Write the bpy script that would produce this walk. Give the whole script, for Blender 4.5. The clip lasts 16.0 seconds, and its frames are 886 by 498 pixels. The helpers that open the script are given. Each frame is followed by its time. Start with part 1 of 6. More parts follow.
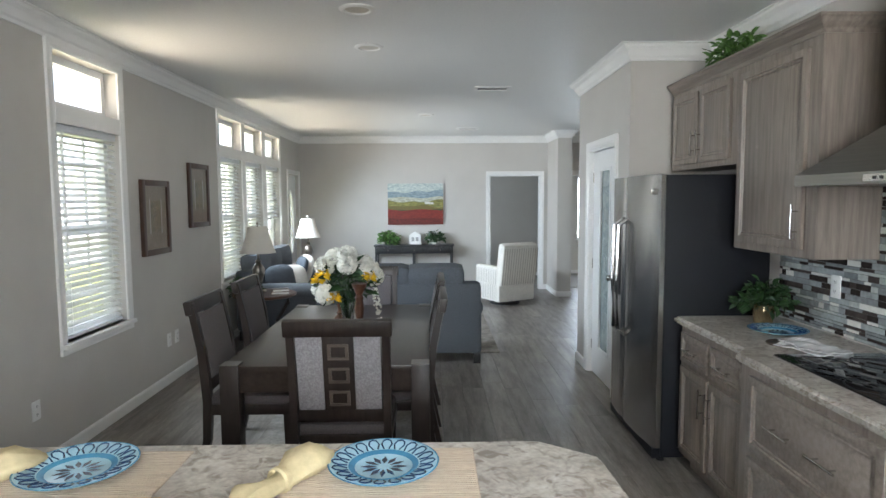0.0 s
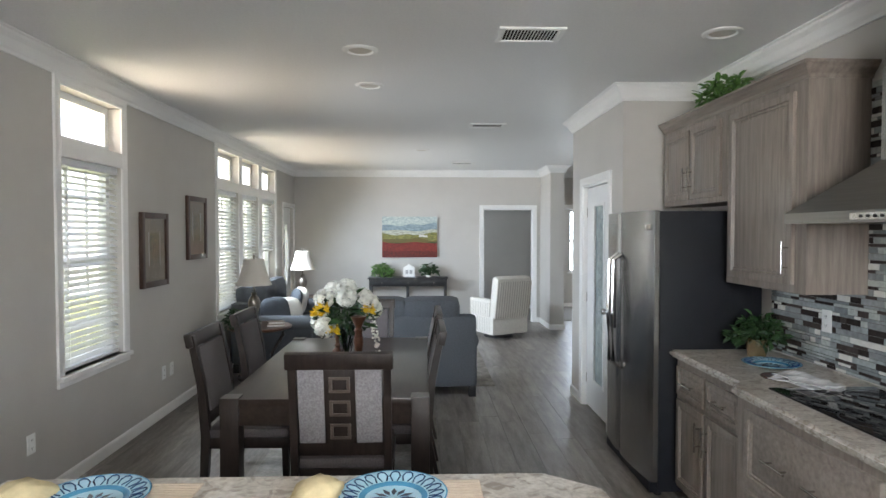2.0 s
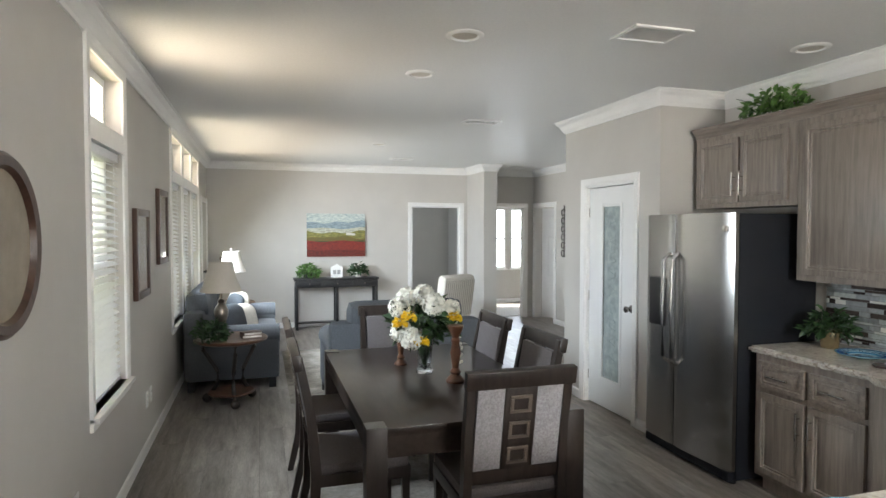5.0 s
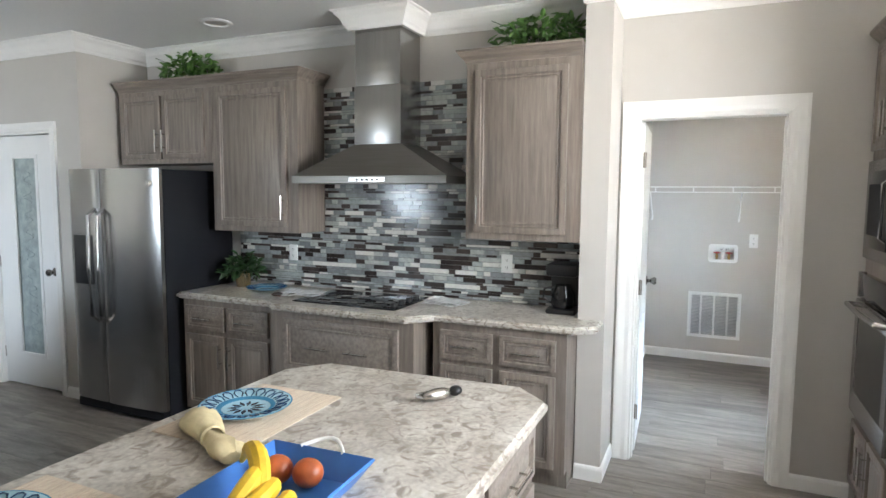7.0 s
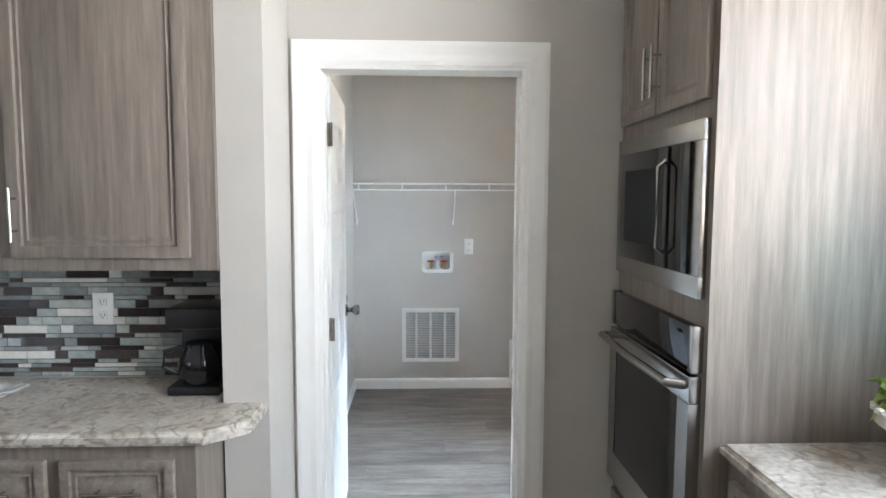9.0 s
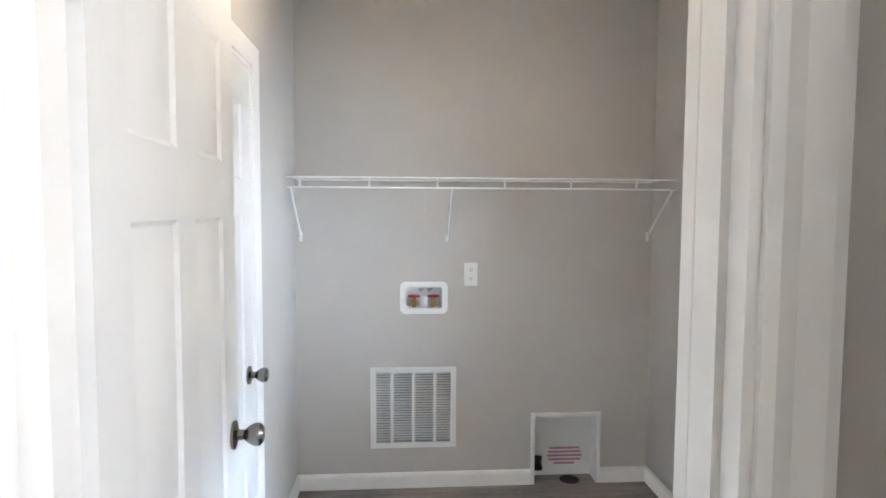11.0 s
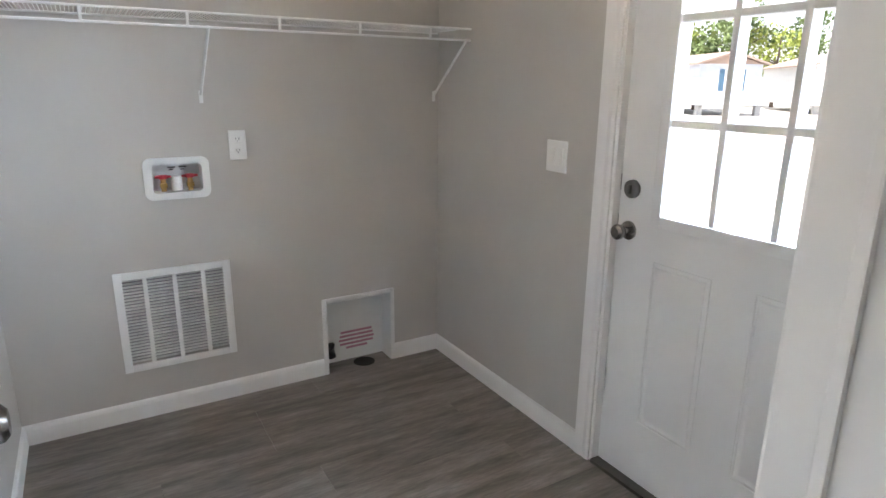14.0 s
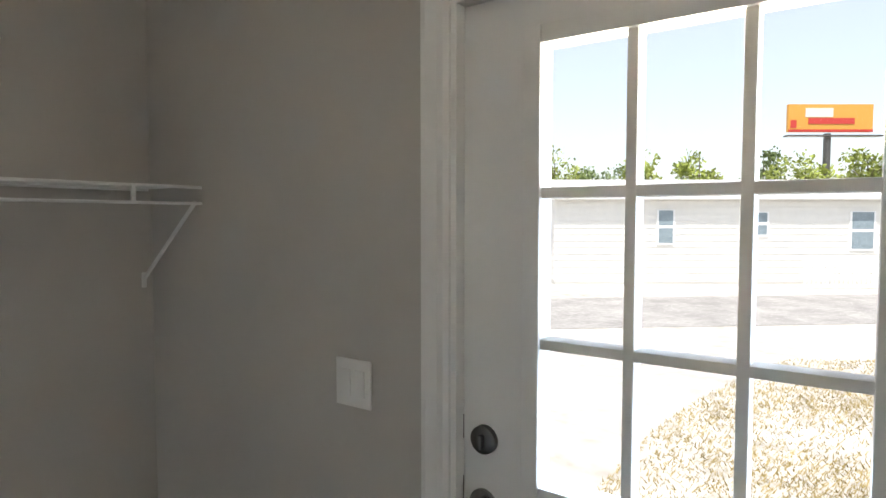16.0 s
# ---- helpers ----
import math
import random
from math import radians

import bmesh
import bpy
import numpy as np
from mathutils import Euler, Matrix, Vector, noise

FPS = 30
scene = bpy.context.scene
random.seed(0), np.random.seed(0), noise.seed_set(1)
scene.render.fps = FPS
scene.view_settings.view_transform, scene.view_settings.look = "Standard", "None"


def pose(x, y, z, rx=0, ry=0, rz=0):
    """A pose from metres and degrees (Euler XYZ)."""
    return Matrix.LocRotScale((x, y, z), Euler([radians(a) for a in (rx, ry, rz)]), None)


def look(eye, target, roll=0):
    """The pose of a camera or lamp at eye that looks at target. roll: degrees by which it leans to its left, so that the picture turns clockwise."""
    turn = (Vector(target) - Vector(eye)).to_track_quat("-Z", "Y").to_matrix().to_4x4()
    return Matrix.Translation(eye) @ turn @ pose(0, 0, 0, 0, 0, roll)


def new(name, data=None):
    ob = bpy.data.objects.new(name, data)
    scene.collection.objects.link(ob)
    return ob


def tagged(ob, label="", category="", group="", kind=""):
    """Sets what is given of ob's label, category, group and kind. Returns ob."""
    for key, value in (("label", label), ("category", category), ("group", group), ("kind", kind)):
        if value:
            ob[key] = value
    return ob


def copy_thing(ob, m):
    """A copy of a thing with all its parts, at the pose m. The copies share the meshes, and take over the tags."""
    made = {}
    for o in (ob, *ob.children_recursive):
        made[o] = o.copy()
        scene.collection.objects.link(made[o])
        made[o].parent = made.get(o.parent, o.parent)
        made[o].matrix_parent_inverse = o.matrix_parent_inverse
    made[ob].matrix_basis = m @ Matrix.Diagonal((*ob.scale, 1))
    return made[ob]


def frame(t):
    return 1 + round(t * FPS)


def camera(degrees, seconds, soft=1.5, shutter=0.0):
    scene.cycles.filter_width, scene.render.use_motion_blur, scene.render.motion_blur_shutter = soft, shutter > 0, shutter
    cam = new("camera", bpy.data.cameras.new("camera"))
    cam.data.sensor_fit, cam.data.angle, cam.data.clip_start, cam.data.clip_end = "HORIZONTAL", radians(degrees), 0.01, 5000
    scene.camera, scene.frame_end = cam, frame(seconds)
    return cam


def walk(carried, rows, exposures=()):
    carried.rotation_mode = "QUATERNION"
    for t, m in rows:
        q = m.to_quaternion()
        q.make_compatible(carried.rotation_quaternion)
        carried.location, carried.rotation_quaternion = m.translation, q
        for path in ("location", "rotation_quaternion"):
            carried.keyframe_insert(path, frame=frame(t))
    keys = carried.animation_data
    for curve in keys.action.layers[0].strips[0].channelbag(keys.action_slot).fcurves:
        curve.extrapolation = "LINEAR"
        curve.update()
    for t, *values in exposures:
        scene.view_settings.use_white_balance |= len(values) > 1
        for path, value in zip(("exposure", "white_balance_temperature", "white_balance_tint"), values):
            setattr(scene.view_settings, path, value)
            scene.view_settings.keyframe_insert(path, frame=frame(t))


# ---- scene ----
# ---- camera ----
cam = camera(72.6, 16.0)
PATH = [
    (0, (-0.148, 0.095, 1.594), (-0.113, 2.088, 1.432), -0.3),
    (0.5, (-0.164, 0.037, 1.595), (-0.119, 2.032, 1.464), -0.2),
    (1, (-0.18, 0.01, 1.599), (-0.132, 2.007, 1.495), -0.2),
    (1.5, (-0.171, 0.013, 1.609), (-0.119, 2.011, 1.527), -0.1),
    (2, (-0.197, 0.037, 1.606), (-0.132, 2.036, 1.551), 0.0),
    (2.5, (-0.355, 0.118, 1.611), (-0.272, 2.116, 1.576), 0.1),
    (3, (-0.616, 0.265, 1.601), (-0.519, 2.262, 1.602), 0.4),
    (3.2, (-0.734, 0.324, 1.615), (-0.623, 2.321, 1.63), 0.4),
    (5.3, (-1.785, 0.527, 1.637), (-1.026, 2.375, 1.537), 0.1),
    (5.5, (-1.836, 0.519, 1.624), (-0.944, 2.306, 1.51), 0.1),
    (6, (-1.827, 0.436, 1.625), (-0.653, 2.052, 1.514), -0.2),
    (6.3, (-1.791, 0.37, 1.622), (-0.43, 1.829, 1.487), -0.0),
    (6.5, (-1.787, 0.347, 1.602), (-0.27, 1.643, 1.455), -0.1),
    (7, (-1.691, 0.28, 1.592), (0.129, 1.089, 1.406), 0.4),
    (7.5, (-1.504, 0.251, 1.61), (0.455, 0.592, 1.399), 0.6),
    (8, (-1.132, 0.275, 1.605), (0.856, 0.351, 1.406), 0.2),
    (8.5, (-0.707, 0.311, 1.577), (1.284, 0.283, 1.397), 0.1),
    (10.8, (1.205, 0.298, 1.503), (3.195, 0.16, 1.363), 0.4),
    (11, (1.357, 0.298, 1.512), (3.347, 0.153, 1.38), 0.3),
    (11.5, (1.649, 0.273, 1.544), (3.637, 0.088, 1.435), 0.5),
    (12, (1.857, 0.266, 1.563), (3.833, -0.023, 1.437), 0.8),
    (12.5, (1.873, 0.372, 1.552), (3.806, -0.106, 1.357), 0.9),
    (13, (1.828, 0.485, 1.48), (3.652, -0.236, 1.09), 0.7),
    (13.5, (1.806, 0.525, 1.402), (3.526, -0.34, 0.863), 0.4),
    (14, (1.858, 0.483, 1.423), (3.518, -0.5, 0.896), 0.5),
    (14.5, (2.054, 0.342, 1.454), (3.617, -0.829, 1.022), 0.6),
    (15, (2.27, 0.212, 1.481), (3.654, -1.189, 1.132), 0.5),
    (15.5, (2.463, 0.122, 1.523), (3.661, -1.462, 1.28), 0.3),
    (16, (2.612, 0.01, 1.57), (3.755, -1.629, 1.466), 0.0),
]
walk(cam, [(t, look(eye, target, roll)) for t, eye, target, roll in PATH],
     [(0, 2.35, 6300, 9), (3, 2.35, 6550, 12), (6, 2.6, 6800, 10), (7, 2.55, 6350, 10), (8, 2.2, 6100, 9), (11, 2.35, 6400, 14), (12, 2.15, 6400, 14),
      (13.5, 2.05, 6550, 15), (14.5, 1.95, 6350, 11), (15, 1.8, 6250, 8), (16, 1.15, 6600, 10)])
SKY, SUN = 0.15, 2.9
# watts of skylight (cool) and of sunlit-ground light (warm) at the windows
W_COOL, W_WARM, S_COOL, S_WARM, D_COOL, D_WARM = 5.2, 0.65, 12.5, 11.5, 4.0, 6.2

# ---- world, sun, exposure ----
world = bpy.data.worlds.new("world")
scene.world = world
world.use_nodes = True
WT = world.node_tree
sky = WT.nodes.new("ShaderNodeTexSky")
sky.sky_type = "NISHITA"
sky.sun_disc = False
sky.sun_elevation, sky.sun_rotation = radians(65), radians(-12)
sky.dust_density, sky.ozone_density = 1.5, 0.6
haze = WT.nodes.new("ShaderNodeMixRGB")
haze.inputs[0].default_value, haze.inputs[2].default_value = 0.6, (2.75, 2.8, 2.85, 1)
WT.links.new(sky.outputs[0], haze.inputs[1])
WT.links.new(haze.outputs[0], WT.nodes["Background"].inputs[0])
WT.nodes["Background"].inputs[1].default_value = SKY
sun_data = bpy.data.lights.new("sun", "SUN")
sun_data.energy, sun_data.angle, sun_data.color = SUN, radians(0.6), (1.0, 0.95, 0.87)
sun = new("sun", sun_data)
sun.matrix_world = look((-0.2 * 20, 0.98 * 20, 43), (0, 0, 0))


def lamp_area(name, at, to, w, h, watts, color, spread=180):
    d = bpy.data.lights.new(name, "AREA")
    d.shape, d.size, d.size_y, d.energy, d.color, d.spread = "RECTANGLE", w, h, watts, color, radians(spread)
    o = new(name, d)
    o.matrix_world = look(at, to)
    return o


COOL, WARM = (0.74, 0.87, 1.0), (1.0, 0.86, 0.68)
for yy in (4.28, 7.16, 8.04, 8.96):
    lamp_area("window_skylight", (-2.30, yy, 1.45), (0, yy + 0.8, 0.65), 0.70, 0.50, W_COOL, COOL, 125)
    lamp_area("window_groundlight", (-2.74, yy, 2.30), (0, yy + 1.2, 3.7), 0.70, 0.30, W_WARM, WARM, 100)
    lamp_area("window_groundlight", (-2.30, yy, 1.75), (0, yy + 0.7, 3.2), 0.70, 0.40, W_WARM, WARM, 110)
lamp_area("window_skylight", (0.10, -1.30, 1.79), (-0.05, 1.0, 0.9), 1.2, 1.2, S_COOL, COOL)
lamp_area("window_groundlight", (0.10, -1.30, 1.79), (-0.05, 0.6, 3.2), 1.2, 1.2, S_WARM, WARM)
lamp_area("window_skylight", (3.6, 13.15, 1.42), (3.2, 10.0, 1.0), 1.3, 1.3, 9.0, COOL)
# added fill lamps that brighten study and bath; no window is built there
lamp_area("study_window_skylight", (-0.24, 11.8, 1.5), (1.5, 11.6, 1.1), 0.8, 1.2, 3.0, COOL)
lamp_area("bath_window_skylight", (4.94, 9.3, 1.5), (3.6, 9.9, 1.0), 0.7, 0.9, 4.0, WARM)
lamp_area("door_skylight", (2.87, -1.26, 1.14), (2.87, -0.26, 0.44), 0.60, 0.28, D_COOL, (0.64, 0.81, 1.0), 64)
lamp_area("door_skylight", (2.87, -1.26, 1.46), (3.44, -0.44, 1.36), 0.50, 0.90, D_COOL * 0.34, (0.68, 0.83, 1.0), 58)
lamp_area("door_groundlight", (2.87, -1.26, 1.76), (2.87, -0.26, 2.46), 0.60, 0.28, D_WARM, WARM, 64)
CANS = [(-0.575, 3.70), (-0.597, 4.57), (1.44, 3.32), (-0.22, 8.06), (1.44, 1.2), (-0.6, 0.6)]

# ---- materials ----


def mat(name, c, rough=0.5, metal=0.0, scale=8.0, amount=0.12, bump=0.0, stretch=(1, 1, 1), c2=None, fine=0.0, rnd=0.0, spec=None, coat=0.0):
    m = bpy.data.materials.new(name)
    m.use_nodes = True
    t = m.node_tree
    n, l = t.nodes, t.links
    p = n["Principled BSDF"]
    co = n.new("ShaderNodeTexCoord")
    mp = n.new("ShaderNodeMapping")
    mp.inputs["Scale"].default_value = stretch
    l.new(co.outputs["Object"], mp.inputs[0])
    if rnd:
        oi = n.new("ShaderNodeObjectInfo")
        ml = n.new("ShaderNodeMath")
        ml.operation = "MULTIPLY"
        ml.inputs[1].default_value = 37.0
        l.new(oi.outputs["Random"], ml.inputs[0])
        cb = n.new("ShaderNodeCombineXYZ")
        for i in range(3):
            l.new(ml.outputs[0], cb.inputs[i])
        l.new(cb.outputs[0], mp.inputs["Location"])
    nz = n.new("ShaderNodeTexNoise")
    nz.inputs["Scale"].default_value = scale
    nz.inputs["Detail"].default_value = 6
    nz.inputs["Roughness"].default_value = 0.6
    l.new(mp.outputs[0], nz.inputs["Vector"])
    rp = n.new("ShaderNodeValToRGB")
    a = tuple(max(0, x * (1 - amount)) for x in c)
    b = c2 or tuple(min(1, x * (1 + amount)) for x in c)
    rp.color_ramp.elements[0].position, rp.color_ramp.elements[0].color = 0.32, (*a, 1)
    rp.color_ramp.elements[1].position, rp.color_ramp.elements[1].color = 0.68, (*b, 1)
    l.new(nz.outputs["Fac"], rp.inputs[0])
    out = rp.outputs[0]
    if fine:
        nf = n.new("ShaderNodeTexNoise")
        nf.inputs["Scale"].default_value = scale * 9
        nf.inputs["Detail"].default_value = 3
        l.new(mp.outputs[0], nf.inputs["Vector"])
        mx = n.new("ShaderNodeMixRGB")
        mx.blend_type = "OVERLAY"
        mx.inputs[0].default_value = fine
        l.new(out, mx.inputs[1])
        l.new(nf.outputs["Fac"], mx.inputs[2])
        out = mx.outputs[0]
    if rnd:
        hs = n.new("ShaderNodeHueSaturation")
        mr = n.new("ShaderNodeMapRange")
        mr.inputs[3].default_value, mr.inputs[4].default_value = 1 - rnd, 1 + rnd
        l.new(oi.outputs["Random"], mr.inputs[0])
        l.new(mr.outputs[0], hs.inputs["Value"])
        l.new(out, hs.inputs["Color"])
        out = hs.outputs[0]
    l.new(out, p.inputs["Base Color"])
    p.inputs["Roughness"].default_value = rough
    p.inputs["Metallic"].default_value = metal
    if spec is not None:
        p.inputs["Specular IOR Level"].default_value = spec
    if coat:
        p.inputs["Coat Weight"].default_value = coat
    if bump:
        bp = n.new("ShaderNodeBump")
        bp.inputs["Strength"].default_value = bump
        bp.inputs["Distance"].default_value = 0.004
        l.new(nz.outputs["Fac"], bp.inputs["Height"])
        l.new(bp.outputs[0], p.inputs["Normal"])
    return m


def glass_mat(name, tint=(1, 1, 1), rough=0.0):
    m = bpy.data.materials.new(name)
    m.use_nodes = True
    p = m.node_tree.nodes["Principled BSDF"]
    p.inputs["Base Color"].default_value = (*tint, 1)
    p.inputs["Transmission Weight"].default_value = 1.0
    p.inputs["Roughness"].default_value = rough
    p.inputs["IOR"].default_value = 1.1 if rough == 0 else 1.3
    return m


def mosaic_mat(name, island):
    m = bpy.data.materials.new(name)
    m.use_nodes = True
    n, l = m.node_tree.nodes, m.node_tree.links
    p = n["Principled BSDF"]
    src = n.new("ShaderNodeNewGeometry").outputs["Random Per Island"] if island else n.new("ShaderNodeObjectInfo").outputs["Random"]
    rp = n.new("ShaderNodeValToRGB")
    rp.color_ramp.interpolation = "CONSTANT"
    cols = [(0.04, 0.032, 0.03), (0.26, 0.275, 0.28), (0.23, 0.25, 0.255), (0.36, 0.39, 0.39), (0.075, 0.06, 0.055), (0.46, 0.48, 0.46), (0.30, 0.32, 0.325), (0.70, 0.69, 0.65)]
    e = rp.color_ramp.elements
    e[0].color, e[0].position = (*cols[0], 1), 0.0
    e[1].color, e[1].position = (*cols[-1], 1), 0.87
    for i, c in enumerate(cols[1:-1]):
        x = e.new(0.14 + i * 0.125)
        x.color = (*c, 1)
    l.new(src, rp.inputs[0])
    co = n.new("ShaderNodeTexCoord")
    nz = n.new("ShaderNodeTexNoise")
    nz.inputs["Scale"].default_value = 40
    l.new(co.outputs["Object"], nz.inputs["Vector"])
    mx = n.new("ShaderNodeMixRGB")
    mx.blend_type = "OVERLAY"
    mx.inputs[0].default_value = 0.35
    l.new(rp.outputs[0], mx.inputs[1])
    l.new(nz.outputs["Fac"], mx.inputs[2])
    l.new(mx.outputs[0], p.inputs["Base Color"])
    p.inputs["Roughness"].default_value = 0.13
    return m


def stone_mat():
    m = mat("laminate_stone", (0.52, 0.47, 0.41), 0.28, scale=7, amount=0.28, c2=(0.62, 0.585, 0.53), fine=0.5)
    n, l = m.node_tree.nodes, m.node_tree.links
    p = n["Principled BSDF"]
    base = p.inputs["Base Color"].links[0].from_socket
    co = [x for x in n if x.type == "MAPPING"][0].outputs[0]
    nz = n.new("ShaderNodeTexNoise")
    nz.inputs["Scale"].default_value = 15
    nz.inputs["Detail"].default_value = 8
    nz.inputs["Distortion"].default_value = 1.8
    l.new(co, nz.inputs["Vector"])
    rp = n.new("ShaderNodeValToRGB")
    rp.color_ramp.elements[0].position, rp.color_ramp.elements[1].position = 0.50, 0.64
    l.new(nz.outputs["Fac"], rp.inputs[0])
    mx = n.new("ShaderNodeMixRGB")
    mx.inputs[2].default_value = (0.27, 0.225, 0.185, 1)
    l.new(rp.outputs[0], mx.inputs[0])
    l.new(base, mx.inputs[1])
    l.new(mx.outputs[0], p.inputs["Base Color"])
    return m


PAINT = mat("greige_wall_paint", (0.52, 0.495, 0.46), 0.55, scale=2.5, amount=0.03, bump=0.05)
CEIL = mat("ceiling_paint", (0.78, 0.775, 0.76), 0.5, scale=60, amount=0.03, bump=0.25)
TRIM = mat("white_trim_paint", (0.80, 0.79, 0.77), 0.35, scale=5, amount=0.02)
DOORW = mat("white_door_paint", (0.78, 0.78, 0.77), 0.38, scale=4, amount=0.02, bump=0.05)
PLANK = mat("grey_vinyl_plank", (0.185, 0.16, 0.142), 0.36, scale=3.0, amount=0.38, stretch=(5.5, 0.8, 1), c2=(0.28, 0.25, 0.222), fine=0.42, rnd=0.13, bump=0.08)
SUBF = mat("subfloor", (0.12, 0.11, 0.10), 0.8)
CAB = mat("grey_brown_cabinet_wood", (0.205, 0.168, 0.143), 0.42, scale=3, amount=0.16, stretch=(14, 14, 0.9), c2=(0.285, 0.24, 0.205), fine=0.14, bump=0.06, rnd=0.04)
CABH = mat("grey_brown_cabinet_wood_rail", (0.205, 0.168, 0.143), 0.42, scale=3, amount=0.16, stretch=(14, 0.9, 14), c2=(0.285, 0.24, 0.205), fine=0.14, bump=0.06, rnd=0.04)
STONE = stone_mat()
STEEL = mat("brushed_steel", (0.42, 0.41, 0.40), 0.27, 1.0, scale=3, amount=0.08, stretch=(40, 40, 1))
STEELH = mat("brushed_steel_hood", (0.27, 0.255, 0.235), 0.33, 1.0, scale=3, amount=0.08, stretch=(1, 1, 40))
AGED = mat("aged_pewter", (0.26, 0.245, 0.23), 0.24, 1.0)
NICKEL = mat("satin_nickel", (0.55, 0.53, 0.50), 0.25, 1.0)
DARKN = mat("dark_nickel", (0.16, 0.15, 0.14), 0.3, 1.0)
BLACK = mat("black_plastic", (0.012, 0.012, 0.013), 0.35)
FRSIDE = mat("fridge_side_black", (0.011, 0.012, 0.016), 0.5, spec=0.25, bump=0.1, scale=200)
BGLASS = mat("black_glass", (0.01, 0.01, 0.012), 0.05)
GLASS = glass_mat("clear_glass")
FROST = mat("etched_glass", (0.36, 0.42, 0.42), 0.22, scale=14, amount=0.2, c2=(0.44, 0.50, 0.49))
ETCH = mat("etched_pattern", (0.24, 0.29, 0.29), 0.5)
TEAL = glass_mat("teal_glass", (0.55, 0.92, 0.87), 0.05)
CRYST = glass_mat("cut_glass", (0.9, 0.92, 0.92), 0.12)
ESP = mat("espresso_wood", (0.028, 0.019, 0.015), 0.3, scale=4, amount=0.3, stretch=(10, 1.5, 10), fine=0.2, coat=0.1)
ESPV = mat("espresso_wood_upright", (0.024, 0.016, 0.013), 0.4, scale=4, amount=0.3, stretch=(10, 10, 1.5), fine=0.2)
LINEN = mat("grey_linen", (0.24, 0.225, 0.235), 0.9, scale=120, amount=0.25, bump=0.4)
SEATF = mat("taupe_seat_fabric", (0.12, 0.105, 0.105), 0.9, scale=150, amount=0.25, bump=0.3)
SOFA = mat("slate_grey_upholstery", (0.098, 0.106, 0.118), 0.92, scale=90, amount=0.2, bump=0.4)
SOFAD = mat("dark_grey_cushion", (0.07, 0.08, 0.095), 0.92, scale=90, amount=0.2, bump=0.4)
CREAM = mat("cream_fabric", (0.60, 0.57, 0.52), 0.9, scale=60, amount=0.1, bump=0.3)
STRIPE = mat("beige_stripe", (0.38, 0.35, 0.31), 0.9, scale=60, amount=0.1)
SHADE = mat("lamp_shade_linen", (0.62, 0.58, 0.52), 0.9, scale=150, amount=0.08, bump=0.2)
PEWT = mat("pewter", (0.30, 0.27, 0.24), 0.3, 1.0, scale=20, amount=0.3)
FRAMEW = mat("dark_walnut_frame", (0.06, 0.028, 0.018), 0.35, scale=6, amount=0.3, stretch=(8, 1, 1))
MATB = mat("taupe_mat_board", (0.30, 0.26, 0.21), 0.8)
BLIND = mat("white_blind_slat", (0.82, 0.83, 0.84), 0.4, amount=0.02)
VINYL = mat("white_vinyl", (0.82, 0.83, 0.83), 0.35, amount=0.02)
PLASTIC = mat("white_plastic", (0.80, 0.80, 0.78), 0.3, amount=0.02)
LEAF = mat("green_leaf", (0.06, 0.16, 0.035), 0.45, scale=14, amount=0.5, c2=(0.15, 0.30, 0.07), rnd=0.15)
LEAFD = mat("dark_green_leaf", (0.018, 0.055, 0.018), 0.45, scale=14, amount=0.5, c2=(0.04, 0.10, 0.03))
LETT = mat("lettuce_green", (0.28, 0.45, 0.08), 0.5, scale=10, amount=0.4, c2=(0.5, 0.65, 0.2))
PETAL = mat("white_petal", (0.78, 0.77, 0.70), 0.7, scale=20, amount=0.08)
YELL = mat("yellow_petal", (0.75, 0.50, 0.02), 0.6, scale=20, amount=0.2)
BLUE = mat("blue_glazed_plate", (0.06, 0.25, 0.42), 0.2, scale=6, amount=0.3, coat=0.4)
BLUEL = mat("pale_blue_glaze", (0.36, 0.58, 0.68), 0.2, scale=6, amount=0.15, coat=0.4)
BLUED = mat("deep_blue_glaze", (0.012, 0.045, 0.12), 0.2, scale=6, amount=0.2, coat=0.4)
TRAYB = mat("cobalt_tray", (0.045, 0.16, 0.47), 0.3, scale=5, amount=0.15)
PLACE = mat("woven_placemat", (0.58, 0.48, 0.38), 0.85, scale=6, amount=0.12, stretch=(1, 14, 1), fine=0.3, bump=0.4)
NAPK = mat("yellow_napkin", (0.56, 0.47, 0.28), 0.9, scale=30, amount=0.12, bump=0.3)
BANANA = mat("banana_skin", (0.72, 0.46, 0.03), 0.5, scale=18, amount=0.2)
FRUIT = mat("red_orange_fruit", (0.42, 0.10, 0.03), 0.35, scale=12, amount=0.4)
RED = mat("radish_red", (0.25, 0.012, 0.02), 0.3, scale=12, amount=0.3)
REDV = mat("red_valve_paint", (0.35, 0.01, 0.025), 0.4)
BRASS = mat("brass", (0.42, 0.28, 0.10), 0.3, 1.0)
TURN = mat("turned_wood", (0.085, 0.035, 0.018), 0.35, scale=8, amount=0.35, stretch=(1, 1, 4))
SILVERP = mat("gold_pot", (0.55, 0.44, 0.26), 0.25, 1.0)
# carved squares, a lighter brown than the splat
CARVE = mat("lighter_brown_carving", (0.10, 0.08, 0.065), 0.35, amount=0.25)
FILT = mat("grey_air_filter", (0.34, 0.34, 0.345), 0.8)
# near-black that paints the shade inside holes and slots
HOLE_SHADE = mat("painted_cavity_shade", (0.02, 0.016, 0.014), 0.9)
RUGM = mat("taupe_area_rug", (0.24, 0.21, 0.18), 0.95, scale=5, amount=0.35, c2=(0.36, 0.33, 0.29), fine=0.4, bump=0.5)
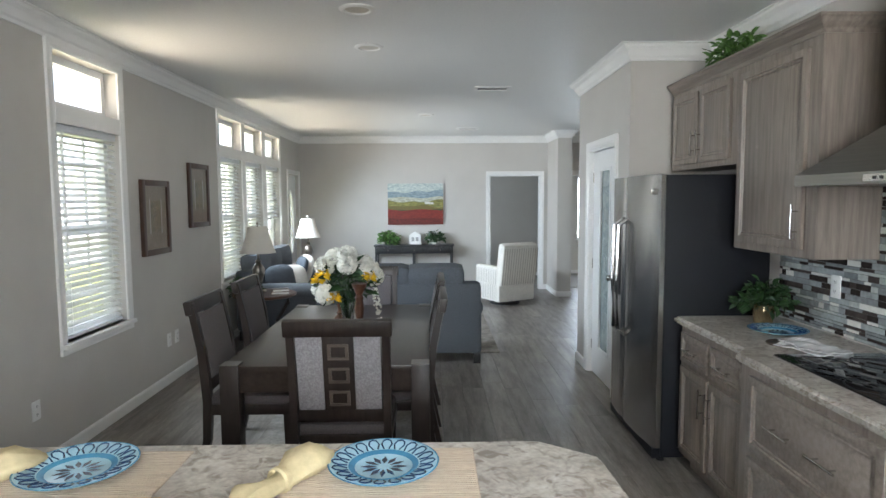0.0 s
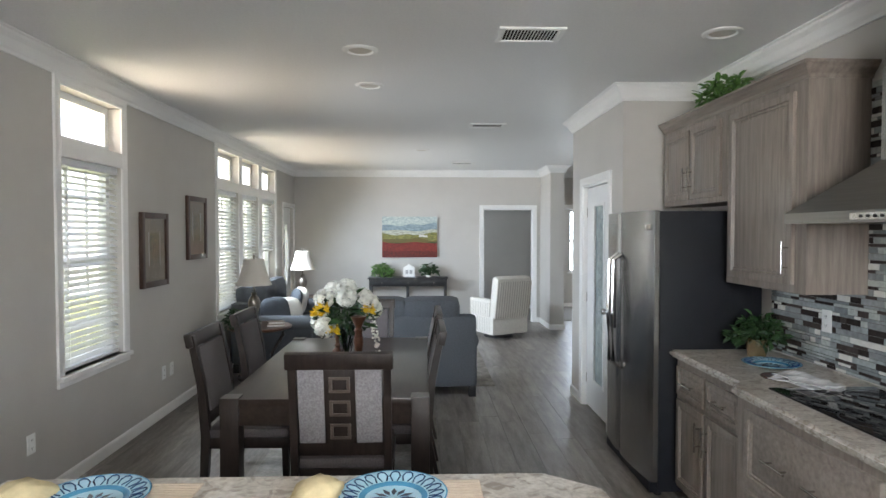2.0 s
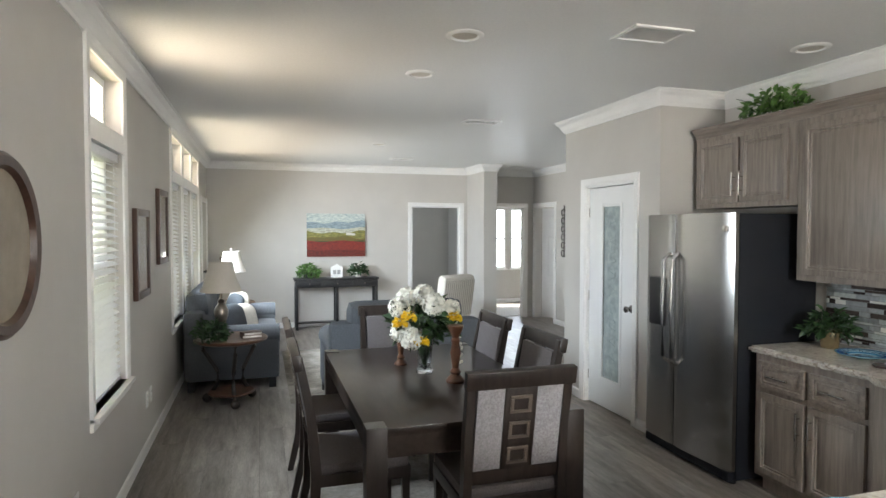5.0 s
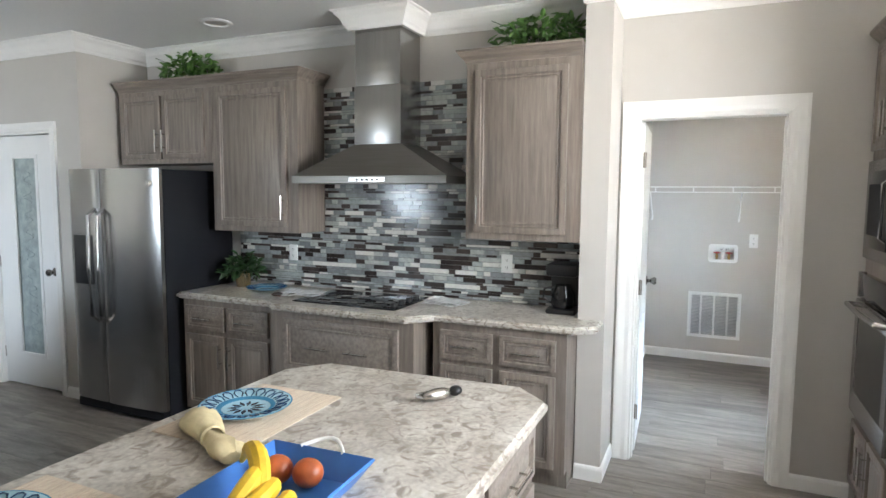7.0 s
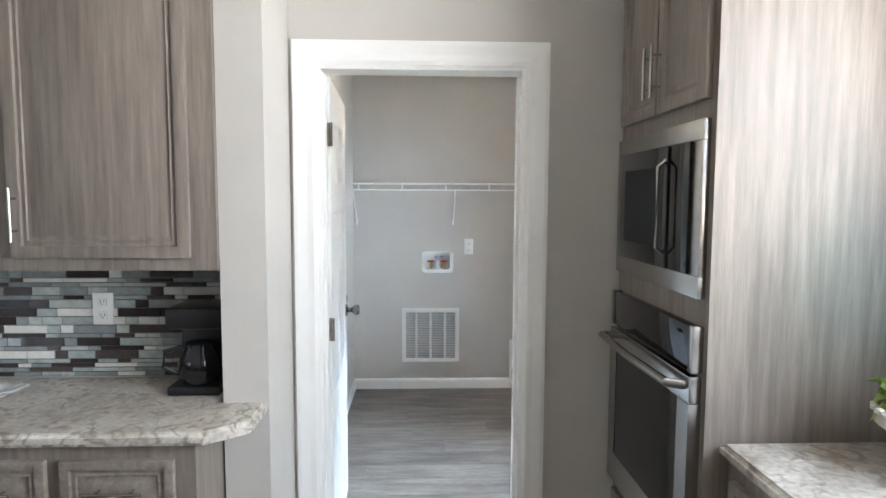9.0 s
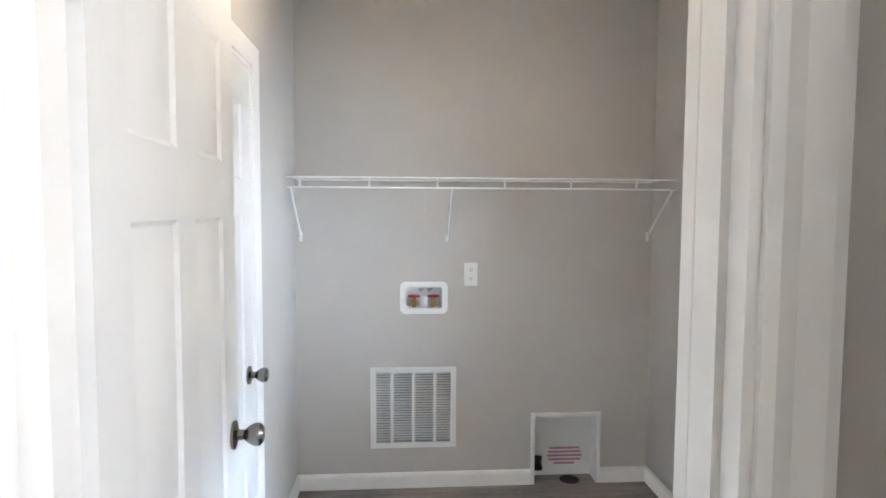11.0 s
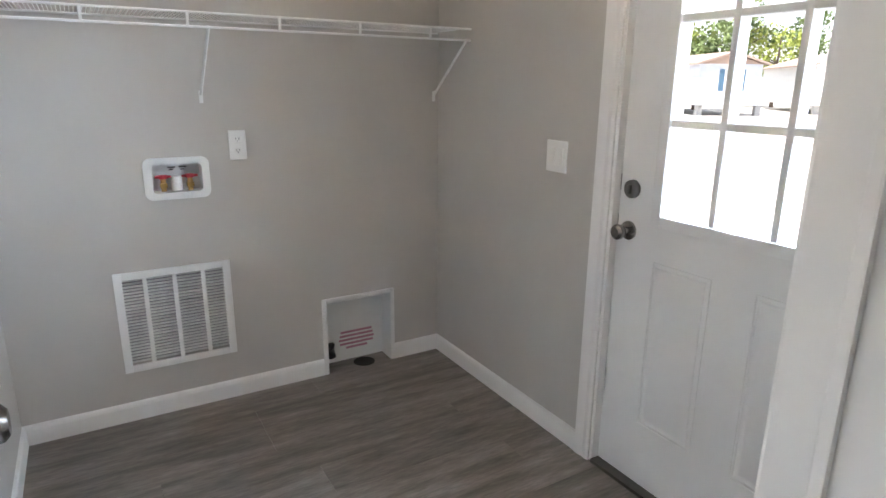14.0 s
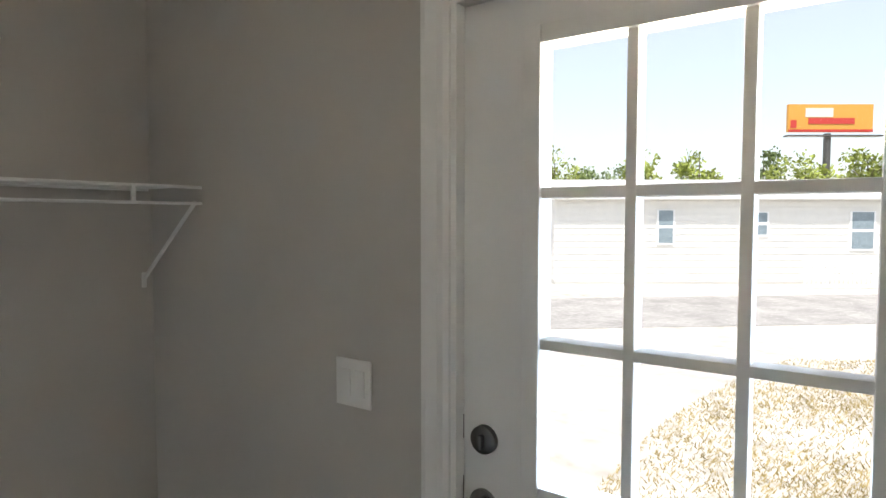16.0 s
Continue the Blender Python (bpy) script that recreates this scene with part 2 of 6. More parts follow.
CARPET = mat("grey_carpet", (0.30, 0.285, 0.27), 0.97, scale=80, amount=0.2, bump=0.5)
PINK = mat("pink_warning_print", (0.52, 0.25, 0.33), 0.7)
GREYP = mat("grey_print", (0.35, 0.35, 0.34), 0.7)
CLOTH = mat("striped_towel", (0.62, 0.62, 0.62), 0.9, scale=3, amount=0.35, stretch=(1, 22, 1))
SIDING = mat("white_siding", (0.74, 0.73, 0.70), 0.6, scale=3, amount=0.03)
SIDEG = mat("grey_siding", (0.50, 0.53, 0.58), 0.6, scale=3, amount=0.03)
ROOFM = mat("pale_metal_roof", (0.62, 0.61, 0.60), 0.5, scale=4, amount=0.08)
ROOFB = mat("tan_shingle_roof", (0.36, 0.27, 0.22), 0.8, scale=30, amount=0.2)
SHUT = mat("blue_shutter", (0.06, 0.13, 0.20), 0.5)
WINDK = mat("dark_window_pane", (0.22, 0.28, 0.32), 0.12)
GROUND = mat("pale_gravel_ground", (0.50, 0.47, 0.42), 0.95, scale=0.35, amount=0.22, c2=(0.52, 0.50, 0.46), fine=0.5)
ROADM = mat("worn_asphalt", (0.30, 0.29, 0.28), 0.9, scale=1.2, amount=0.2, fine=0.4)
GRASS = mat("dry_grass", (0.34, 0.26, 0.09), 0.95, scale=3, amount=0.35, c2=(0.44, 0.35, 0.15))
LAWN = mat("green_lawn", (0.20, 0.24, 0.07), 0.95, scale=0.8, amount=0.4, c2=(0.32, 0.33, 0.12), fine=0.4)
BARK = mat("bark", (0.12, 0.09, 0.07), 0.95, scale=6, amount=0.3, bump=0.5)
TREEL = mat("tree_foliage", (0.10, 0.16, 0.05), 0.7, scale=0.5, amount=0.5, c2=(0.2, 0.27, 0.09))
TREEY = mat("spring_foliage", (0.22, 0.28, 0.04), 0.7, scale=0.5, amount=0.4, c2=(0.36, 0.42, 0.09))
BILL = mat("billboard_orange", (0.56, 0.28, 0.05), 0.6, amount=0.08)
BILLR = mat("billboard_red", (0.45, 0.04, 0.03), 0.6)

# ---- mesh helpers ----


def bx(bm, x0, x1, y0, y1, z0, z1, bev=0.0, m=None):
    r = bmesh.ops.create_cube(bm, size=1, matrix=(m or Matrix()) @ Matrix.Translation(((x0 + x1) / 2, (y0 + y1) / 2, (z0 + z1) / 2)) @ Matrix.Diagonal((abs(x1 - x0), abs(y1 - y0), abs(z1 - z0), 1)))
    if bev:
        es = {e for v in r["verts"] for e in v.link_edges}
        bmesh.ops.bevel(bm, geom=list(es), offset=bev, segments=2, profile=0.6, affect="EDGES")
    return bm


def box(x0, x1, y0, y1, z0, z1, bev=0.0):
    return bx(bmesh.new(), x0, x1, y0, y1, z0, z1, bev)


def cyl(bm, a, b, r, r2=None, seg=16):
    a, b = Vector(a), Vector(b)
    d = b - a
    m = Matrix.Translation((a + b) / 2) @ d.to_track_quat("Z", "Y").to_matrix().to_4x4()
    bmesh.ops.create_cone(bm, cap_ends=True, segments=seg, radius1=r, radius2=r if r2 is None else r2, depth=d.length, matrix=m)
    return bm


def tube(a, b, r, r2=None, seg=16):
    return cyl(bmesh.new(), a, b, r, r2, seg)


def lathe(profile, seg=28, at=(0, 0, 0), sx=1.0, sy=1.0, bm=None):
    bm = bm or bmesh.new()
    rings = []
    for r, z in profile:
        if r < 1e-5:
            rings.append([bm.verts.new((at[0], at[1], at[2] + z))])
        else:
            rings.append([bm.verts.new((at[0] + sx * r * math.cos(2 * math.pi * i / seg), at[1] + sy * r * math.sin(2 * math.pi * i / seg), at[2] + z)) for i in range(seg)])
    for a, b in zip(rings, rings[1:]):
        for i in range(seg):
            j = (i + 1) % seg
            if len(a) == 1 and len(b) > 1:
                bm.faces.new((a[0], b[j], b[i]))
            elif len(b) == 1 and len(a) > 1:
                bm.faces.new((a[i], a[j], b[0]))
            elif len(a) > 1:
                bm.faces.new((a[i], a[j], b[j], b[i]))
    return bm


def ball(bm, c, r, squash=(1, 1, 1), sub=2):
    bmesh.ops.create_icosphere(bm, subdivisions=sub, radius=1, matrix=Matrix.Translation(c) @ Matrix.Diagonal((r * squash[0], r * squash[1], r * squash[2], 1)))
    return bm


def sweep(points, r, seg=10, closed=False, bm=None):
    """A round rod along points; r is a number or one radius for each point."""
    bm = bm or bmesh.new()
    ps = [Vector(p) for p in points]
    rings = []
    for i, p in enumerate(ps):
        d = (ps[min(i + 1, len(ps) - 1)] - ps[max(i - 1, 0)]).normalized()
        q = d.to_track_quat("Z", "Y")
        rr = r[i] if isinstance(r, (list, tuple)) else r
        rings.append([bm.verts.new(p + q @ Vector((rr * math.cos(2 * math.pi * k / seg), rr * math.sin(2 * math.pi * k / seg), 0))) for k in range(seg)])
    for a, b in zip(rings, rings[1:]):
        for k in range(seg):
            bm.faces.new((a[k], a[(k + 1) % seg], b[(k + 1) % seg], b[k]))
    bm.faces.new(rings[0][::-1])
    bm.faces.new(rings[-1])
    return bm


def prism(poly, z0, z1, bev=0.0):
    bm = bmesh.new()
    lo = [bm.verts.new((x, y, z0)) for x, y in poly]
    f = bm.faces.new(lo)
    r = bmesh.ops.extrude_face_region(bm, geom=[f])
    for v in r["geom"]:
        if isinstance(v, bmesh.types.BMVert):
            v.co.z = z1
    bmesh.ops.recalc_face_normals(bm, faces=bm.faces)
    if bev:
        es = [e for e in bm.edges if all(abs(v.co.z - z1) < 1e-6 for v in e.verts) or all(abs(v.co.z - z0) < 1e-6 for v in e.verts)]
        bmesh.ops.bevel(bm, geom=es, offset=bev, segments=3, affect="EDGES")
    return bm


def mesh_of(name, bm, material, smooth=None):
    bmesh.ops.recalc_face_normals(bm, faces=bm.faces)
    me = bpy.data.meshes.new(name)
    bm.to_mesh(me)
    bm.free()
    for m in material if isinstance(material, (list, tuple)) else [material]:
        me.materials.append(m)
    if smooth:
        me.shade_smooth()
        me.set_sharp_from_angle(angle=radians(smooth))
    return me


def part(name, bm, material, parent, label="", smooth=35, m=None):
    ob = new(name, mesh_of(name, bm, material, smooth))
    ob.parent = parent
    if m is not None:
        ob.matrix_basis = m
    return tagged(ob, label)


def thing(name, label, category, m=None, group=""):
    ob = new(name)
    ob.empty_display_size = 0.05
    if m is not None:
        ob.matrix_basis = m
    return tagged(ob, label, category, group)


def solo(name, bm, material, label, category, m=None, group="", smooth=35):
    ob = new(name, mesh_of(name, bm, material, smooth))
    if m is not None:
        ob.matrix_basis = m
    return tagged(ob, label, category, group)


def struct(name, bm, material, label="", smooth=None):
    return tagged(new(name, mesh_of(name, bm, material, smooth)), label, kind="structure")


def panel(w, h, t=0.02, rail=0.055, steps=((0.005, -0.008), (0.006, 0.0), (0.012, 0.004), (0.004, -0.006), (0.010, 0.0), (0.016, 0.006))):
    """A framed panel, w by h in x and z, its front at y = -t, with a moulded recess."""
    bm = bx(bmesh.new(), 0, w, -t, 0, 0, h, 0.003)
    f = max((g for g in bm.faces if g.normal.y < -0.9), key=lambda g: g.calc_area())
    bmesh.ops.inset_region(bm, faces=[f], thickness=rail, depth=0)
    for th, d in steps:
        bmesh.ops.inset_region(bm, faces=[f], thickness=th, depth=d)
    return bm


def turn(side):
    """A turn that brings a front at -y to face the given side."""
    return {"-y": 0, "-x": -90, "+y": 180, "+x": 90}[side]


def leaves(n, centre, spread, size, seed, droop=0.0, aspect=0.5):
    rnd = random.Random(seed)
    bm = bmesh.new()
    for _ in range(n):
        v = Vector((rnd.gauss(0, 1), rnd.gauss(0, 1), rnd.gauss(0, 1))).normalized() * (rnd.random() ** 0.4)
        p = Vector(centre) + Vector((v.x * spread[0], v.y * spread[1], v.z * spread[2]))
        p.z -= droop * (v.x * v.x + v.y * v.y)
        s = size * rnd.uniform(0.6, 1.25)
        q = Euler((rnd.uniform(-0.9, 0.9), rnd.uniform(-0.9, 0.9), math.atan2(v.y, v.x) + rnd.uniform(-0.9, 0.9))).to_matrix()
        pts = [(0, 0, 0), (0.35, aspect * 0.5, 0.06), (0.7, aspect * 0.36, 0.05), (1, 0, -0.12), (0.7, -aspect * 0.36, 0.05), (0.35, -aspect * 0.5, 0.06)]
        vs = [bm.verts.new(p + q @ (Vector(a) * s)) for a in pts]
        bm.faces.new((vs[0], vs[1], vs[2], vs[3]))
        bm.faces.new((vs[0], vs[3], vs[4], vs[5]))
    return bm


def stems(n, base, centre, spread, r, seed):
    rnd = random.Random(seed)
    bm = bmesh.new()
    for _ in range(n):
        e = Vector(centre) + Vector((rnd.uniform(-1, 1) * spread[0], rnd.uniform(-1, 1) * spread[1], rnd.uniform(-0.6, 0.6) * spread[2]))
        b = Vector(base)
        mid = (b + e) / 2 + Vector((0, 0, 0.02))
        sweep([b, mid, e], r, 5, bm=bm)
    return bm


# ---- the shell ----
H = 2.70
XW, XE, YS, YN = -2.47, 1.89, -1.08, 10.745
XL, YL = 4.555, 0.84
XD = 1.965


def columns(a0, a1, holes, top):
    """Boxes (a, b, z0, z1) that fill a wall but for its holes."""
    cuts = sorted({a0, a1, *[h[0] for h in holes], *[h[1] for h in holes]})
    for a, b in zip(cuts, cuts[1:]):
        z = 0.0
        for h in sorted((h for h in holes if h[0] <= a and h[1] >= b), key=lambda h: h[2]):
            if h[2] > z:
                yield a, b, z, h[2]
            z = h[3]
        if z < top:
            yield a, b, z, top


def wall_x(name, x0, x1, a0, a1, holes, top=H):
    """A wall that runs along y, with holes (y0, y1, z0, z1)."""
    bm = bmesh.new()
    for a, b, z0, z1 in columns(a0, a1, holes, top):
        bx(bm, x0, x1, a, b, z0, z1)
    return struct(name, bm, PAINT)


def wall_y(name, y0, y1, a0, a1, holes, top=H):
    bm = bmesh.new()
    for a, b, z0, z1 in columns(a0, a1, holes, top):
        bx(bm, a, b, y0, y1, z0, z1)
    return struct(name, bm, PAINT)


WIN = [(3.90, 4.66), (6.78, 7.54), (7.66, 8.42), (8.58, 9.34)]
holes = []
for a, b in WIN:
    holes += [(a, b, 0.70, 2.53)]
wall_x("wall_west", XW - 0.15, XW, YS, YN, holes + [(9.90, 10.66, 0, 2.03)])
wall_y("wall_north", YN, YN + 0.12, XW, 3.19, [(0.87, 1.755, 0, 2.02), (2.25, 3.0, 0, 2.03)])
wall_y("wall_south", YS - 0.15, YS, XW - 0.15, XL + 0.15, [(-0.55, 1.03, 1.13, 2.45), (2.48, 3.35, 0, 2.04)])
wall_x("wall_kitchen", XE, XE + 0.19, 0.93, 4.50, [])
wall_x("wall_laundry_door", XD, XD + 0.11, YS, 0.93, [(-0.08, 0.685, 0, 2.03)])
struct("wall_wing", box(1.60, XD, 0.785, 0.928, 0, H), PAINT)
wall_x("wall_pantry_door", 1.29, 1.39, 4.50, 6.0, [(4.83, 5.60, 0, 2.03)])
struct("wall_pantry_south", box(1.39, XE, 4.50, 4.60, 0, H), PAINT)
struct("wall_pantry_north", box(1.39, 3.19, 5.90, 6.0, 0, H), PAINT)
struct("wall_pantry_back", box(2.08, 2.18, 4.50, 5.90, 0, H), PAINT)
struct("wall_post", box(1.89, 2.12, 9.9, YN, 0, H), PAINT)
wall_x("wall_hall_east", 3.19, 3.31, 6.0, YN + 0.12, [(9.91, 10.66, 0, 2.03)])
wall_x("wall_laundry_east", XL, XL + 0.12, YS, YL + 0.12, [(-0.795, -0.44, 0.0, 0.385), (0.06, 0.272, 0.97, 1.108), (0.02, 0.425, 0.25, 0.637)])
wall_y("wall_laundry_north", YL, YL + 0.12, XD + 0.11, XL, [(2.87, 3.63, 0, 2.03)])
struct("wall_closet_back", box(2.7, 3.9, 1.5, 1.6, 0, H), PAINT)
# rooms past the openings
struct("wall_study", box(-0.3, 2.2, 12.6, 12.7, 0, H), PAINT)
struct("wall_study_west", box(-0.4, -0.3, YN + 0.12, 12.7, 0, H), PAINT)
struct("wall_bedroom_west", box(2.12, 2.22, YN + 0.12, 12.9, 0, H), PAINT)
wall_y("wall_bedroom_north", 12.9, 13.02, 2.12, 5.4, [(2.93, 3.55, 0.75, 2.08), (3.67, 4.29, 0.75, 2.08)])
struct("wall_bedroom_east", box(5.3, 5.4, YN + 0.12, 12.9, 0, H), PAINT)
struct("wall_bedroom_south", box(3.31, 5.4, YN, YN + 0.12, 0, H), PAINT)
struct("wall_bath_east", box(5.0, 5.1, 6.0, YN, 0, H), PAINT)
struct("wall_bath_south", box(3.31, 5.0, 8.0, 8.1, 0, H), PAINT)
struct("carpet", box(2.2, 5.3, YN + 0.12, 12.9, 0.003, 0.012), CARPET)
struct("carpet", box(-0.3, 2.12, YN + 0.12, 12.6, 0.003, 0.012), CARPET)
struct("ceiling", box(XW - 0.15, 5.4, YS - 0.15, 13.02, H, H + 0.12), CEIL)
struct("roof", box(XW - 0.5, 5.7, YS - 0.3, 13.4, H + 0.14, H + 0.3), ROOFM)
floor = struct("floor", box(XW - 0.15, 5.4, YS - 0.15, 13.02, -0.35, -0.004), SUBF)

PROF_CROWN = [(0, -0.115), (0.012, -0.115), (0.018, -0.098), (0.03, -0.085), (0.05, -0.045), (0.072, -0.025), (0.078, -0.012), (0.092, -0.006), (0.092, 0), (0, 0)]
PROF_BASE = [(0, 0), (0.013, 0), (0.013, 0.066), (0.009, 0.078), (0, 0.085)]


def moulding(name, a, b, nrm, prof, z, e0=0, e1=0, material=None):
    """A profile run from a to b on the side nrm; e0, e1: -1 an inner mitre, 1 an outer, 0 square."""
    a, b, nv = Vector((*a, 0)), Vector((*b, 0)), Vector((*nrm, 0))
    d = (b - a).normalized()
    bm = bmesh.new()
    r0 = [bm.verts.new(a - d * (o * e0) + nv * o + Vector((0, 0, z + h))) for o, h in prof]
    r1 = [bm.verts.new(b + d * (o * e1) + nv * o + Vector((0, 0, z + h))) for o, h in prof]
    k = len(prof)
    for i in range(k):
        bm.faces.new((r0[i], r0[(i + 1) % k], r1[(i + 1) % k], r1[i]))
    bm.faces.new(r0)
    bm.faces.new(r1[::-1])
    return struct(name, bm, material or TRIM, "white painted moulding along the wall")


def crown(a, b, n, e0=-1, e1=-1):
    moulding("crown_trim", a, b, n, PROF_CROWN, H - 0.001, e0, e1)


def base(a, b, n, e0=0, e1=0):
    moulding("baseboard", a, b, n, PROF_BASE, 0.0, e0, e1)


crown((XW, YS), (XW, YN), (1, 0))
crown((XW, YN), (1.89, YN), (0, -1))
crown((1.89, YN), (1.89, 9.9), (-1, 0), -1, 1)
crown((1.89, 9.9), (2.12, 9.9), (0, -1), 1, 1)
crown((2.12, 9.9), (2.12, YN), (1, 0), 1, -1)
crown((2.12, YN), (3.19, YN), (0, -1))
crown((3.19, YN), (3.19, 6.0), (-1, 0))
crown((3.19, 6.0), (1.29, 6.0), (0, 1), -1, 1)
crown((1.29, 6.0), (1.29, 4.50), (-1, 0), 1, 1)
crown((1.29, 4.50), (XE, 4.50), (0, -1), 1, -1)
crown((XE, 4.50), (XE, 2.375), (-1, 0), -1, -1)
crown((XE, 2.375), (1.585, 2.375), (0, 1), -1, 1)
crown((1.585, 2.375), (1.585, 2.015), (-1, 0), 1, 1)
crown((1.585, 2.015), (XE, 2.015), (0, -1), 1, -1)
crown((XE, 2.015), (XE, 0.928), (-1, 0), -1, -1)
crown((XE, 0.928), (1.60, 0.928), (0, 1), -1, 1)
crown((1.60, 0.928), (1.60, 0.785), (-1, 0), 1, 1)
crown((1.60, 0.785), (XD, 0.785), (0, -1), 1, -1)
crown((XD, 0.785), (XD, YS), (-1, 0))
crown((XD, YS), (XW, YS), (0, 1))
base((XW, YS), (XW, 9.83), (1, 0))
base((XW, YN), (0.80, YN), (0, -1))
base((1.82, YN), (1.89, YN), (0, -1))
base((1.89, YN), (1.89, 9.9), (-1, 0), -1, 1)
base((1.89, 9.9), (2.12, 9.9), (0, -1), 1, 1)
base((2.12, 9.9), (2.12, YN), (1, 0), 1, -1)
base((3.19, 9.84), (3.19, 6.0), (-1, 0))
base((1.29, 6.0), (1.29, 5.67), (-1, 0), 1, 0)
base((1.29, 4.76), (1.29, 4.50), (-1, 0), 0, 1)
base((1.60, 0.785), (XD, 0.785), (0, -1), 0, 0)
base((1.60, 0.928), (1.60, 0.785), (-1, 0), 0, 1)
base((XD, -0.165), (XD, -0.44), (-1, 0))
base((XL, YL), (XL, -0.423), (-1, 0), -1, 0)
base((XL, -0.813), (XL, YS), (-1, 0), 0, -1)
base((XL, YS), (3.42, YS), (0, 1), -1, 0)
base((3.70, YL), (XL, YL), (0, -1), 0, -1)
base((2.22, 12.9), (5.3, 12.9), (0, -1))
base((-0.3, 12.6), (2.12, 12.6), (0, -1))
PROF_CAS = [(0.0, 0.0), (0.0, 0.011), (0.012, 0.016), (0.03, 0.013), (0.058, 0.018), (0.07, 0.018), (0.07, 0.0)]


def casing(name, m, w, h, z0=0.0, four=False, cw=0.07):
    """Mitred casing round an opening w by h, in the plane y = 0 with its face to -y."""
    bm = bmesh.new()
    k = cw / 0.07

    def run(a, b, out, mit0, mit1):
        a, b, o = Vector(a), Vector(b), Vector(out)
        d = (b - a).normalized()
        r0 = [bm.verts.new(m @ (a + o * (u * k) - d * (u * k * mit0) + Vector((0, -v, 0)))) for u, v in PROF_CAS]
        r1 = [bm.verts.new(m @ (b + o * (u * k) + d * (u * k * mit1) + Vector((0, -v, 0)))) for u, v in PROF_CAS]
        n = len(PROF_CAS)
        for i in range(n):
            bm.faces.new((r0[i], r0[(i + 1) % n], r1[(i + 1) % n], r1[i]))
        bm.faces.new(r0)
        bm.faces.new(r1[::-1])

    run((0, 0, z0), (0, 0, z0 + h), (-1, 0, 0), 1 if four else 0, 1)
    run((w, 0, z0), (w, 0, z0 + h), (1, 0, 0), 1 if four else 0, 1)
    run((0, 0, z0 + h), (w, 0, z0 + h), (0, 0, 1), 1, 1)
    if four:
        run((0, 0, z0), (w, 0, z0), (0, 0, -1), 1, 1)
    return struct(name, bm, TRIM, "white moulded casing round the opening")


def jamb(x0, x1, y0, y1, h, along):
    """Lining of a door opening; along is the axis of the wall."""
    bm = bmesh.new()
    t = 0.014
    if along == "y":
        bx(bm, x0, x1, y0, y0 + t, 0, h)
        bx(bm, x0, x1, y1 - t, y1, 0, h)
        bx(bm, x0, x1, y0 + t, y1 - t, h - t, h)
    else:
        bx(bm, x0, x0 + t, y0, y1, 0, h)
        bx(bm, x1 - t, x1, y0, y1, 0, h)
        bx(bm, x0 + t, x1 - t, y0, y1, h - t, h)
    return struct("door_jamb", bm, TRIM)


casing("door_trim", pose(0.87, YN, 0), 0.885, 2.02)
jamb(0.87, 1.755, YN - 0.002, YN + 0.12, 2.02, "x")
casing("door_trim", pose(2.25, YN, 0), 0.75, 2.03)
jamb(2.25, 3.0, YN - 0.002, YN + 0.12, 2.03, "x")
casing("door_trim", pose(1.29, 5.60, 0, 0, 0, -90), 0.77, 2.03)
casing("door_trim", pose(3.19, 10.66, 0, 0, 0, -90), 0.75, 2.03)
jamb(3.188, 3.31, 9.91, 10.66, 2.03, "y")
casing("door_trim", pose(XD, 0.685, 0, 0, 0, -90), 0.765, 2.03, cw=0.085)
struct("wall_laundry_pier", box(XD + 0.112, 2.15, YS + 0.001, -0.10, 0, H), PAINT)
struct("door_jamb", bx(box(XD + 0.113, 2.152, -0.0995, -0.085, 0, 2.05), XD + 0.13, 2.11, -0.085, -0.074, 0, 2.05, 0.003), TRIM)
struct("door_trim", box(2.152, 2.169, -0.165, -0.094, 0, 2.10, 0.005), TRIM)
jamb(XD - 0.002, XD + 0.112, -0.08, 0.685, 2.03, "y")
casing("door_trim", pose(2.87, YL, 0), 0.76, 2.03)
casing("door_trim", pose(3.35, YS, 0, 0, 0, 180), 0.87, 2.04)
jamb(2.48, 3.35, YS - 0.15, YS + 0.002, 2.04, "x")
casing("door_trim", pose(XW, 9.90, 0, 0, 0, 90), 0.76, 2.03)
bm = bmesh.new()
bx(bm, XD + 0.035, XD + 0.075, -0.066, -0.055, 0, 2.0)
bx(bm, XD + 0.035, XD + 0.075, 0.66, 0.671, 0, 2.0)
struct("door_stop", bm, TRIM)

# ---- windows ----


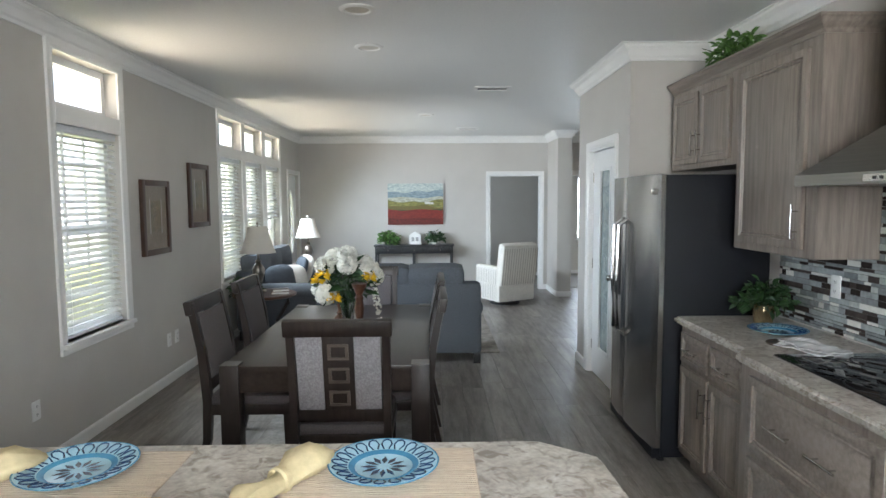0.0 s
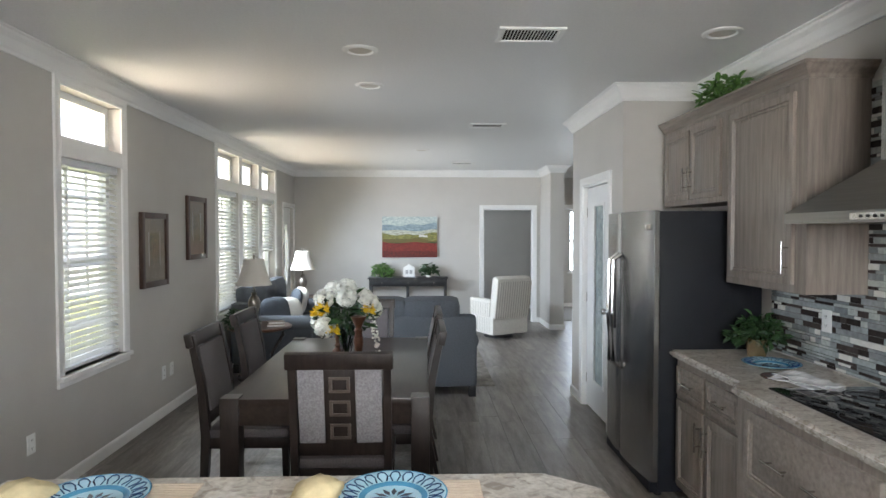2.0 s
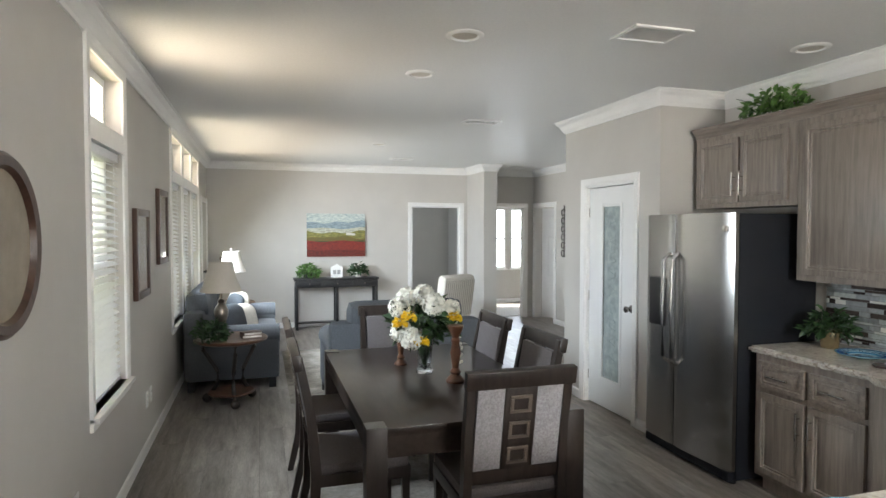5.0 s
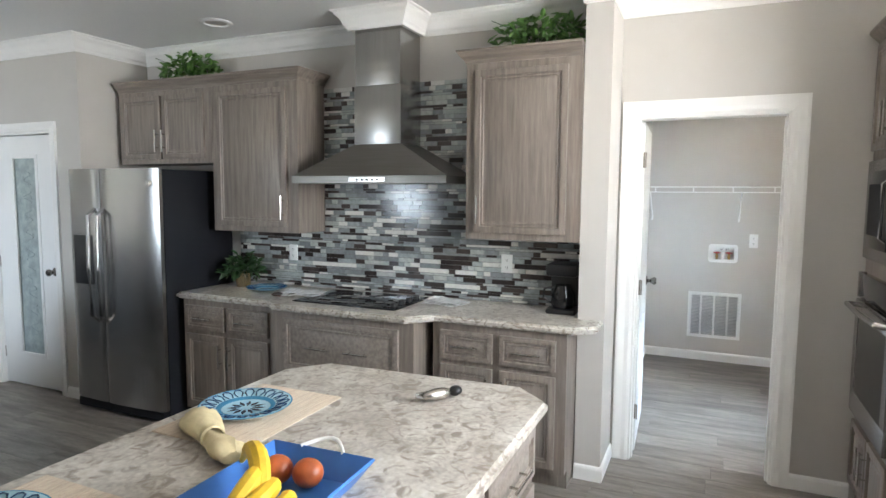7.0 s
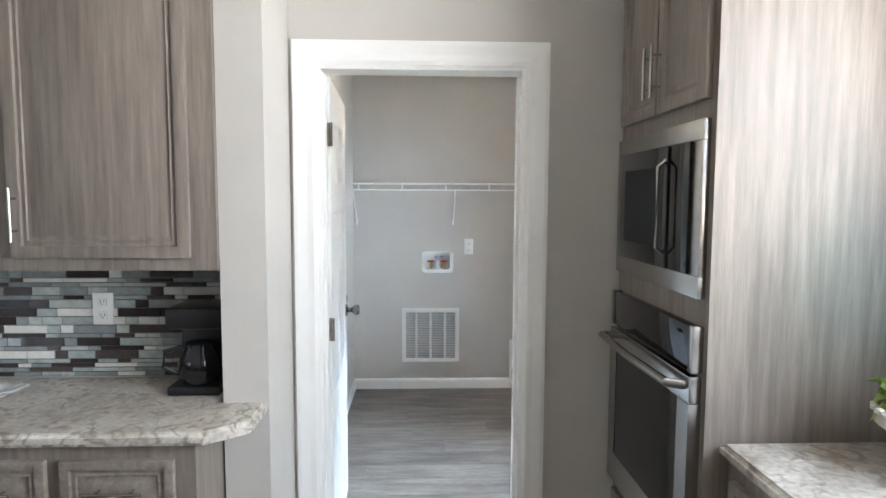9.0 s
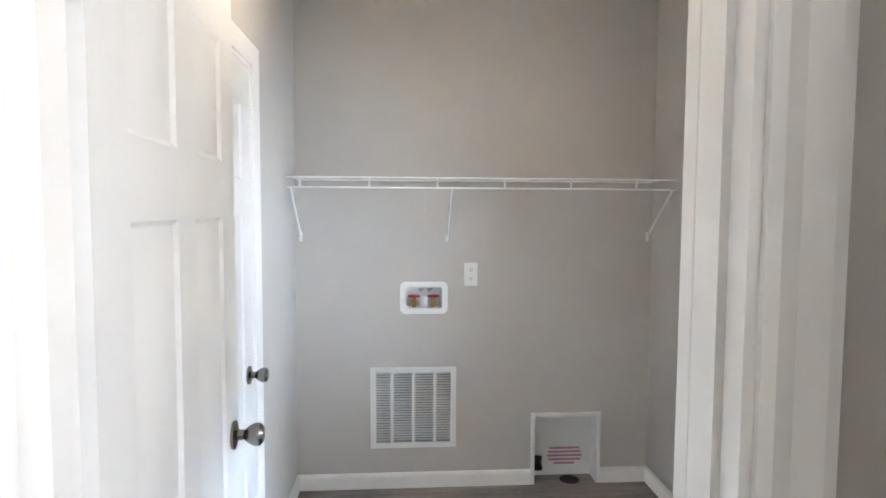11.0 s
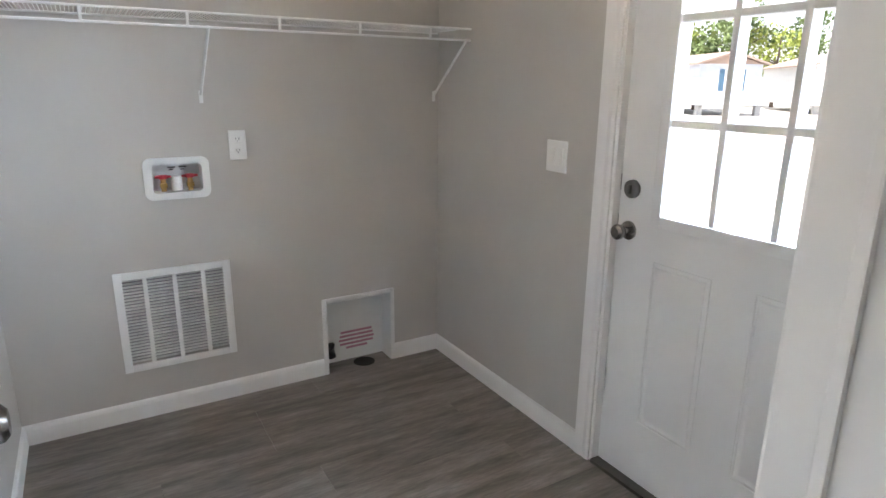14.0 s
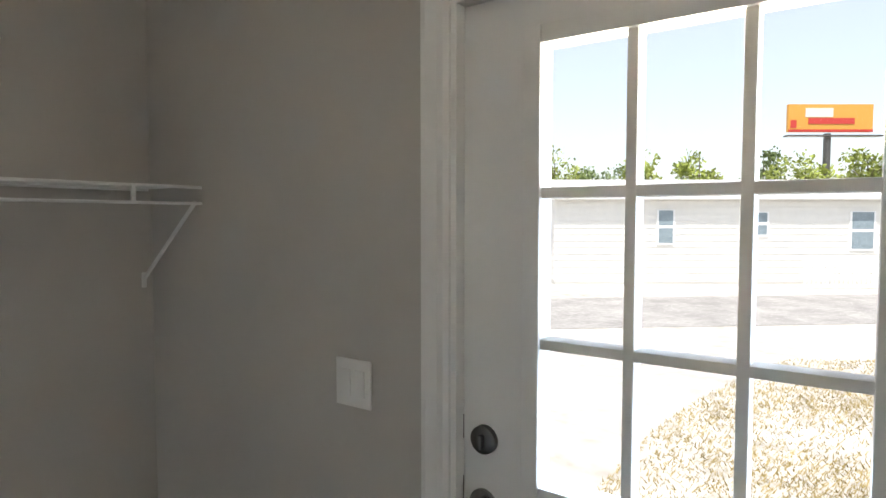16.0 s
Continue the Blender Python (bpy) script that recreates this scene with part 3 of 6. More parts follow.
def west_window(i, y0, y1, raised=0.0):
    w = y1 - y0
    g = tagged(thing("window_%d" % i, "white vinyl window with transom and horizontal blinds", "window", pose(XW, y0, 0, 0, 0, 90)), kind="structure")
    bm = bmesh.new()
    for z0, z1 in ((0.70, 2.09), (2.19, 2.53)):
        bx(bm, 0, 0.045, 0.09, 0.15, z0, z1)
        bx(bm, w - 0.045, w, 0.09, 0.15, z0, z1)
        bx(bm, 0.045, w - 0.045, 0.09, 0.15, z0, z0 + 0.05)
        bx(bm, 0.045, w - 0.045, 0.09, 0.15, z1 - 0.05, z1)
    bx(bm, 0.045, w - 0.045, 0.10, 0.14, 1.38, 1.43)
    bx(bm, 0, w, 0.0, 0.15, 2.09, 2.19)
    part("window_frame", bm, VINYL, g)
    for z0, z1 in ((0.75, 1.38), (1.43, 2.04), (2.24, 2.48)):
        p = part("pane", box(0.045, w - 0.045, 0.118, 0.122, z0, z1), GLASS, g)
        p.visible_shadow = False
    bm = bmesh.new()
    for k in (1, 2):
        bx(bm, w * k / 3 - 0.008, w * k / 3 + 0.008, 0.112, 0.128, 0.75, 2.04)
    for z in (0.96, 1.17, 1.64, 1.84):
        bx(bm, 0.045, w - 0.045, 0.112, 0.128, z - 0.008, z + 0.008)
    part("glazing_bar", bm, VINYL, g)
    part("headrail", box(0.008, w - 0.008, 0.02, 0.07, 2.035, 2.085, 0.004), BLIND, g)
    sl = None
    z = 2.015
    low = 0.722 + raised
    while z > low + 0.02:
        mm = Matrix.Translation((0, 0.045, z)) @ Matrix.Rotation(radians(26), 4, "X")
        if sl is None:
            sl = part("slat", bx(bmesh.new(), 0.012, w - 0.012, -0.024, 0.024, -0.0015, 0.0015), BLIND, g, m=mm)
        else:
            o = new("slat", sl.data)
            o.parent = g
            o.matrix_basis = mm
        z -= 0.042
    part("bottom_rail", box(0.012, w - 0.012, 0.025, 0.065, low - 0.012, low + 0.01, 0.003), BLIND, g)
    bm = bmesh.new()
    for x in (0.12, w - 0.12):
        cyl(bm, (x, 0.022, low), (x, 0.022, 2.05), 0.0012, seg=5)
        cyl(bm, (x, 0.068, low), (x, 0.068, 2.05), 0.0012, seg=5)
    cyl(bm, (0.09, 0.012, 1.25), (0.09, 0.012, 2.04), 0.004, seg=6)
    part("blind_cord", bm, BLIND, g)
    part("window_sill", box(-0.07, w + 0.07, -0.045, 0.09, 0.672, 0.70, 0.005), TRIM, g)
    return g


for i, (a, b) in enumerate(WIN):
    west_window(i + 1, a, b, 0.62 if i == 3 else 0.0)
casing("window_trim", pose(XW, WIN[0][0], 0, 0, 0, 90), 0.76, 1.83, 0.70, True)
casing("window_trim", pose(XW, WIN[1][0], 0, 0, 0, 90), WIN[3][1] - WIN[1][0], 1.83, 0.70, True)
for a, b in ((7.54, 7.66), (8.42, 8.58)):
    struct("window_trim", box(XW + 0.001, XW + 0.014, a - 0.005, b + 0.005, 0.70, 2.53), TRIM)
for a, b in WIN:
    struct("window_trim", box(XW + 0.001, XW + 0.013, a, b, 2.085, 2.195), TRIM)

g = tagged(thing("window_5", "bright kitchen window over the sink with wood-toned trim", "window"), kind="structure")
bm = bmesh.new()
for x in (-0.55, 0.215, 0.98):
    bx(bm, x, x + 0.05, YS - 0.14, YS - 0.08, 1.13, 2.45)
for z in (1.13, 1.76, 2.40):
    bx(bm, -0.5, 0.98, YS - 0.135, YS - 0.085, z, z + 0.05)
part("window_frame", bm, VINYL, g)
part("pane", box(-0.5, 0.98, YS - 0.112, YS - 0.108, 1.18, 2.40), GLASS, g).visible_shadow = False
part("window_sill", box(-0.62, 1.06, YS - 0.08, YS + 0.03, 1.106, 1.13, 0.004), TRIM, g)
bm = bmesh.new()
bx(bm, 1.03, 1.10, YS + 0.001, YS + 0.02, 1.106, 2.52, 0.003)
bx(bm, -0.62, -0.55, YS + 0.001, YS + 0.02, 1.106, 2.52, 0.003)
bx(bm, -0.55, 1.03, YS + 0.001, YS + 0.02, 2.45, 2.52, 0.003)
part("window_trim", bm, CAB, g)
for i, (a, b) in enumerate(((2.93, 3.55), (3.67, 4.29))):
    g = tagged(thing("window_%d" % (6 + i), "bright bedroom window with white frame", "window"), kind="structure")
    bm = bmesh.new()
    for x in (a, b - 0.03):
        bx(bm, x, x + 0.03, 12.92, 12.97, 0.75, 2.08)
    for z in (0.75, 1.40, 2.04):
        bx(bm, a + 0.03, b - 0.03, 12.925, 12.965, z, z + 0.04)
    part("window_frame", bm, VINYL, g)
    part("pane", box(a + 0.03, b - 0.03, 12.944, 12.948, 0.79, 2.04), GLASS, g).visible_shadow = False
    part("window_sill", box(a - 0.04, b + 0.04, 12.87, 12.92, 0.725, 0.75, 0.004), TRIM, g)

# ---- doors ----


def six_panel(w, h=2.0, t=0.035, both=True):
    bm = bmesh.new()
    st, mid = 0.115, 0.10
    pw = (w - 2 * st - mid) / 2
    rows = ((0.22, 0.62), (0.74, 1.48), (1.60, 1.86))
    xs = [0, st, st + pw, st + pw + mid, w - st, w]
    zs = [0, 0.22, 0.62, 0.74, 1.48, 1.60, 1.86, h]
    for side in ((-t, 1), (0, -1)) if both else ((-t, 1),):
        y, s = side
        vs = {(i, k): bm.verts.new((x, y, z)) for i, x in enumerate(xs) for k, z in enumerate(zs)}
        sel = []
        for i in range(5):
            for k in range(7):
                q = (vs[i, k], vs[i + 1, k], vs[i + 1, k + 1], vs[i, k + 1])
                f = bm.faces.new(q if s > 0 else q[::-1])
                if i in (1, 3) and k in (1, 3, 5):
                    sel.append(f)
        bm.normal_update()
        for f in sel:
            for th, d in ((0.012, -0.007), (0.012, 0.0), (0.024, 0.006)):
                bmesh.ops.inset_region(bm, faces=[f], thickness=th, depth=d)
    bx(bm, 0, w, -t + 0.0005, -0.0005, 0, 0.001)
    bx(bm, 0, w, -t + 0.0005, -0.0005, h - 0.001, h)
    bx(bm, 0, 0.001, -t + 0.0005, -0.0005, 0, h)
    bx(bm, w - 0.001, w, -t + 0.0005, -0.0005, 0, h)
    return bm


KNOB = [(0, 0), (0.033, 0), (0.033, 0.006), (0.013, 0.012), (0.011, 0.025), (0.02, 0.036), (0.027, 0.05), (0.026, 0.062), (0.018, 0.069), (0, 0.07)]


def knob(parent, at, rx=90, rz=0, material=None, name="door_knob", prof=None):
    return part(name, lathe(prof or KNOB, 20), material or AGED, parent, "aged pewter knob", m=pose(*at, rx, 0, rz))


d = tagged(thing("door_1", "open white six-panel laundry door on steel hinges", "door", pose(2.088, 0.655, 0.012, 0, 0, 2.6)), kind="structure")
part("door_leaf", six_panel(0.74), DOORW, d)
for mm in d.children:
    mm.location.y = 0.0355
knob(d, (0.68, -0.001, 0.97))
knob(d, (0.68, 0.037, 0.97), -90)
for z in (0.25, 1.02, 1.78):
    bm = tube((-0.008, 0.004, z - 0.045), (-0.008, 0.004, z + 0.045), 0.006, seg=10)
    bx(bm, -0.008, -0.002, 0.004, 0.034, z - 0.045, z + 0.045)
    bx(bm, -0.02, -0.008, -0.010, -0.004, z - 0.045, z + 0.045)
    part("hinge", bm, PEWT, d)
struct("strike_plate", box(2.115, 2.145, -0.0855, -0.083, 0.945, 1.0), DARKN)

d = tagged(thing("door_2", "closed white six-panel closet door with knob", "door", pose(2.885, YL + 0.035, 0.01)), kind="structure")
part("door_leaf", six_panel(0.73, 2.005), DOORW, d)
knob(d, (0.66, -0.035, 0.90))
jamb(2.87, 3.63, YL - 0.002, YL + 0.12, 2.03, "x")

d = tagged(thing("door_3", "white exterior door with nine glass lites", "door", pose(3.335, YS - 0.03, 0.015, 0, 0, 180)), kind="structure")
W3 = 0.84
gx0, gx1, gz0, gz1 = 0.172, 0.758, 0.985, 1.915
bm = bmesh.new()
bx(bm, 0, gx0, 0, 0.044, 0, 2.01)
bx(bm, gx1, W3, 0, 0.044, 0, 2.01)
bx(bm, gx0, gx1, 0, 0.044, gz1, 2.01)
bx(bm, gx0, gx1, 0, 0.044, 0.84, gz0)
bx(bm, gx0, gx1, 0, 0.044, 0, 0.84)
part("door_leaf", bm, DOORW, d)
for x in (gx0 + 0.0, 0.54):
    part("panel", panel(0.22, 0.60, 0.002, 0.003, ((0.012, 0.005), (0.014, -0.005), (0.008, 0.0), (0.022, 0.004))), DOORW, d, m=pose(x, 0.0, 0.24))
bm = bmesh.new()
for q in ((gx0 - 0.025, gx0 + 0.014, gz0 - 0.025, gz1 + 0.025), (gx1 - 0.014, gx1 + 0.025, gz0 - 0.025, gz1 + 0.025), (gx0 + 0.014, gx1 - 0.014, gz0 - 0.025, gz0 + 0.014), (gx0 + 0.014, gx1 - 0.014, gz1 - 0.014, gz1 + 0.025)):
    bx(bm, q[0], q[1], -0.012, 0.05, q[2], q[3], 0.006)
part("lite_frame", bm, DOORW, d)
cw3, ch3 = (gx1 - gx0) / 3, (gz1 - gz0) / 3
for k in (1, 2):
    part("muntin", bx(bmesh.new(), gx0 + cw3 * k - 0.011, gx0 + cw3 * k + 0.011, -0.004, 0.046, gz0, gz1, 0.005), DOORW, d)
    part("muntin", bx(bmesh.new(), gx0, gx1, -0.003, 0.045, gz0 + ch3 * k - 0.011, gz0 + ch3 * k + 0.011, 0.005), DOORW, d)
for i in range(3):
    for k in range(3):
        p = part("pane", box(gx0 + cw3 * i + 0.01, gx0 + cw3 * (i + 1) - 0.01, 0.02, 0.023, gz0 + ch3 * k + 0.01, gz0 + ch3 * (k + 1) - 0.01), GLASS, d)
        p.visible_shadow = False
knob(d, (0.052, 0, 0.925))
part("deadbolt", lathe([(0, 0), (0.032, 0), (0.031, 0.012), (0.024, 0.016), (0, 0.016)], 24), DARKN, d, m=pose(0.055, 0, 1.07, 90))
part("thumb_turn", box(0.049, 0.061, -0.03, -0.014, 1.055, 1.085, 0.003), DARKN, d)
bm = box(-0.006, 0.0, -0.002, 0.03, 0.915, 0.975)
bx(bm, -0.006, 0.0, -0.002, 0.03, 1.06, 1.115)
part("latch_plate", bm, DARKN, d)
struct("door_sill", box(2.494, 3.336, YS - 0.15, YS + 0.01, 0.0, 0.014), DARKN)

d = tagged(thing("door_4", "white pantry door with etched glass panel", "door", pose(1.325, 5.585, 0.01, 0, 0, -90)), kind="structure")
bm = bmesh.new()
bx(bm, 0, 0.22, 0, 0.035, 0, 2.0)
bx(bm, 0.52, 0.74, 0, 0.035, 0, 2.0)
bx(bm, 0.22, 0.52, 0, 0.035, 0, 0.26)
bx(bm, 0.22, 0.52, 0, 0.035, 1.84, 2.0)
part("door_leaf", bm, DOORW, d)
part("pane", box(0.22, 0.52, 0.015, 0.021, 0.26, 1.84), FROST, d, "etched frosted glass")
bm = bmesh.new()
for q in ((0.205, 0.235, 0.245, 1.855), (0.505, 0.535, 0.245, 1.855), (0.235, 0.505, 0.245, 0.275), (0.235, 0.505, 1.825, 1.855)):
    bx(bm, q[0], q[1], -0.008, 0.004, q[2], q[3], 0.004)
part("lite_frame", bm, DOORW, d)
bm = bmesh.new()
rr = random.Random(4)
for k in range(9):
    z = 0.42 + k * 0.15
    sweep([(0.37 + 0.05 * math.sin(a * 0.9 + k), 0.013, z + 0.012 * a) for a in range(9)], 0.003, 5, bm=bm)
    ball(bm, (0.33 + 0.08 * (k % 2), 0.013, z + 0.05), 0.016, (1, 0.15, 1.5), 1)
part("etched_vine", bm, ETCH, d)
knob(d, (0.685, 0, 0.95))
for z in (0.25, 1.0, 1.78):
    part("hinge", box(-0.012, 0.002, -0.006, 0.004, z - 0.045, z + 0.045, 0.002), PEWT, d)
struct("pantry_backing", box(1.9, 1.92, 4.65, 5.85, 0.3, 2.2), GREYP)
jamb(1.288, 1.39, 4.83, 5.60, 2.03, "y")

d = tagged(thing("door_5", "white entry door with oval leaded glass", "door", pose(XW - 0.05, 9.915, 0.01, 0, 0, 90)), kind="structure")
bm = bmesh.new()
N = 32
for yv, s in ((0.0, 1), (0.044, -1)):
    inn, outr = [], []
    for i in range(N):
        a = 2 * math.pi * i / N
        cx, cz = math.cos(a), math.sin(a)
        inn.append(bm.verts.new((0.365 + 0.17 * cx, yv, 1.22 + 0.52 * cz)))
        k = 1 / max(abs(cx), abs(cz))
        outr.append(bm.verts.new((0.365 + 0.365 * cx * k, yv, 1.22 + (0.79 if cz > 0 else 1.22) * cz * k)))
    for i in range(N):
        j = (i + 1) % N
        bm.faces.new((outr[i], outr[j], inn[j], inn[i]) if s > 0 else (inn[i], inn[j], outr[j], outr[i]))
part("door_leaf", bm, DOORW, d)
part("lite_frame", sweep([(0.365 + 0.175 * math.cos(a * math.pi / 16), 0.0, 1.22 + 0.525 * math.sin(a * math.pi / 16)) for a in range(33)], 0.018, 8), DOORW, d)
bm = bmesh.new()
bm.faces.new([bm.verts.new((0.365 + 0.17 * math.cos(2 * math.pi * i / N), 0.02, 1.22 + 0.52 * math.sin(2 * math.pi * i / N))) for i in range(N)])
part("pane", bm, GLASS, d).visible_shadow = False
knob(d, (0.68, 0, 0.95))
d = tagged(thing("door_6", "white bathroom door standing half open", "door", pose(3.325, 10.63, 0.01, 0, 0, -48)), kind="structure")
part("door_leaf", six_panel(0.72), DOORW, d)
knob(d, (0.66, -0.035, 0.95))

# ---- kitchen cabinets ----


def bar_pull(parent, at, length, vertical=False, m=None):
    bm = bmesh.new()
    h = length / 2
    if vertical:
        cyl(bm, (0, -0.03, -h), (0, -0.03, h), 0.005, seg=10)
        for s in (-0.6, 0.6):
            cyl(bm, (0, 0, h * s), (0, -0.03, h * s), 0.004, seg=8)
    else:
        cyl(bm, (-h, -0.03, 0), (h, -0.03, 0), 0.005, seg=10)
        for s in (-0.6, 0.6):
            cyl(bm, (h * s, 0, 0), (h * s, -0.03, 0), 0.004, seg=8)
    return part("handle", bm, NICKEL, parent, "brushed nickel bar pull", m=pose(*at))


def front(g, name, x, z, w, h, pull=None):
    p = part(name, panel(w, h, 0.02, 0.045 if h > 0.3 else 0.032), CAB if h > w * 0.9 else CABH, g, m=pose(x, 0, z))
    if pull == "h":
        bar_pull(p, (w / 2, -0.02, h / 2), min(0.16, w * 0.5))
    elif pull == "hh":
        bar_pull(p, (w * 0.33, -0.02, h / 2), 0.16)
        bar_pull(p, (w * 0.67, -0.02, h / 2), 0.16)
    elif pull:
        bar_pull(p, (0.025 if pull[0] == "l" else w - 0.025, -0.02, h - 0.13 if pull[1] == "t" else 0.13), 0.16, True)
    return p


def base_cabinet(label, m, w, depth, fronts, top=0.868):
    g = thing("base_cabinet", label, "cabinet", m)
    bm = bx(bmesh.new(), 0, w, 0.0, depth, 0.10, top)
    bx(bm, 0.0, w, 0.07, depth, 0.0, 0.10)
    part("body", bm, CAB, g)
    for f in fronts:
        front(g, *f)
    return g


K = "grey-brown wood base cabinet with moulded fronts under the stone-look counter"
w = 0.76
base_cabinet(K, pose(1.31, 3.55, 0, 0, 0, -90), w, 0.57, [("drawer_front", 0.03, 0.66, 0.335, 0.165, "h"), ("drawer_front", 0.395, 0.66, 0.335, 0.165, "h"), ("door", 0.03, 0.13, 0.335, 0.50, "rt"), ("door", 0.395, 0.13, 0.335, 0.50, "lt")])
base_cabinet("wide grey-brown drawer cabinet below the black cooktop", pose(1.245, 2.74, 0, 0, 0, -90), 0.98, 0.635, [("drawer_front", 0.09, 0.50, 0.80, 0.325, "hh"), ("drawer_front", 0.09, 0.13, 0.80, 0.335, "hh")])
base_cabinet(K, pose(1.375, 1.70, 0, 0, 0, -90), 0.765, 0.505, [("drawer_front", 0.05, 0.66, 0.31, 0.165, "h"), ("drawer_front", 0.40, 0.66, 0.31, 0.165, "h"), ("door", 0.05, 0.13, 0.31, 0.50, "rt"), ("door", 0.40, 0.13, 0.31, 0.50, "lt")])
solo("countertop", prism([(XE - 0.012, 3.575), (1.272, 3.575), (1.272, 2.80), (1.205, 2.72), (1.205, 1.80), (1.34, 1.68), (1.34, 0.90), (1.43, 0.79), (1.597, 0.79), (1.597, 0.932), (XE - 0.012, 0.932)], 0.868, 0.908, 0.012), STONE, "pale stone-look laminate countertop with stepped front edge", "countertop")


def upper_cabinet(label, m, w, h, depth, fronts):
    g = thing("upper_cabinet", label, "cabinet", m)
    part("body", box(0, w, 0, depth, 0, h), CAB, g)
    for f in fronts:
        front(g, *f)
    return g


def cornice(parent_label, y0, y1, x, e0, e1, z=2.32):
    prof = [(0, 0), (0.006, 0.0), (0.012, 0.02), (0.035, 0.042), (0.045, 0.058), (0.052, 0.062), (0.052, 0.075), (0, 0.075)]
    g = thing("cabinet_cornice", parent_label, "moulding")

    def run(a, b, n, m0, m1):
        o = moulding("moulding_run", a, b, n, prof, z, m0, m1, CABH)
        o.parent = g
        for key in ("kind", "label"):
            del o[key]

    run((x, y1), (x, y0), (-1, 0), e1, e0)
    if e0:
        run((x, y0), (XE - 0.002, y0), (0, -1), 1, 0)
    if e1:
        run((XE - 0.002, y1), (x, y1), (0, 1), 0, 1)
    return g


XU = 1.585
upper_cabinet("short grey-brown wood cabinet above the refrigerator", pose(XU, 4.45, 1.79, 0, 0, -90), 0.925, 0.53, 0.30, [("door", 0.04, 0.035, 0.40, 0.46, "rb"), ("door", 0.46, 0.035, 0.40, 0.46, "lb")])
upper_cabinet("tall grey-brown wood wall cabinet with one door", pose(XU, 3.523, 1.314, 0, 0, -90), 0.735, 1.006, 0.30, [("door", 0.05, 0.04, 0.60, 0.925, "rb")])
upper_cabinet("tall grey-brown wood wall cabinet beside the hood", pose(XU, 1.592, 1.325, 0, 0, -90), 0.662, 0.995, 0.30, [("door", 0.055, 0.04, 0.53, 0.915, "lb")])
cornice("stepped grey-brown wood cornice on the wall cabinets", 2.788, 4.45, XU, 1, 0)
cornice("stepped grey-brown wood cornice on the wall cabinet", 0.932, 1.592, XU, 0, 1)

# tall oven cabinet and sink run
YF = -0.445
g = thing("oven_cabinet", "full-height grey-brown wood cabinet holding oven and microwave", "cabinet", pose(XD - 0.004, YF, 0, 0, 0, 180))
WO = XD - 0.004 - 1.245
bm = bx(bmesh.new(), 0, WO, 0.0, 0.63, 0.10, 2.36)
bx(bm, 0, WO, 0.07, 0.63, 0, 0.10)
part("body", bm, CAB, g)
for a, q in ((0.03, "rt"), (WO / 2 + 0.005, "lt")):
    front(g, "door", a, 0.12, WO / 2 - 0.035, 0.33, q)
for a, q in ((0.03, "rb"), (WO / 2 + 0.005, "lb")):
    front(g, "door", a, 1.81, WO / 2 - 0.035, 0.51, q)
prof = [(0, 0), (0.006, 0.0), (0.012, 0.02), (0.035, 0.042), (0.052, 0.062), (0.052, 0.075), (0, 0.075)]
o = moulding("cornice", (XD - 0.004, YF), (1.245, YF), (0, 1), prof, 2.32, 0, 1, CABH)
o2 = moulding("cornice", (1.245, YF), (1.245, YS + 0.002), (-1, 0), prof, 2.32, 1, 0, CABH)
for q in (o, o2):
    q.parent = g
    q.matrix_parent_inverse = g.matrix_basis.inverted()
    for key in ("kind", "label"):
        del q[key]
mw = thing("microwave", "built-in stainless microwave with dark glass door", "microwave", pose(XD - 0.03, YF, 1.285, 0, 0, 180))
wm = 0.665
part("trim_frame", bx(bx(bx(bx(bmesh.new(), 0, wm, -0.022, 0.0, 0, 0.06, 0.003), 0, wm, -0.022, 0, 0.42, 0.475, 0.003), 0, 0.06, -0.022, 0, 0.06, 0.42, 0.003), wm - 0.06, wm, -0.022, 0, 0.06, 0.42, 0.003), STEEL, mw)
part("door", box(0.06, 0.47, -0.034, 0, 0.06, 0.42, 0.004), BGLASS, mw, "black glass door")
part("door_window", box(0.12, 0.40, -0.036, -0.03, 0.12, 0.36), FRSIDE, mw)
part("control_panel", box(0.475, wm - 0.06, -0.03, 0, 0.06, 0.42, 0.003), BGLASS, mw)
part("handle", sweep([(0.455, -0.03, 0.10), (0.455, -0.055, 0.12), (0.455, -0.055, 0.36), (0.455, -0.03, 0.38)], 0.006, 8), STEEL, mw)
ov = thing("wall_oven", "built-in stainless wall oven with dark glass", "oven", pose(XD - 0.03, YF, 0.50, 0, 0, 180))
part("control_panel", box(0, wm, -0.03, 0, 0.585, 0.71, 0.004), BGLASS, ov)
for xa in (-0.002, wm - 0.02):
    part("side_trim", box(xa, xa + 0.022, -0.032, 0, 0.585, 0.712, 0.002), STEEL, ov)
dr = part("oven_door", bx(bx(bx(bx(bmesh.new(), 0, wm, -0.035, 0, 0.0, 0.11, 0.004), 0, wm, -0.035, 0, 0.50, 0.575, 0.004), 0, 0.07, -0.035, 0, 0.11, 0.50), wm - 0.07, wm, -0.035, 0, 0.11, 0.50), STEEL, ov)
part("oven_window", box(0.07, wm - 0.07, -0.033, -0.01, 0.11, 0.50), BGLASS, dr)
part("handle", sweep([(0.03, -0.03, 0.545), (0.04, -0.08, 0.55), (wm / 2, -0.09, 0.55), (wm - 0.04, -0.08, 0.55), (wm - 0.03, -0.03, 0.545)], 0.013, 10), STEEL, dr, "curved stainless handle")

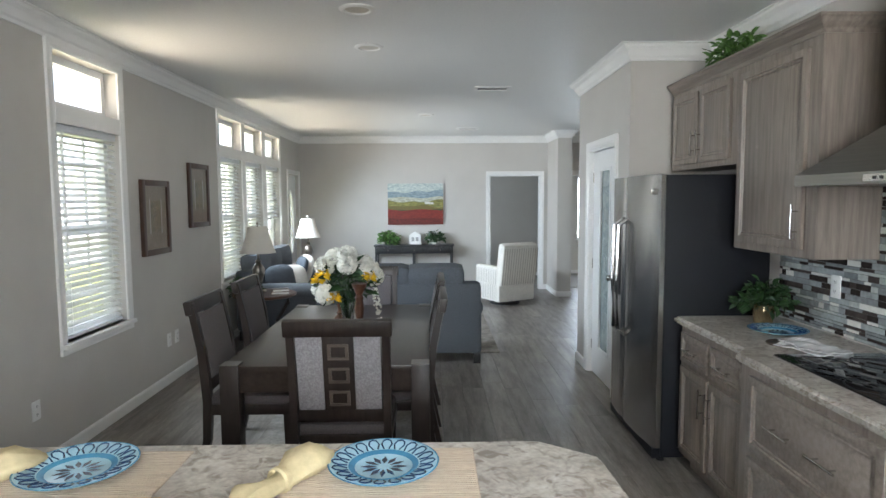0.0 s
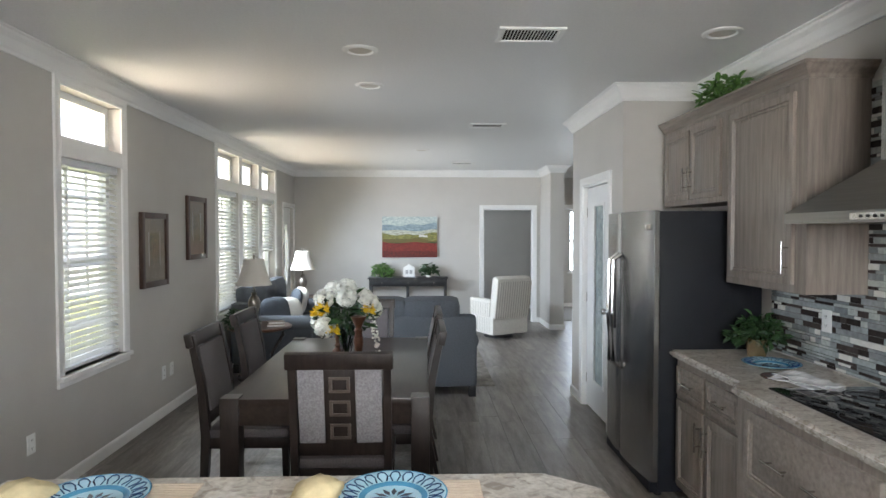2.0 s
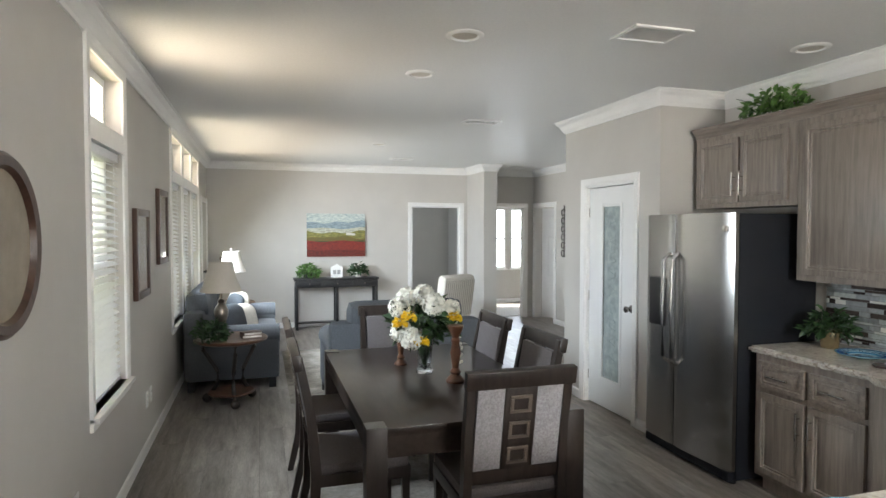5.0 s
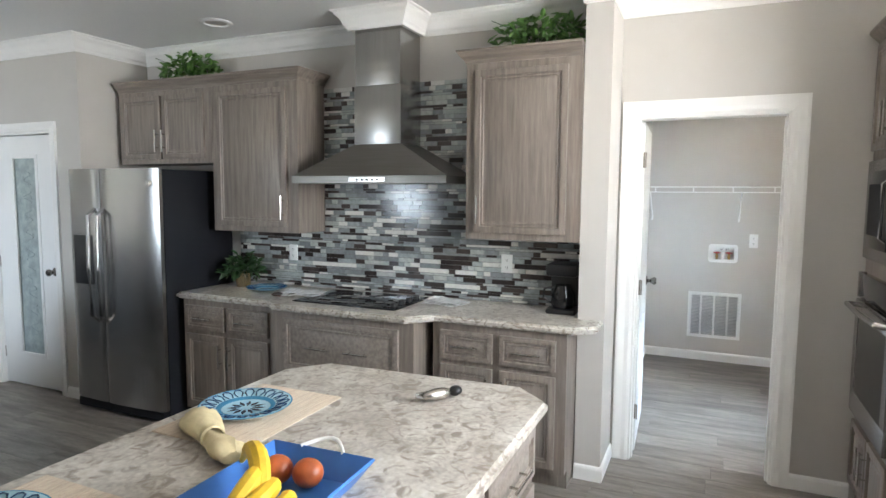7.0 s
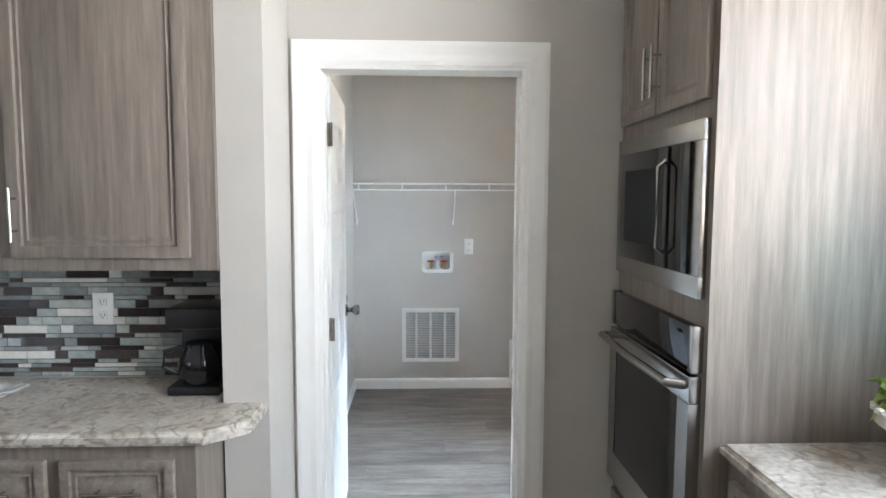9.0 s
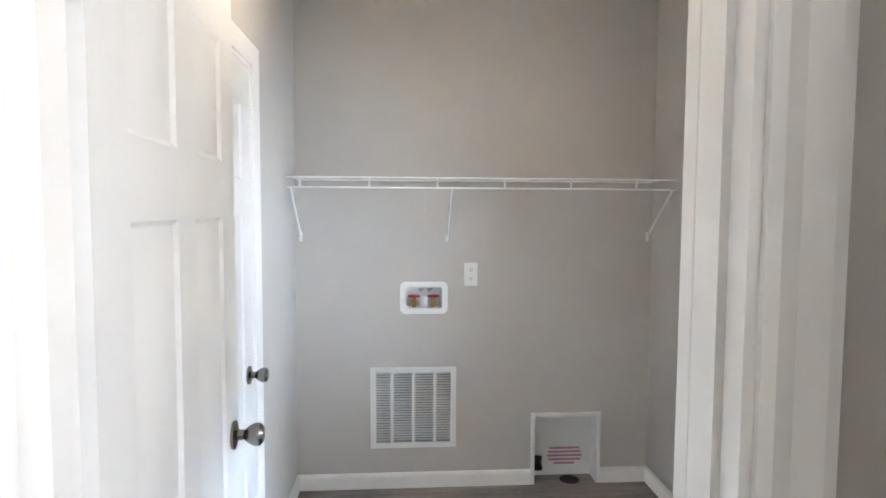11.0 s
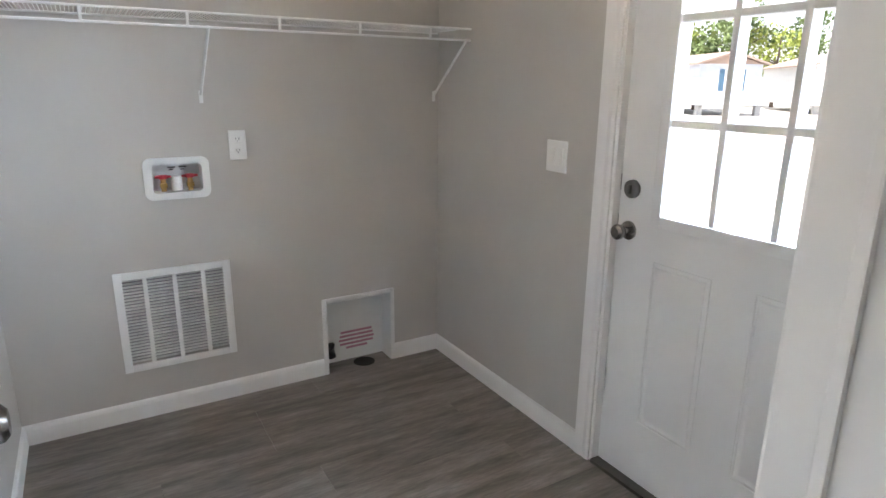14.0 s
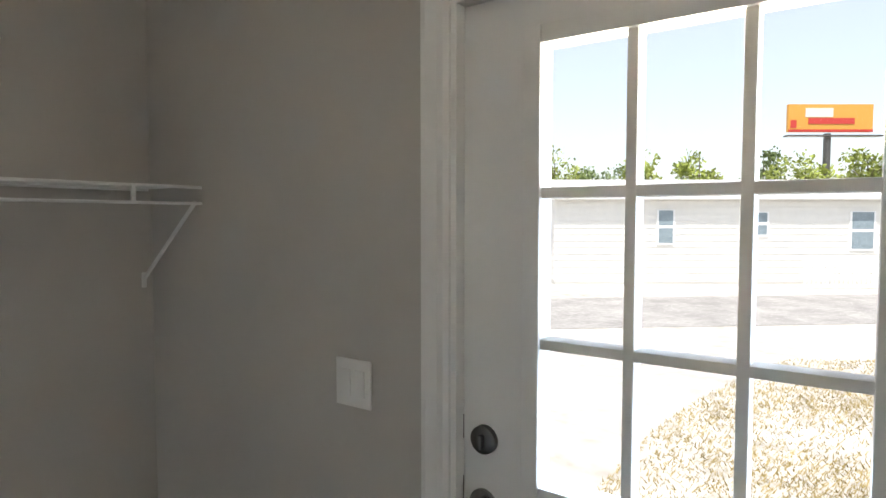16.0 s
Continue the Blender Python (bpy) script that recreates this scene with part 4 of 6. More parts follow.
base_cabinet("grey-brown wood base cabinet beside the apron sink", pose(1.235, -0.51, 0, 0, 0, 180), 1.0, 0.55, [("drawer_front", 0.04, 0.66, 0.30, 0.165, "h"), ("door", 0.04, 0.13, 0.30, 0.50, "lt"), ("drawer_front", 0.38, 0.50, 0.57, 0.325, "h"), ("drawer_front", 0.38, 0.13, 0.57, 0.335, "h")])
base_cabinet("grey-brown wood base cabinet under the window", pose(-0.66, -0.51, 0, 0, 0, 180), 1.0, 0.55, [("drawer_front", 0.04, 0.66, 0.42, 0.165, "h"), ("door", 0.04, 0.13, 0.42, 0.50, "lt"), ("drawer_front", 0.50, 0.66, 0.42, 0.165, "h"), ("door", 0.50, 0.13, 0.42, 0.50, "rt")])
base_cabinet("grey-brown wood sink base cabinet with two doors", pose(0.23, -0.53, 0, 0, 0, 180), 0.885, 0.53, [("door", 0.03, 0.13, 0.40, 0.48, "rt"), ("door", 0.45, 0.13, 0.40, 0.48, "lt")], 0.64)
solo("countertop", prism([(1.24, YS + 0.002), (1.24, -0.485), (0.235, -0.485), (0.235, -0.96), (-0.66, -0.96), (-0.66, -0.485), (-1.68, -0.485), (-1.68, YS + 0.002)], 0.868, 0.908, 0.012), STONE, "pale stone-look laminate countertop along the window", "countertop")
g = thing("apron_sink", "stainless farmhouse sink with a deep basin", "sink")
bm = bmesh.new()
for q in ((-0.655, 0.23, -0.47, -0.45, 0.645, 0.90), (-0.655, 0.23, -0.955, -0.935, 0.66, 0.90), (-0.655, -0.635, -0.935, -0.47, 0.66, 0.90), (0.21, 0.23, -0.935, -0.47, 0.66, 0.90)):
    bx(bm, *q, 0.004)
bx(bm, -0.635, 0.21, -0.935, -0.47, 0.66, 0.67)
part("basin", bm, STEEL, g)
part("drain", lathe([(0, 0), (0.045, 0), (0.045, 0.003), (0, 0.003)], 20, (-0.2, -0.7, 0.67)), DARKN, g)
solo("faucet", sweep([(-0.2, -1.01, 0.90), (-0.2, -1.01, 1.22), (-0.2, -0.97, 1.30), (-0.2, -0.88, 1.31), (-0.2, -0.83, 1.25), (-0.2, -0.82, 1.18)], 0.013, 12), NICKEL, "tall brushed nickel gooseneck faucet behind the sink", "faucet")

# refrigerator
g = thing("refrigerator", "side-by-side stainless refrigerator with black sides", "refrigerator", pose(1.15, 4.505, 0, 0, 0, -90))
WF = 0.895
part("body", bx(bx(bmesh.new(), 0.0, WF, 0.075, 0.70, 0.03, 1.735, 0.006), 0.02, WF - 0.02, 0.03, 0.10, 0.02, 0.08), FRSIDE, g, "textured black case")


def bowed(x0, x1, z0, z1):
    bm = bmesh.new()
    k = 10
    fr = []
    for z in (z0, z1):
        row = []
        for i in range(k + 1):
            x = x0 + (x1 - x0) * i / k
            u = (x - WF / 2) / (WF / 2)
            e = min(i, k - i)
            row.append(bm.verts.new((x, 0.03 * u * u + (0.012 if e == 0 else 0), z)))
        row += [bm.verts.new((x1, 0.07, z)), bm.verts.new((x0, 0.07, z))]
        fr.append(row)
    n = k + 3
    for i in range(n):
        bm.faces.new((fr[0][i], fr[0][(i + 1) % n], fr[1][(i + 1) % n], fr[1][i]))
    bm.faces.new(fr[0][::-1])
    bm.faces.new(fr[1])
    return bm


XS = 0.36
da = part("freezer_door", bowed(0.003, XS - 0.003, 0.09, 1.74), STEEL, g)
db = part("fridge_door", bowed(XS + 0.003, WF - 0.003, 0.09, 1.74), STEEL, g)
for dd, x in ((da, XS - 0.045), (db, XS + 0.045)):
    part("handle", sweep([(x, 0.005, 0.68), (x, -0.05, 0.72), (x, -0.062, 1.05), (x, -0.05, 1.42), (x, 0.005, 1.46)], 0.014, 10), STEEL, dd, "curved stainless handle")
dp = part("dispenser", box(0.09, 0.27, -0.004, 0.03, 0.93, 1.28, 0.006), BLACK, da, "black water and ice dispenser")
bm = box(WF - 0.075, WF - 0.05, -0.0, 0.03, 1.62, 1.655, 0.003)
part("badge", bm, NICKEL, db)
for x in (0.05, WF - 0.05):
    part("foot", tube((x, 0.09, 0), (x, 0.09, 0.05), 0.025), BLACK, g)

# range hood, cooktop
g = thing("range_hood", "stainless chimney range hood with pyramid canopy", "range hood")
bm = bmesh.new()
q0 = [(1.44, 1.655), (1.44, 2.725), (XE - 0.014, 2.725), (XE - 0.014, 1.655)]
q1 = [(1.60, 2.03), (1.60, 2.36), (XE - 0.014, 2.36), (XE - 0.014, 2.03)]
lev = [[bm.verts.new((x, y, z)) for x, y in q] for q, z in ((q0, 1.645), (q0, 1.69), (q1, 1.89))]
for a, b in zip(lev, lev[1:]):
    for i in range(4):
        bm.faces.new((a[i], a[(i + 1) % 4], b[(i + 1) % 4], b[i]))
bm.faces.new(lev[0])
bm.faces.new(lev[2])
part("canopy", bm, STEELH, g, smooth=None)
part("chimney", bx(bx(bmesh.new(), 1.60, XE - 0.014, 2.03, 2.36, 1.885, 2.25, 0.004), 1.606, XE - 0.014, 2.036, 2.354, 2.25, 2.60, 0.004), STEEL, g)
part("control_strip", box(1.436, 1.442, 2.05, 2.30, 1.655, 1.68), NICKEL, g)
for k in range(5):
    part("button", tube((1.432, 2.10 + k * 0.035, 1.667), (1.437, 2.10 + k * 0.035, 1.667), 0.006, seg=10), BLACK, g)
struct("soffit_trim", box(1.585, XE - 0.001, 2.015, 2.375, 2.59, H), TRIM)
g = thing("cooktop", "black glass electric cooktop set in the counter", "cooktop")
part("glass_top", box(1.34, 1.82, 1.93, 2.66, 0.908, 0.915, 0.002), BGLASS, g)
for x, y, r in ((1.46, 2.52, 0.09), (1.70, 2.50, 0.11), (1.46, 2.19, 0.11), (1.70, 2.19, 0.08)):
    part("burner_ring", lathe([(r - 0.004, 0), (r, 0.0008), (r + 0.003, 0)], 36, (x, y, 0.9153)), FRSIDE, g)
for k in range(4):
    part("control_knob", lathe([(0, 0), (0.022, 0), (0.02, 0.022), (0.008, 0.026), (0, 0.026)], 16, (1.42 + 0.10 * k, 1.98, 0.915)), BLACK, g)

# ---- island ----
ISL = [(-1.38, 1.77), (0.15, 1.77), (0.30, 1.655), (0.335, 0.87), (0.215, 0.745), (-1.27, 0.745), (-1.38, 0.86)]
solo("island_countertop", prism(ISL, 0.868, 0.908, 0.012), STONE, "pale stone-look laminate island top with clipped corners", "countertop")
g = thing("island_cabinet", "grey-brown wood kitchen island base", "kitchen island")
bm = bx(bmesh.new(), -1.27, 0.24, 0.80, 1.47, 0.10, 0.868)
bx(bm, -1.24, 0.21, 0.86, 1.44, 0, 0.10)
part("body", bm, CAB, g)
for x in (-1.24, -0.75, -0.26):
    p = front(g, "door", 0, 0, 0.46, 0.50, "rt")
    p.matrix_basis = pose(x, 0.80, 0.13)
    p = front(g, "drawer_front", 0, 0, 0.46, 0.165, "h")
    p.matrix_basis = pose(x, 0.80, 0.66)
p = part("end_panel", panel(0.58, 0.70, 0.018, 0.06), CAB, g, m=pose(0.24, 0.845, 0.13, 0, 0, 90))
bar_pull(p, (0.29, -0.018, 0.55), 0.14)


# ---- things on the island and counters ----
PLP = [(0, 0.004), (0.07, 0.004), (0.085, 0.010), (0.135, 0.022), (0.14, 0.026), (0.136, 0.027), (0.085, 0.015), (0.07, 0.009), (0, 0.009)]


def plate(at, label, group="blue patterned plates"):
    g = thing("plate", label, "plate", pose(*at), group)
    part("dish", lathe(PLP, 48), BLUEL, g)
    bm = bmesh.new()
    for k in range(20):
        a = 2 * math.pi * k / 20
        pts = [(0.092, 0.0175, -0.5), (0.112, 0.0225, -0.9), (0.126, 0.0262, -0.55), (0.130, 0.0272, 0), (0.126, 0.0262, 0.55), (0.112, 0.0225, 0.9), (0.092, 0.0175, 0.5)]
        sweep([((r) * math.cos(a + d * 0.14), (r) * math.sin(a + d * 0.14), z) for r, z, d in pts], 0.0022, 4, bm=bm)
    for k in range(12):
        a = 2 * math.pi * k / 12
        vs = [(0.016, 0), (0.038, 0.2), (0.060, 0), (0.038, -0.2)]
        bm.faces.new([bm.verts.new((r * math.cos(a + d), r * math.sin(a + d), 0.0102)) for r, d in vs])
    part("petal_pattern", bm, BLUED, g, "deep blue painted petals")
    bm = lathe([(0.074, 0.0112), (0.084, 0.0158), (0.0885, 0.0168), (0.083, 0.0172), (0.073, 0.0122)], 48)
    lathe([(0.1345, 0.0262), (0.1385, 0.0278), (0.1405, 0.0268), (0.1385, 0.0258)], 48, bm=bm)
    part("rim_band", bm, BLUE, g)
    return g


def placemat(cx, cy):
    g = thing("placemat", "pale woven slatted placemat on the island", "placemat", pose(cx, cy, 0.9085), "placemats on the island")
    part("weave", box(-0.235, 0.235, -0.165, 0.165, 0, 0.003), PLACE, g)
    bm = bmesh.new()
    for k in range(30):
        y = -0.155 + k * 0.0107
        bx(bm, -0.233, 0.233, y, y + 0.007, 0.003, 0.0046)
    part("slats", bm, PLACE, g)
    return g


def napkin(cx, cy, rz):
    g = thing("napkin", "pale yellow cloth napkin gathered in a ring", "napkin", pose(cx, cy, 0.914, 0, 0, rz), "napkins on the island")
    rr = random.Random(int(cx * 100))
    bm = bmesh.new()
    prof = [(-0.17, 0.02), (-0.13, 0.035), (-0.08, 0.028), (-0.03, 0.022), (0.01, 0.034), (0.06, 0.045), (0.10, 0.042), (0.14, 0.03), (0.17, 0.012)]
    rings = []
    for x, r in prof:
        rings.append([bm.verts.new((x, r * 1.25 * math.cos(a * math.pi / 10) * (1 + rr.uniform(-0.14, 0.14)), max(0.0, r * 0.75 * (1 + math.sin(a * math.pi / 10)) * (1 + rr.uniform(-0.12, 0.12))))) for a in range(20)])
    for a, b in zip(rings, rings[1:]):
        for i in range(20):
            bm.faces.new((a[i], a[(i + 1) % 20], b[(i + 1) % 20], b[i]))
    bm.faces.new(rings[0])
    bm.faces.new(rings[-1][::-1])
    part("cloth", bm, NAPK, g, smooth=60)
    part("ring", lathe([(0.028, -0.012), (0.033, -0.008), (0.033, 0.008), (0.028, 0.012)], 24), NAPK, g, m=pose(-0.025, 0, 0.022, 0, 90, 0))
    return g


for cx in (-0.275, -1.04):
    placemat(cx, 1.545)
    plate((cx + 0.0, 1.575, 0.9125), "round blue plate with white petal pattern on a placemat")
napkin(-0.50, 1.50, 62)
napkin(-1.24, 1.50, 62)
g = thing("fruit_tray", "rectangular cobalt blue tray with rope handles", "tray", pose(-0.72, 1.115, 0.909, 0, 0, 2))
bm = bmesh.new()
lo = [bm.verts.new((sx * 0.17, sy * 0.105, 0)) for sx, sy in ((-1, -1), (1, -1), (1, 1), (-1, 1))]
hi = [bm.verts.new((sx * 0.21, sy * 0.145, 0.055)) for sx, sy in ((-1, -1), (1, -1), (1, 1), (-1, 1))]
bm.faces.new(lo)
for i in range(4):
    bm.faces.new((lo[i], lo[(i + 1) % 4], hi[(i + 1) % 4], hi[i]))
bmesh.ops.recalc_face_normals(bm, faces=bm.faces)
bmesh.ops.solidify(bm, geom=bm.faces[:], thickness=0.006)
part("dish", bm, TRAYB, g, smooth=None)
for s in (1, -1):
    part("handle", sweep([(s * (0.205 + 0.05 * math.sin(a * math.pi / 8)), -0.06 + 0.015 * a, 0.058 + 0.01 * math.sin(a * math.pi / 8)) for a in range(9)], 0.005, 8), PLASTIC, g)
for x, y, z, rx, rz in ((-0.80, 1.05, 0.96, 62, 8), (-0.79, 1.09, 0.97, 50, 14), (-0.76, 1.13, 0.985, 35, 22), (-0.71, 1.16, 1.0, 12, 52)):
    pts = [(-0.13 * math.cos(u), 0, 0.13 * math.sin(u) - 0.10) for u in [0.35 + 0.28 * i for i in range(9)]]
    solo("banana", sweep(pts, [0.007, 0.015, 0.020, 0.022, 0.022, 0.021, 0.018, 0.010, 0.006], 10), BANANA, "ripe yellow banana in the blue tray", "banana", pose(x, y, z, rx, 0, rz), "bananas in the tray")
for x, y in ((-0.60, 1.10), (-0.615, 1.175)):
    solo("fruit", ball(bmesh.new(), (0, 0, 0.035), 0.036, (1, 1, 0.92), 3), FRUIT, "round red-orange fruit in the blue tray", "fruit", pose(x, y, 0.915), "fruit in the tray")
g = thing("bottle_opener", "chrome corkscrew lying on the island", "corkscrew", pose(0.07, 1.08, 0.909, 0, 0, -30))
part("body", ball(bmesh.new(), (0, 0, 0.022), 0.022, (2.6, 0.9, 0.9), 3), NICKEL, g)
part("lever", bx(bmesh.new(), -0.07, 0.05, 0.018, 0.028, 0.012, 0.03, 0.004), NICKEL, g)
part("grip", ball(bmesh.new(), (0.075, 0, 0.02), 0.02, (1.3, 1, 0.9), 2), BLACK, g)


def potted(name, at, label, spread, n, size, seed, pot_r=0.055, pot_h=0.09, pot=None, leaf=None, droop=0.05, pprof=None):
    g = thing(name, label, "plant", pose(*at))
    if pot:
        part("pot", lathe(pprof or [(0, 0), (pot_r * 0.8, 0), (pot_r, pot_h), (pot_r * 0.92, pot_h), (pot_r * 0.85, pot_h - 0.012), (0, pot_h - 0.012)], 24), pot, g)
    c = (0, 0, pot_h + spread[2] * 0.75)
    part("stems", stems(14, (0, 0, pot_h * 0.8), c, spread, 0.002, seed), LEAFD, g)
    part("leaves", leaves(n, c, spread, size, seed, droop), leaf or LEAF, g, smooth=None)
    return g


potted("potted_plant", (1.68, 3.36, 0.908), "leafy green plant in a metallic gold pot on the counter", (0.14, 0.13, 0.08), 220, 0.06, 3, pot=SILVERP, pot_r=0.06, pot_h=0.10, leaf=LEAFD)
plate((1.60, 3.08, 0.909), "round blue patterned plate on the stone-look counter")
solo("trivet", lathe([(0, 0), (0.07, 0), (0.075, 0.006), (0.07, 0.01), (0.05, 0.006), (0, 0.006)], 28), FRAMEW, "dark patterned round trivet on the counter", "trivet", pose(1.50, 2.86, 0.909))
for at, rz in (((1.56, 2.74, 0.9165), 8), ((1.70, 1.77, 0.909), -18)):
    g = thing("dish_towel", "folded white and grey striped dish towel on the counter", "towel", pose(*at, 0, 0, rz), "folded dish towels")
    for nm, la, lb, z, turn_z, sd in (("under_fold", 0.125, 0.09, 0.005, 14, 3), ("cloth", 0.135, 0.075, 0.016, -6, 8)):
        bm = bmesh.new()
        bmesh.ops.create_grid(bm, x_segments=14, y_segments=20, size=1)
        for v in bm.verts:
            x, y = v.co.x, v.co.y
            fold = noise.noise((x * 1.4 + sd, y * 2.1, sd)) * 0.012 + 0.006 * math.sin(y * 5 + x * 2 + sd)
            v.co = (x * lb * (1 + 0.12 * noise.noise((y * 2, sd, 0))), y * la * (1 + 0.1 * noise.noise((x * 2, 0, sd))), z + max(-0.004, fold) * (1.25 - abs(x) * 0.6))
        bmesh.ops.solidify(bm, geom=bm.faces[:], thickness=0.004)
        part(nm, bm, CLOTH, g, smooth=60, m=pose(0, 0, 0, 0, 0, turn_z))
g = thing("coffee_maker", "black drip coffee maker with glass carafe", "coffee maker", pose(1.76, 1.04, 0.908, 0, 0, -90))
part("base", box(-0.085, 0.085, -0.11, 0.10, 0, 0.03, 0.01), BLACK, g)
part("column", box(-0.085, 0.085, 0.02, 0.10, 0.03, 0.22, 0.01), BLACK, g)
part("reservoir", box(-0.09, 0.09, -0.10, 0.10, 0.215, 0.285, 0.015), BLACK, g)
cf = part("carafe", lathe([(0, 0), (0.055, 0), (0.066, 0.03), (0.062, 0.08), (0.045, 0.115), (0.045, 0.13), (0.04, 0.13), (0, 0.125)], 24, (0, -0.045, 0.033)), BGLASS, g)
part("carafe_handle", sweep([(-0.05, -0.06, 0.15), (-0.10, -0.08, 0.14), (-0.105, -0.08, 0.09), (-0.06, -0.06, 0.06)], 0.008, 8), BLACK, cf)
g = thing("cake_stand", "cream pedestal cake stand with scalloped rim", "cake stand", pose(1.01, -0.87, 0.908))
part("pedestal", lathe([(0, 0), (0.085, 0), (0.085, 0.008), (0.06, 0.025), (0.03, 0.05), (0.02, 0.08), (0.024, 0.105), (0.05, 0.118), (0, 0.118)], 32), CREAM, g)
part("dish", lathe([(0, 0.118), (0.115, 0.118), (0.12, 0.122), (0.12, 0.152), (0.114, 0.152), (0.112, 0.126), (0, 0.126)], 40), CREAM, g)
bm = bmesh.new()
for k in range(24):
    a = 2 * math.pi * k / 24
    ball(bm, (0.118 * math.cos(a), 0.118 * math.sin(a), 0.153), 0.013, (1, 1, 0.7), 1)
part("scallop", bm, CREAM, g)
for k, (x, y, r, mt) in enumerate(((0.95, -0.81, 0.035, RED), (1.00, -0.80, 0.03, PETAL), (0.98, -0.90, 0.033, RED), (0.94, -0.88, 0.033, RED))):
    solo("radish" if mt is RED else "garlic", ball(bmesh.new(), (0, 0, r), r, (1, 1, 0.95), 3), mt, "round red radish on the cake stand" if mt is RED else "white bulb with green top on the cake stand", "vegetable", pose(x, y, 1.034), "vegetables on the stand")
for lx, ly, sd in ((1.045, -0.845, 9), (1.06, -0.935, 19)):
    solo("lettuce", leaves(70, (0, 0, 0.055), (0.042, 0.042, 0.05), 0.058, sd, 0, 1.15), LETT, "pale green leaf lettuce head on the cake stand", "vegetable", pose(lx, ly, 1.034), "vegetables on the stand", smooth=None)
solo("bottle", lathe([(0, 0), (0.085, 0), (0.09, 0.01), (0.09, 0.24), (0.082, 0.30), (0.04, 0.39), (0.028, 0.42), (0.027, 0.48), (0.034, 0.485), (0.034, 0.50), (0.02, 0.50), (0.02, 0.42), (0.06, 0.31), (0.08, 0.24), (0.08, 0.015), (0, 0.015)], 32), TEAL, "large teal glass bottle on the window sill", "bottle", pose(0.84, -1.06, 1.131))
for at, n, sp, sd in (((1.72, 3.86, 2.395), 260, (0.11, 0.24, 0.11), 11), ((1.74, 1.22, 2.395), 300, (0.11, 0.26, 0.11), 12)):
    potted("ivy_plant", at, "bushy green ivy on top of the wall cabinet", sp, n, 0.07, sd, pot=FRAMEW, pot_r=0.05, pot_h=0.03, droop=0.05)
struct("cabinet_top_ledge", box(XU + 0.005, XE - 0.002, 2.80, 4.44, 2.32, 2.394), CAB)
struct("cabinet_top_ledge", box(XU + 0.005, XE - 0.002, 0.935, 1.585, 2.32, 2.394), CAB)


def outlet(at, side, label, gang=1, sockets=True, h=0.115):
    g = thing("outlet" if sockets else "light_switch", label, "outlet" if sockets else "switch", pose(*at, 0, 0, turn(side)))
    wv = 0.072 * gang
    part("plate", box(-wv / 2, wv / 2, -0.007, 0, -h / 2, h / 2, 0.003), PLASTIC, g)
    bm = bmesh.new()
    if sockets:
        for z in (-0.024, 0.024):
            part("socket", box(-0.015, 0.015, -0.009, -0.006, z - 0.014, z + 0.014, 0.003), PLASTIC, g)
            for x in (-0.006, 0.006):
                bx(bm, x - 0.0012, x + 0.0012, -0.0095, -0.0085, z - 0.002, z + 0.007)
            bx(bm, -0.002, 0.002, -0.0095, -0.0085, z - 0.009, z - 0.005)
        # raised slivers, coloured like the shade in the socket holes
        part("slots", bm, HOLE_SHADE, g)
    else:
        for x in (0.0,) if gang < 1.5 else (-0.023, 0.023):
            part("rocker", bx(bmesh.new(), x - 0.017, x + 0.017, -0.011, -0.006, -0.034, 0.034, 0.003), PLASTIC, g)
    return g


outlet((XE - 0.011, 3.06, 1.15), "-x", "white duplex outlet on the mosaic backsplash")
outlet((XE - 0.011, 1.43, 1.155), "-x", "white duplex outlet on the mosaic backsplash")
outlet((XW, 3.57, 0.38), "+x", "white outlet low on the greige wall")
outlet((XW, 5.36, 0.38), "+x", "white outlet low on the greige wall")
outlet((XW, 5.52, 0.38), "+x", "white outlet low on the greige wall")
outlet((XL, -0.085, 1.165), "-x", "white duplex outlet beside the washer box", h=0.125)
outlet((3.64, YS, 1.16), "+y", "white double rocker switch by the door", 1.6, False, 0.12)

# ---- dining ----
g = thing("dining_table", "espresso wood rectangular dining table with metal corners", "table")
TX0, TX1, TY0, TY1 = -1.225, -0.17, 3.10, 4.885
part("tabletop", box(TX0, TX1, TY0, TY1, 0.722, 0.76, 0.004), ESP, g)
part("apron", bx(bx(bx(bx(bmesh.new(), TX0 + 0.03, TX1 - 0.03, TY0 + 0.02, TY0 + 0.045, 0.62, 0.722), TX0 + 0.03, TX1 - 0.03, TY1 - 0.045, TY1 - 0.02, 0.62, 0.722), TX0 + 0.02, TX0 + 0.045, TY0 + 0.045, TY1 - 0.045, 0.62, 0.722), TX1 - 0.045, TX1 - 0.02, TY0 + 0.045, TY1 - 0.045, 0.62, 0.722), ESP, g)
for x in (TX0 - 0.004, TX1 - 0.091):
    for y in (TY0 - 0.004, TY1 - 0.091):
        part("leg", box(x, x + 0.095, y, y + 0.095, 0.009, 0.764, 0.004), ESPV, g)
        part("corner_plate", box(x + 0.002, x + 0.093, y + 0.002, y + 0.093, 0.764, 0.766), DARKN, g)


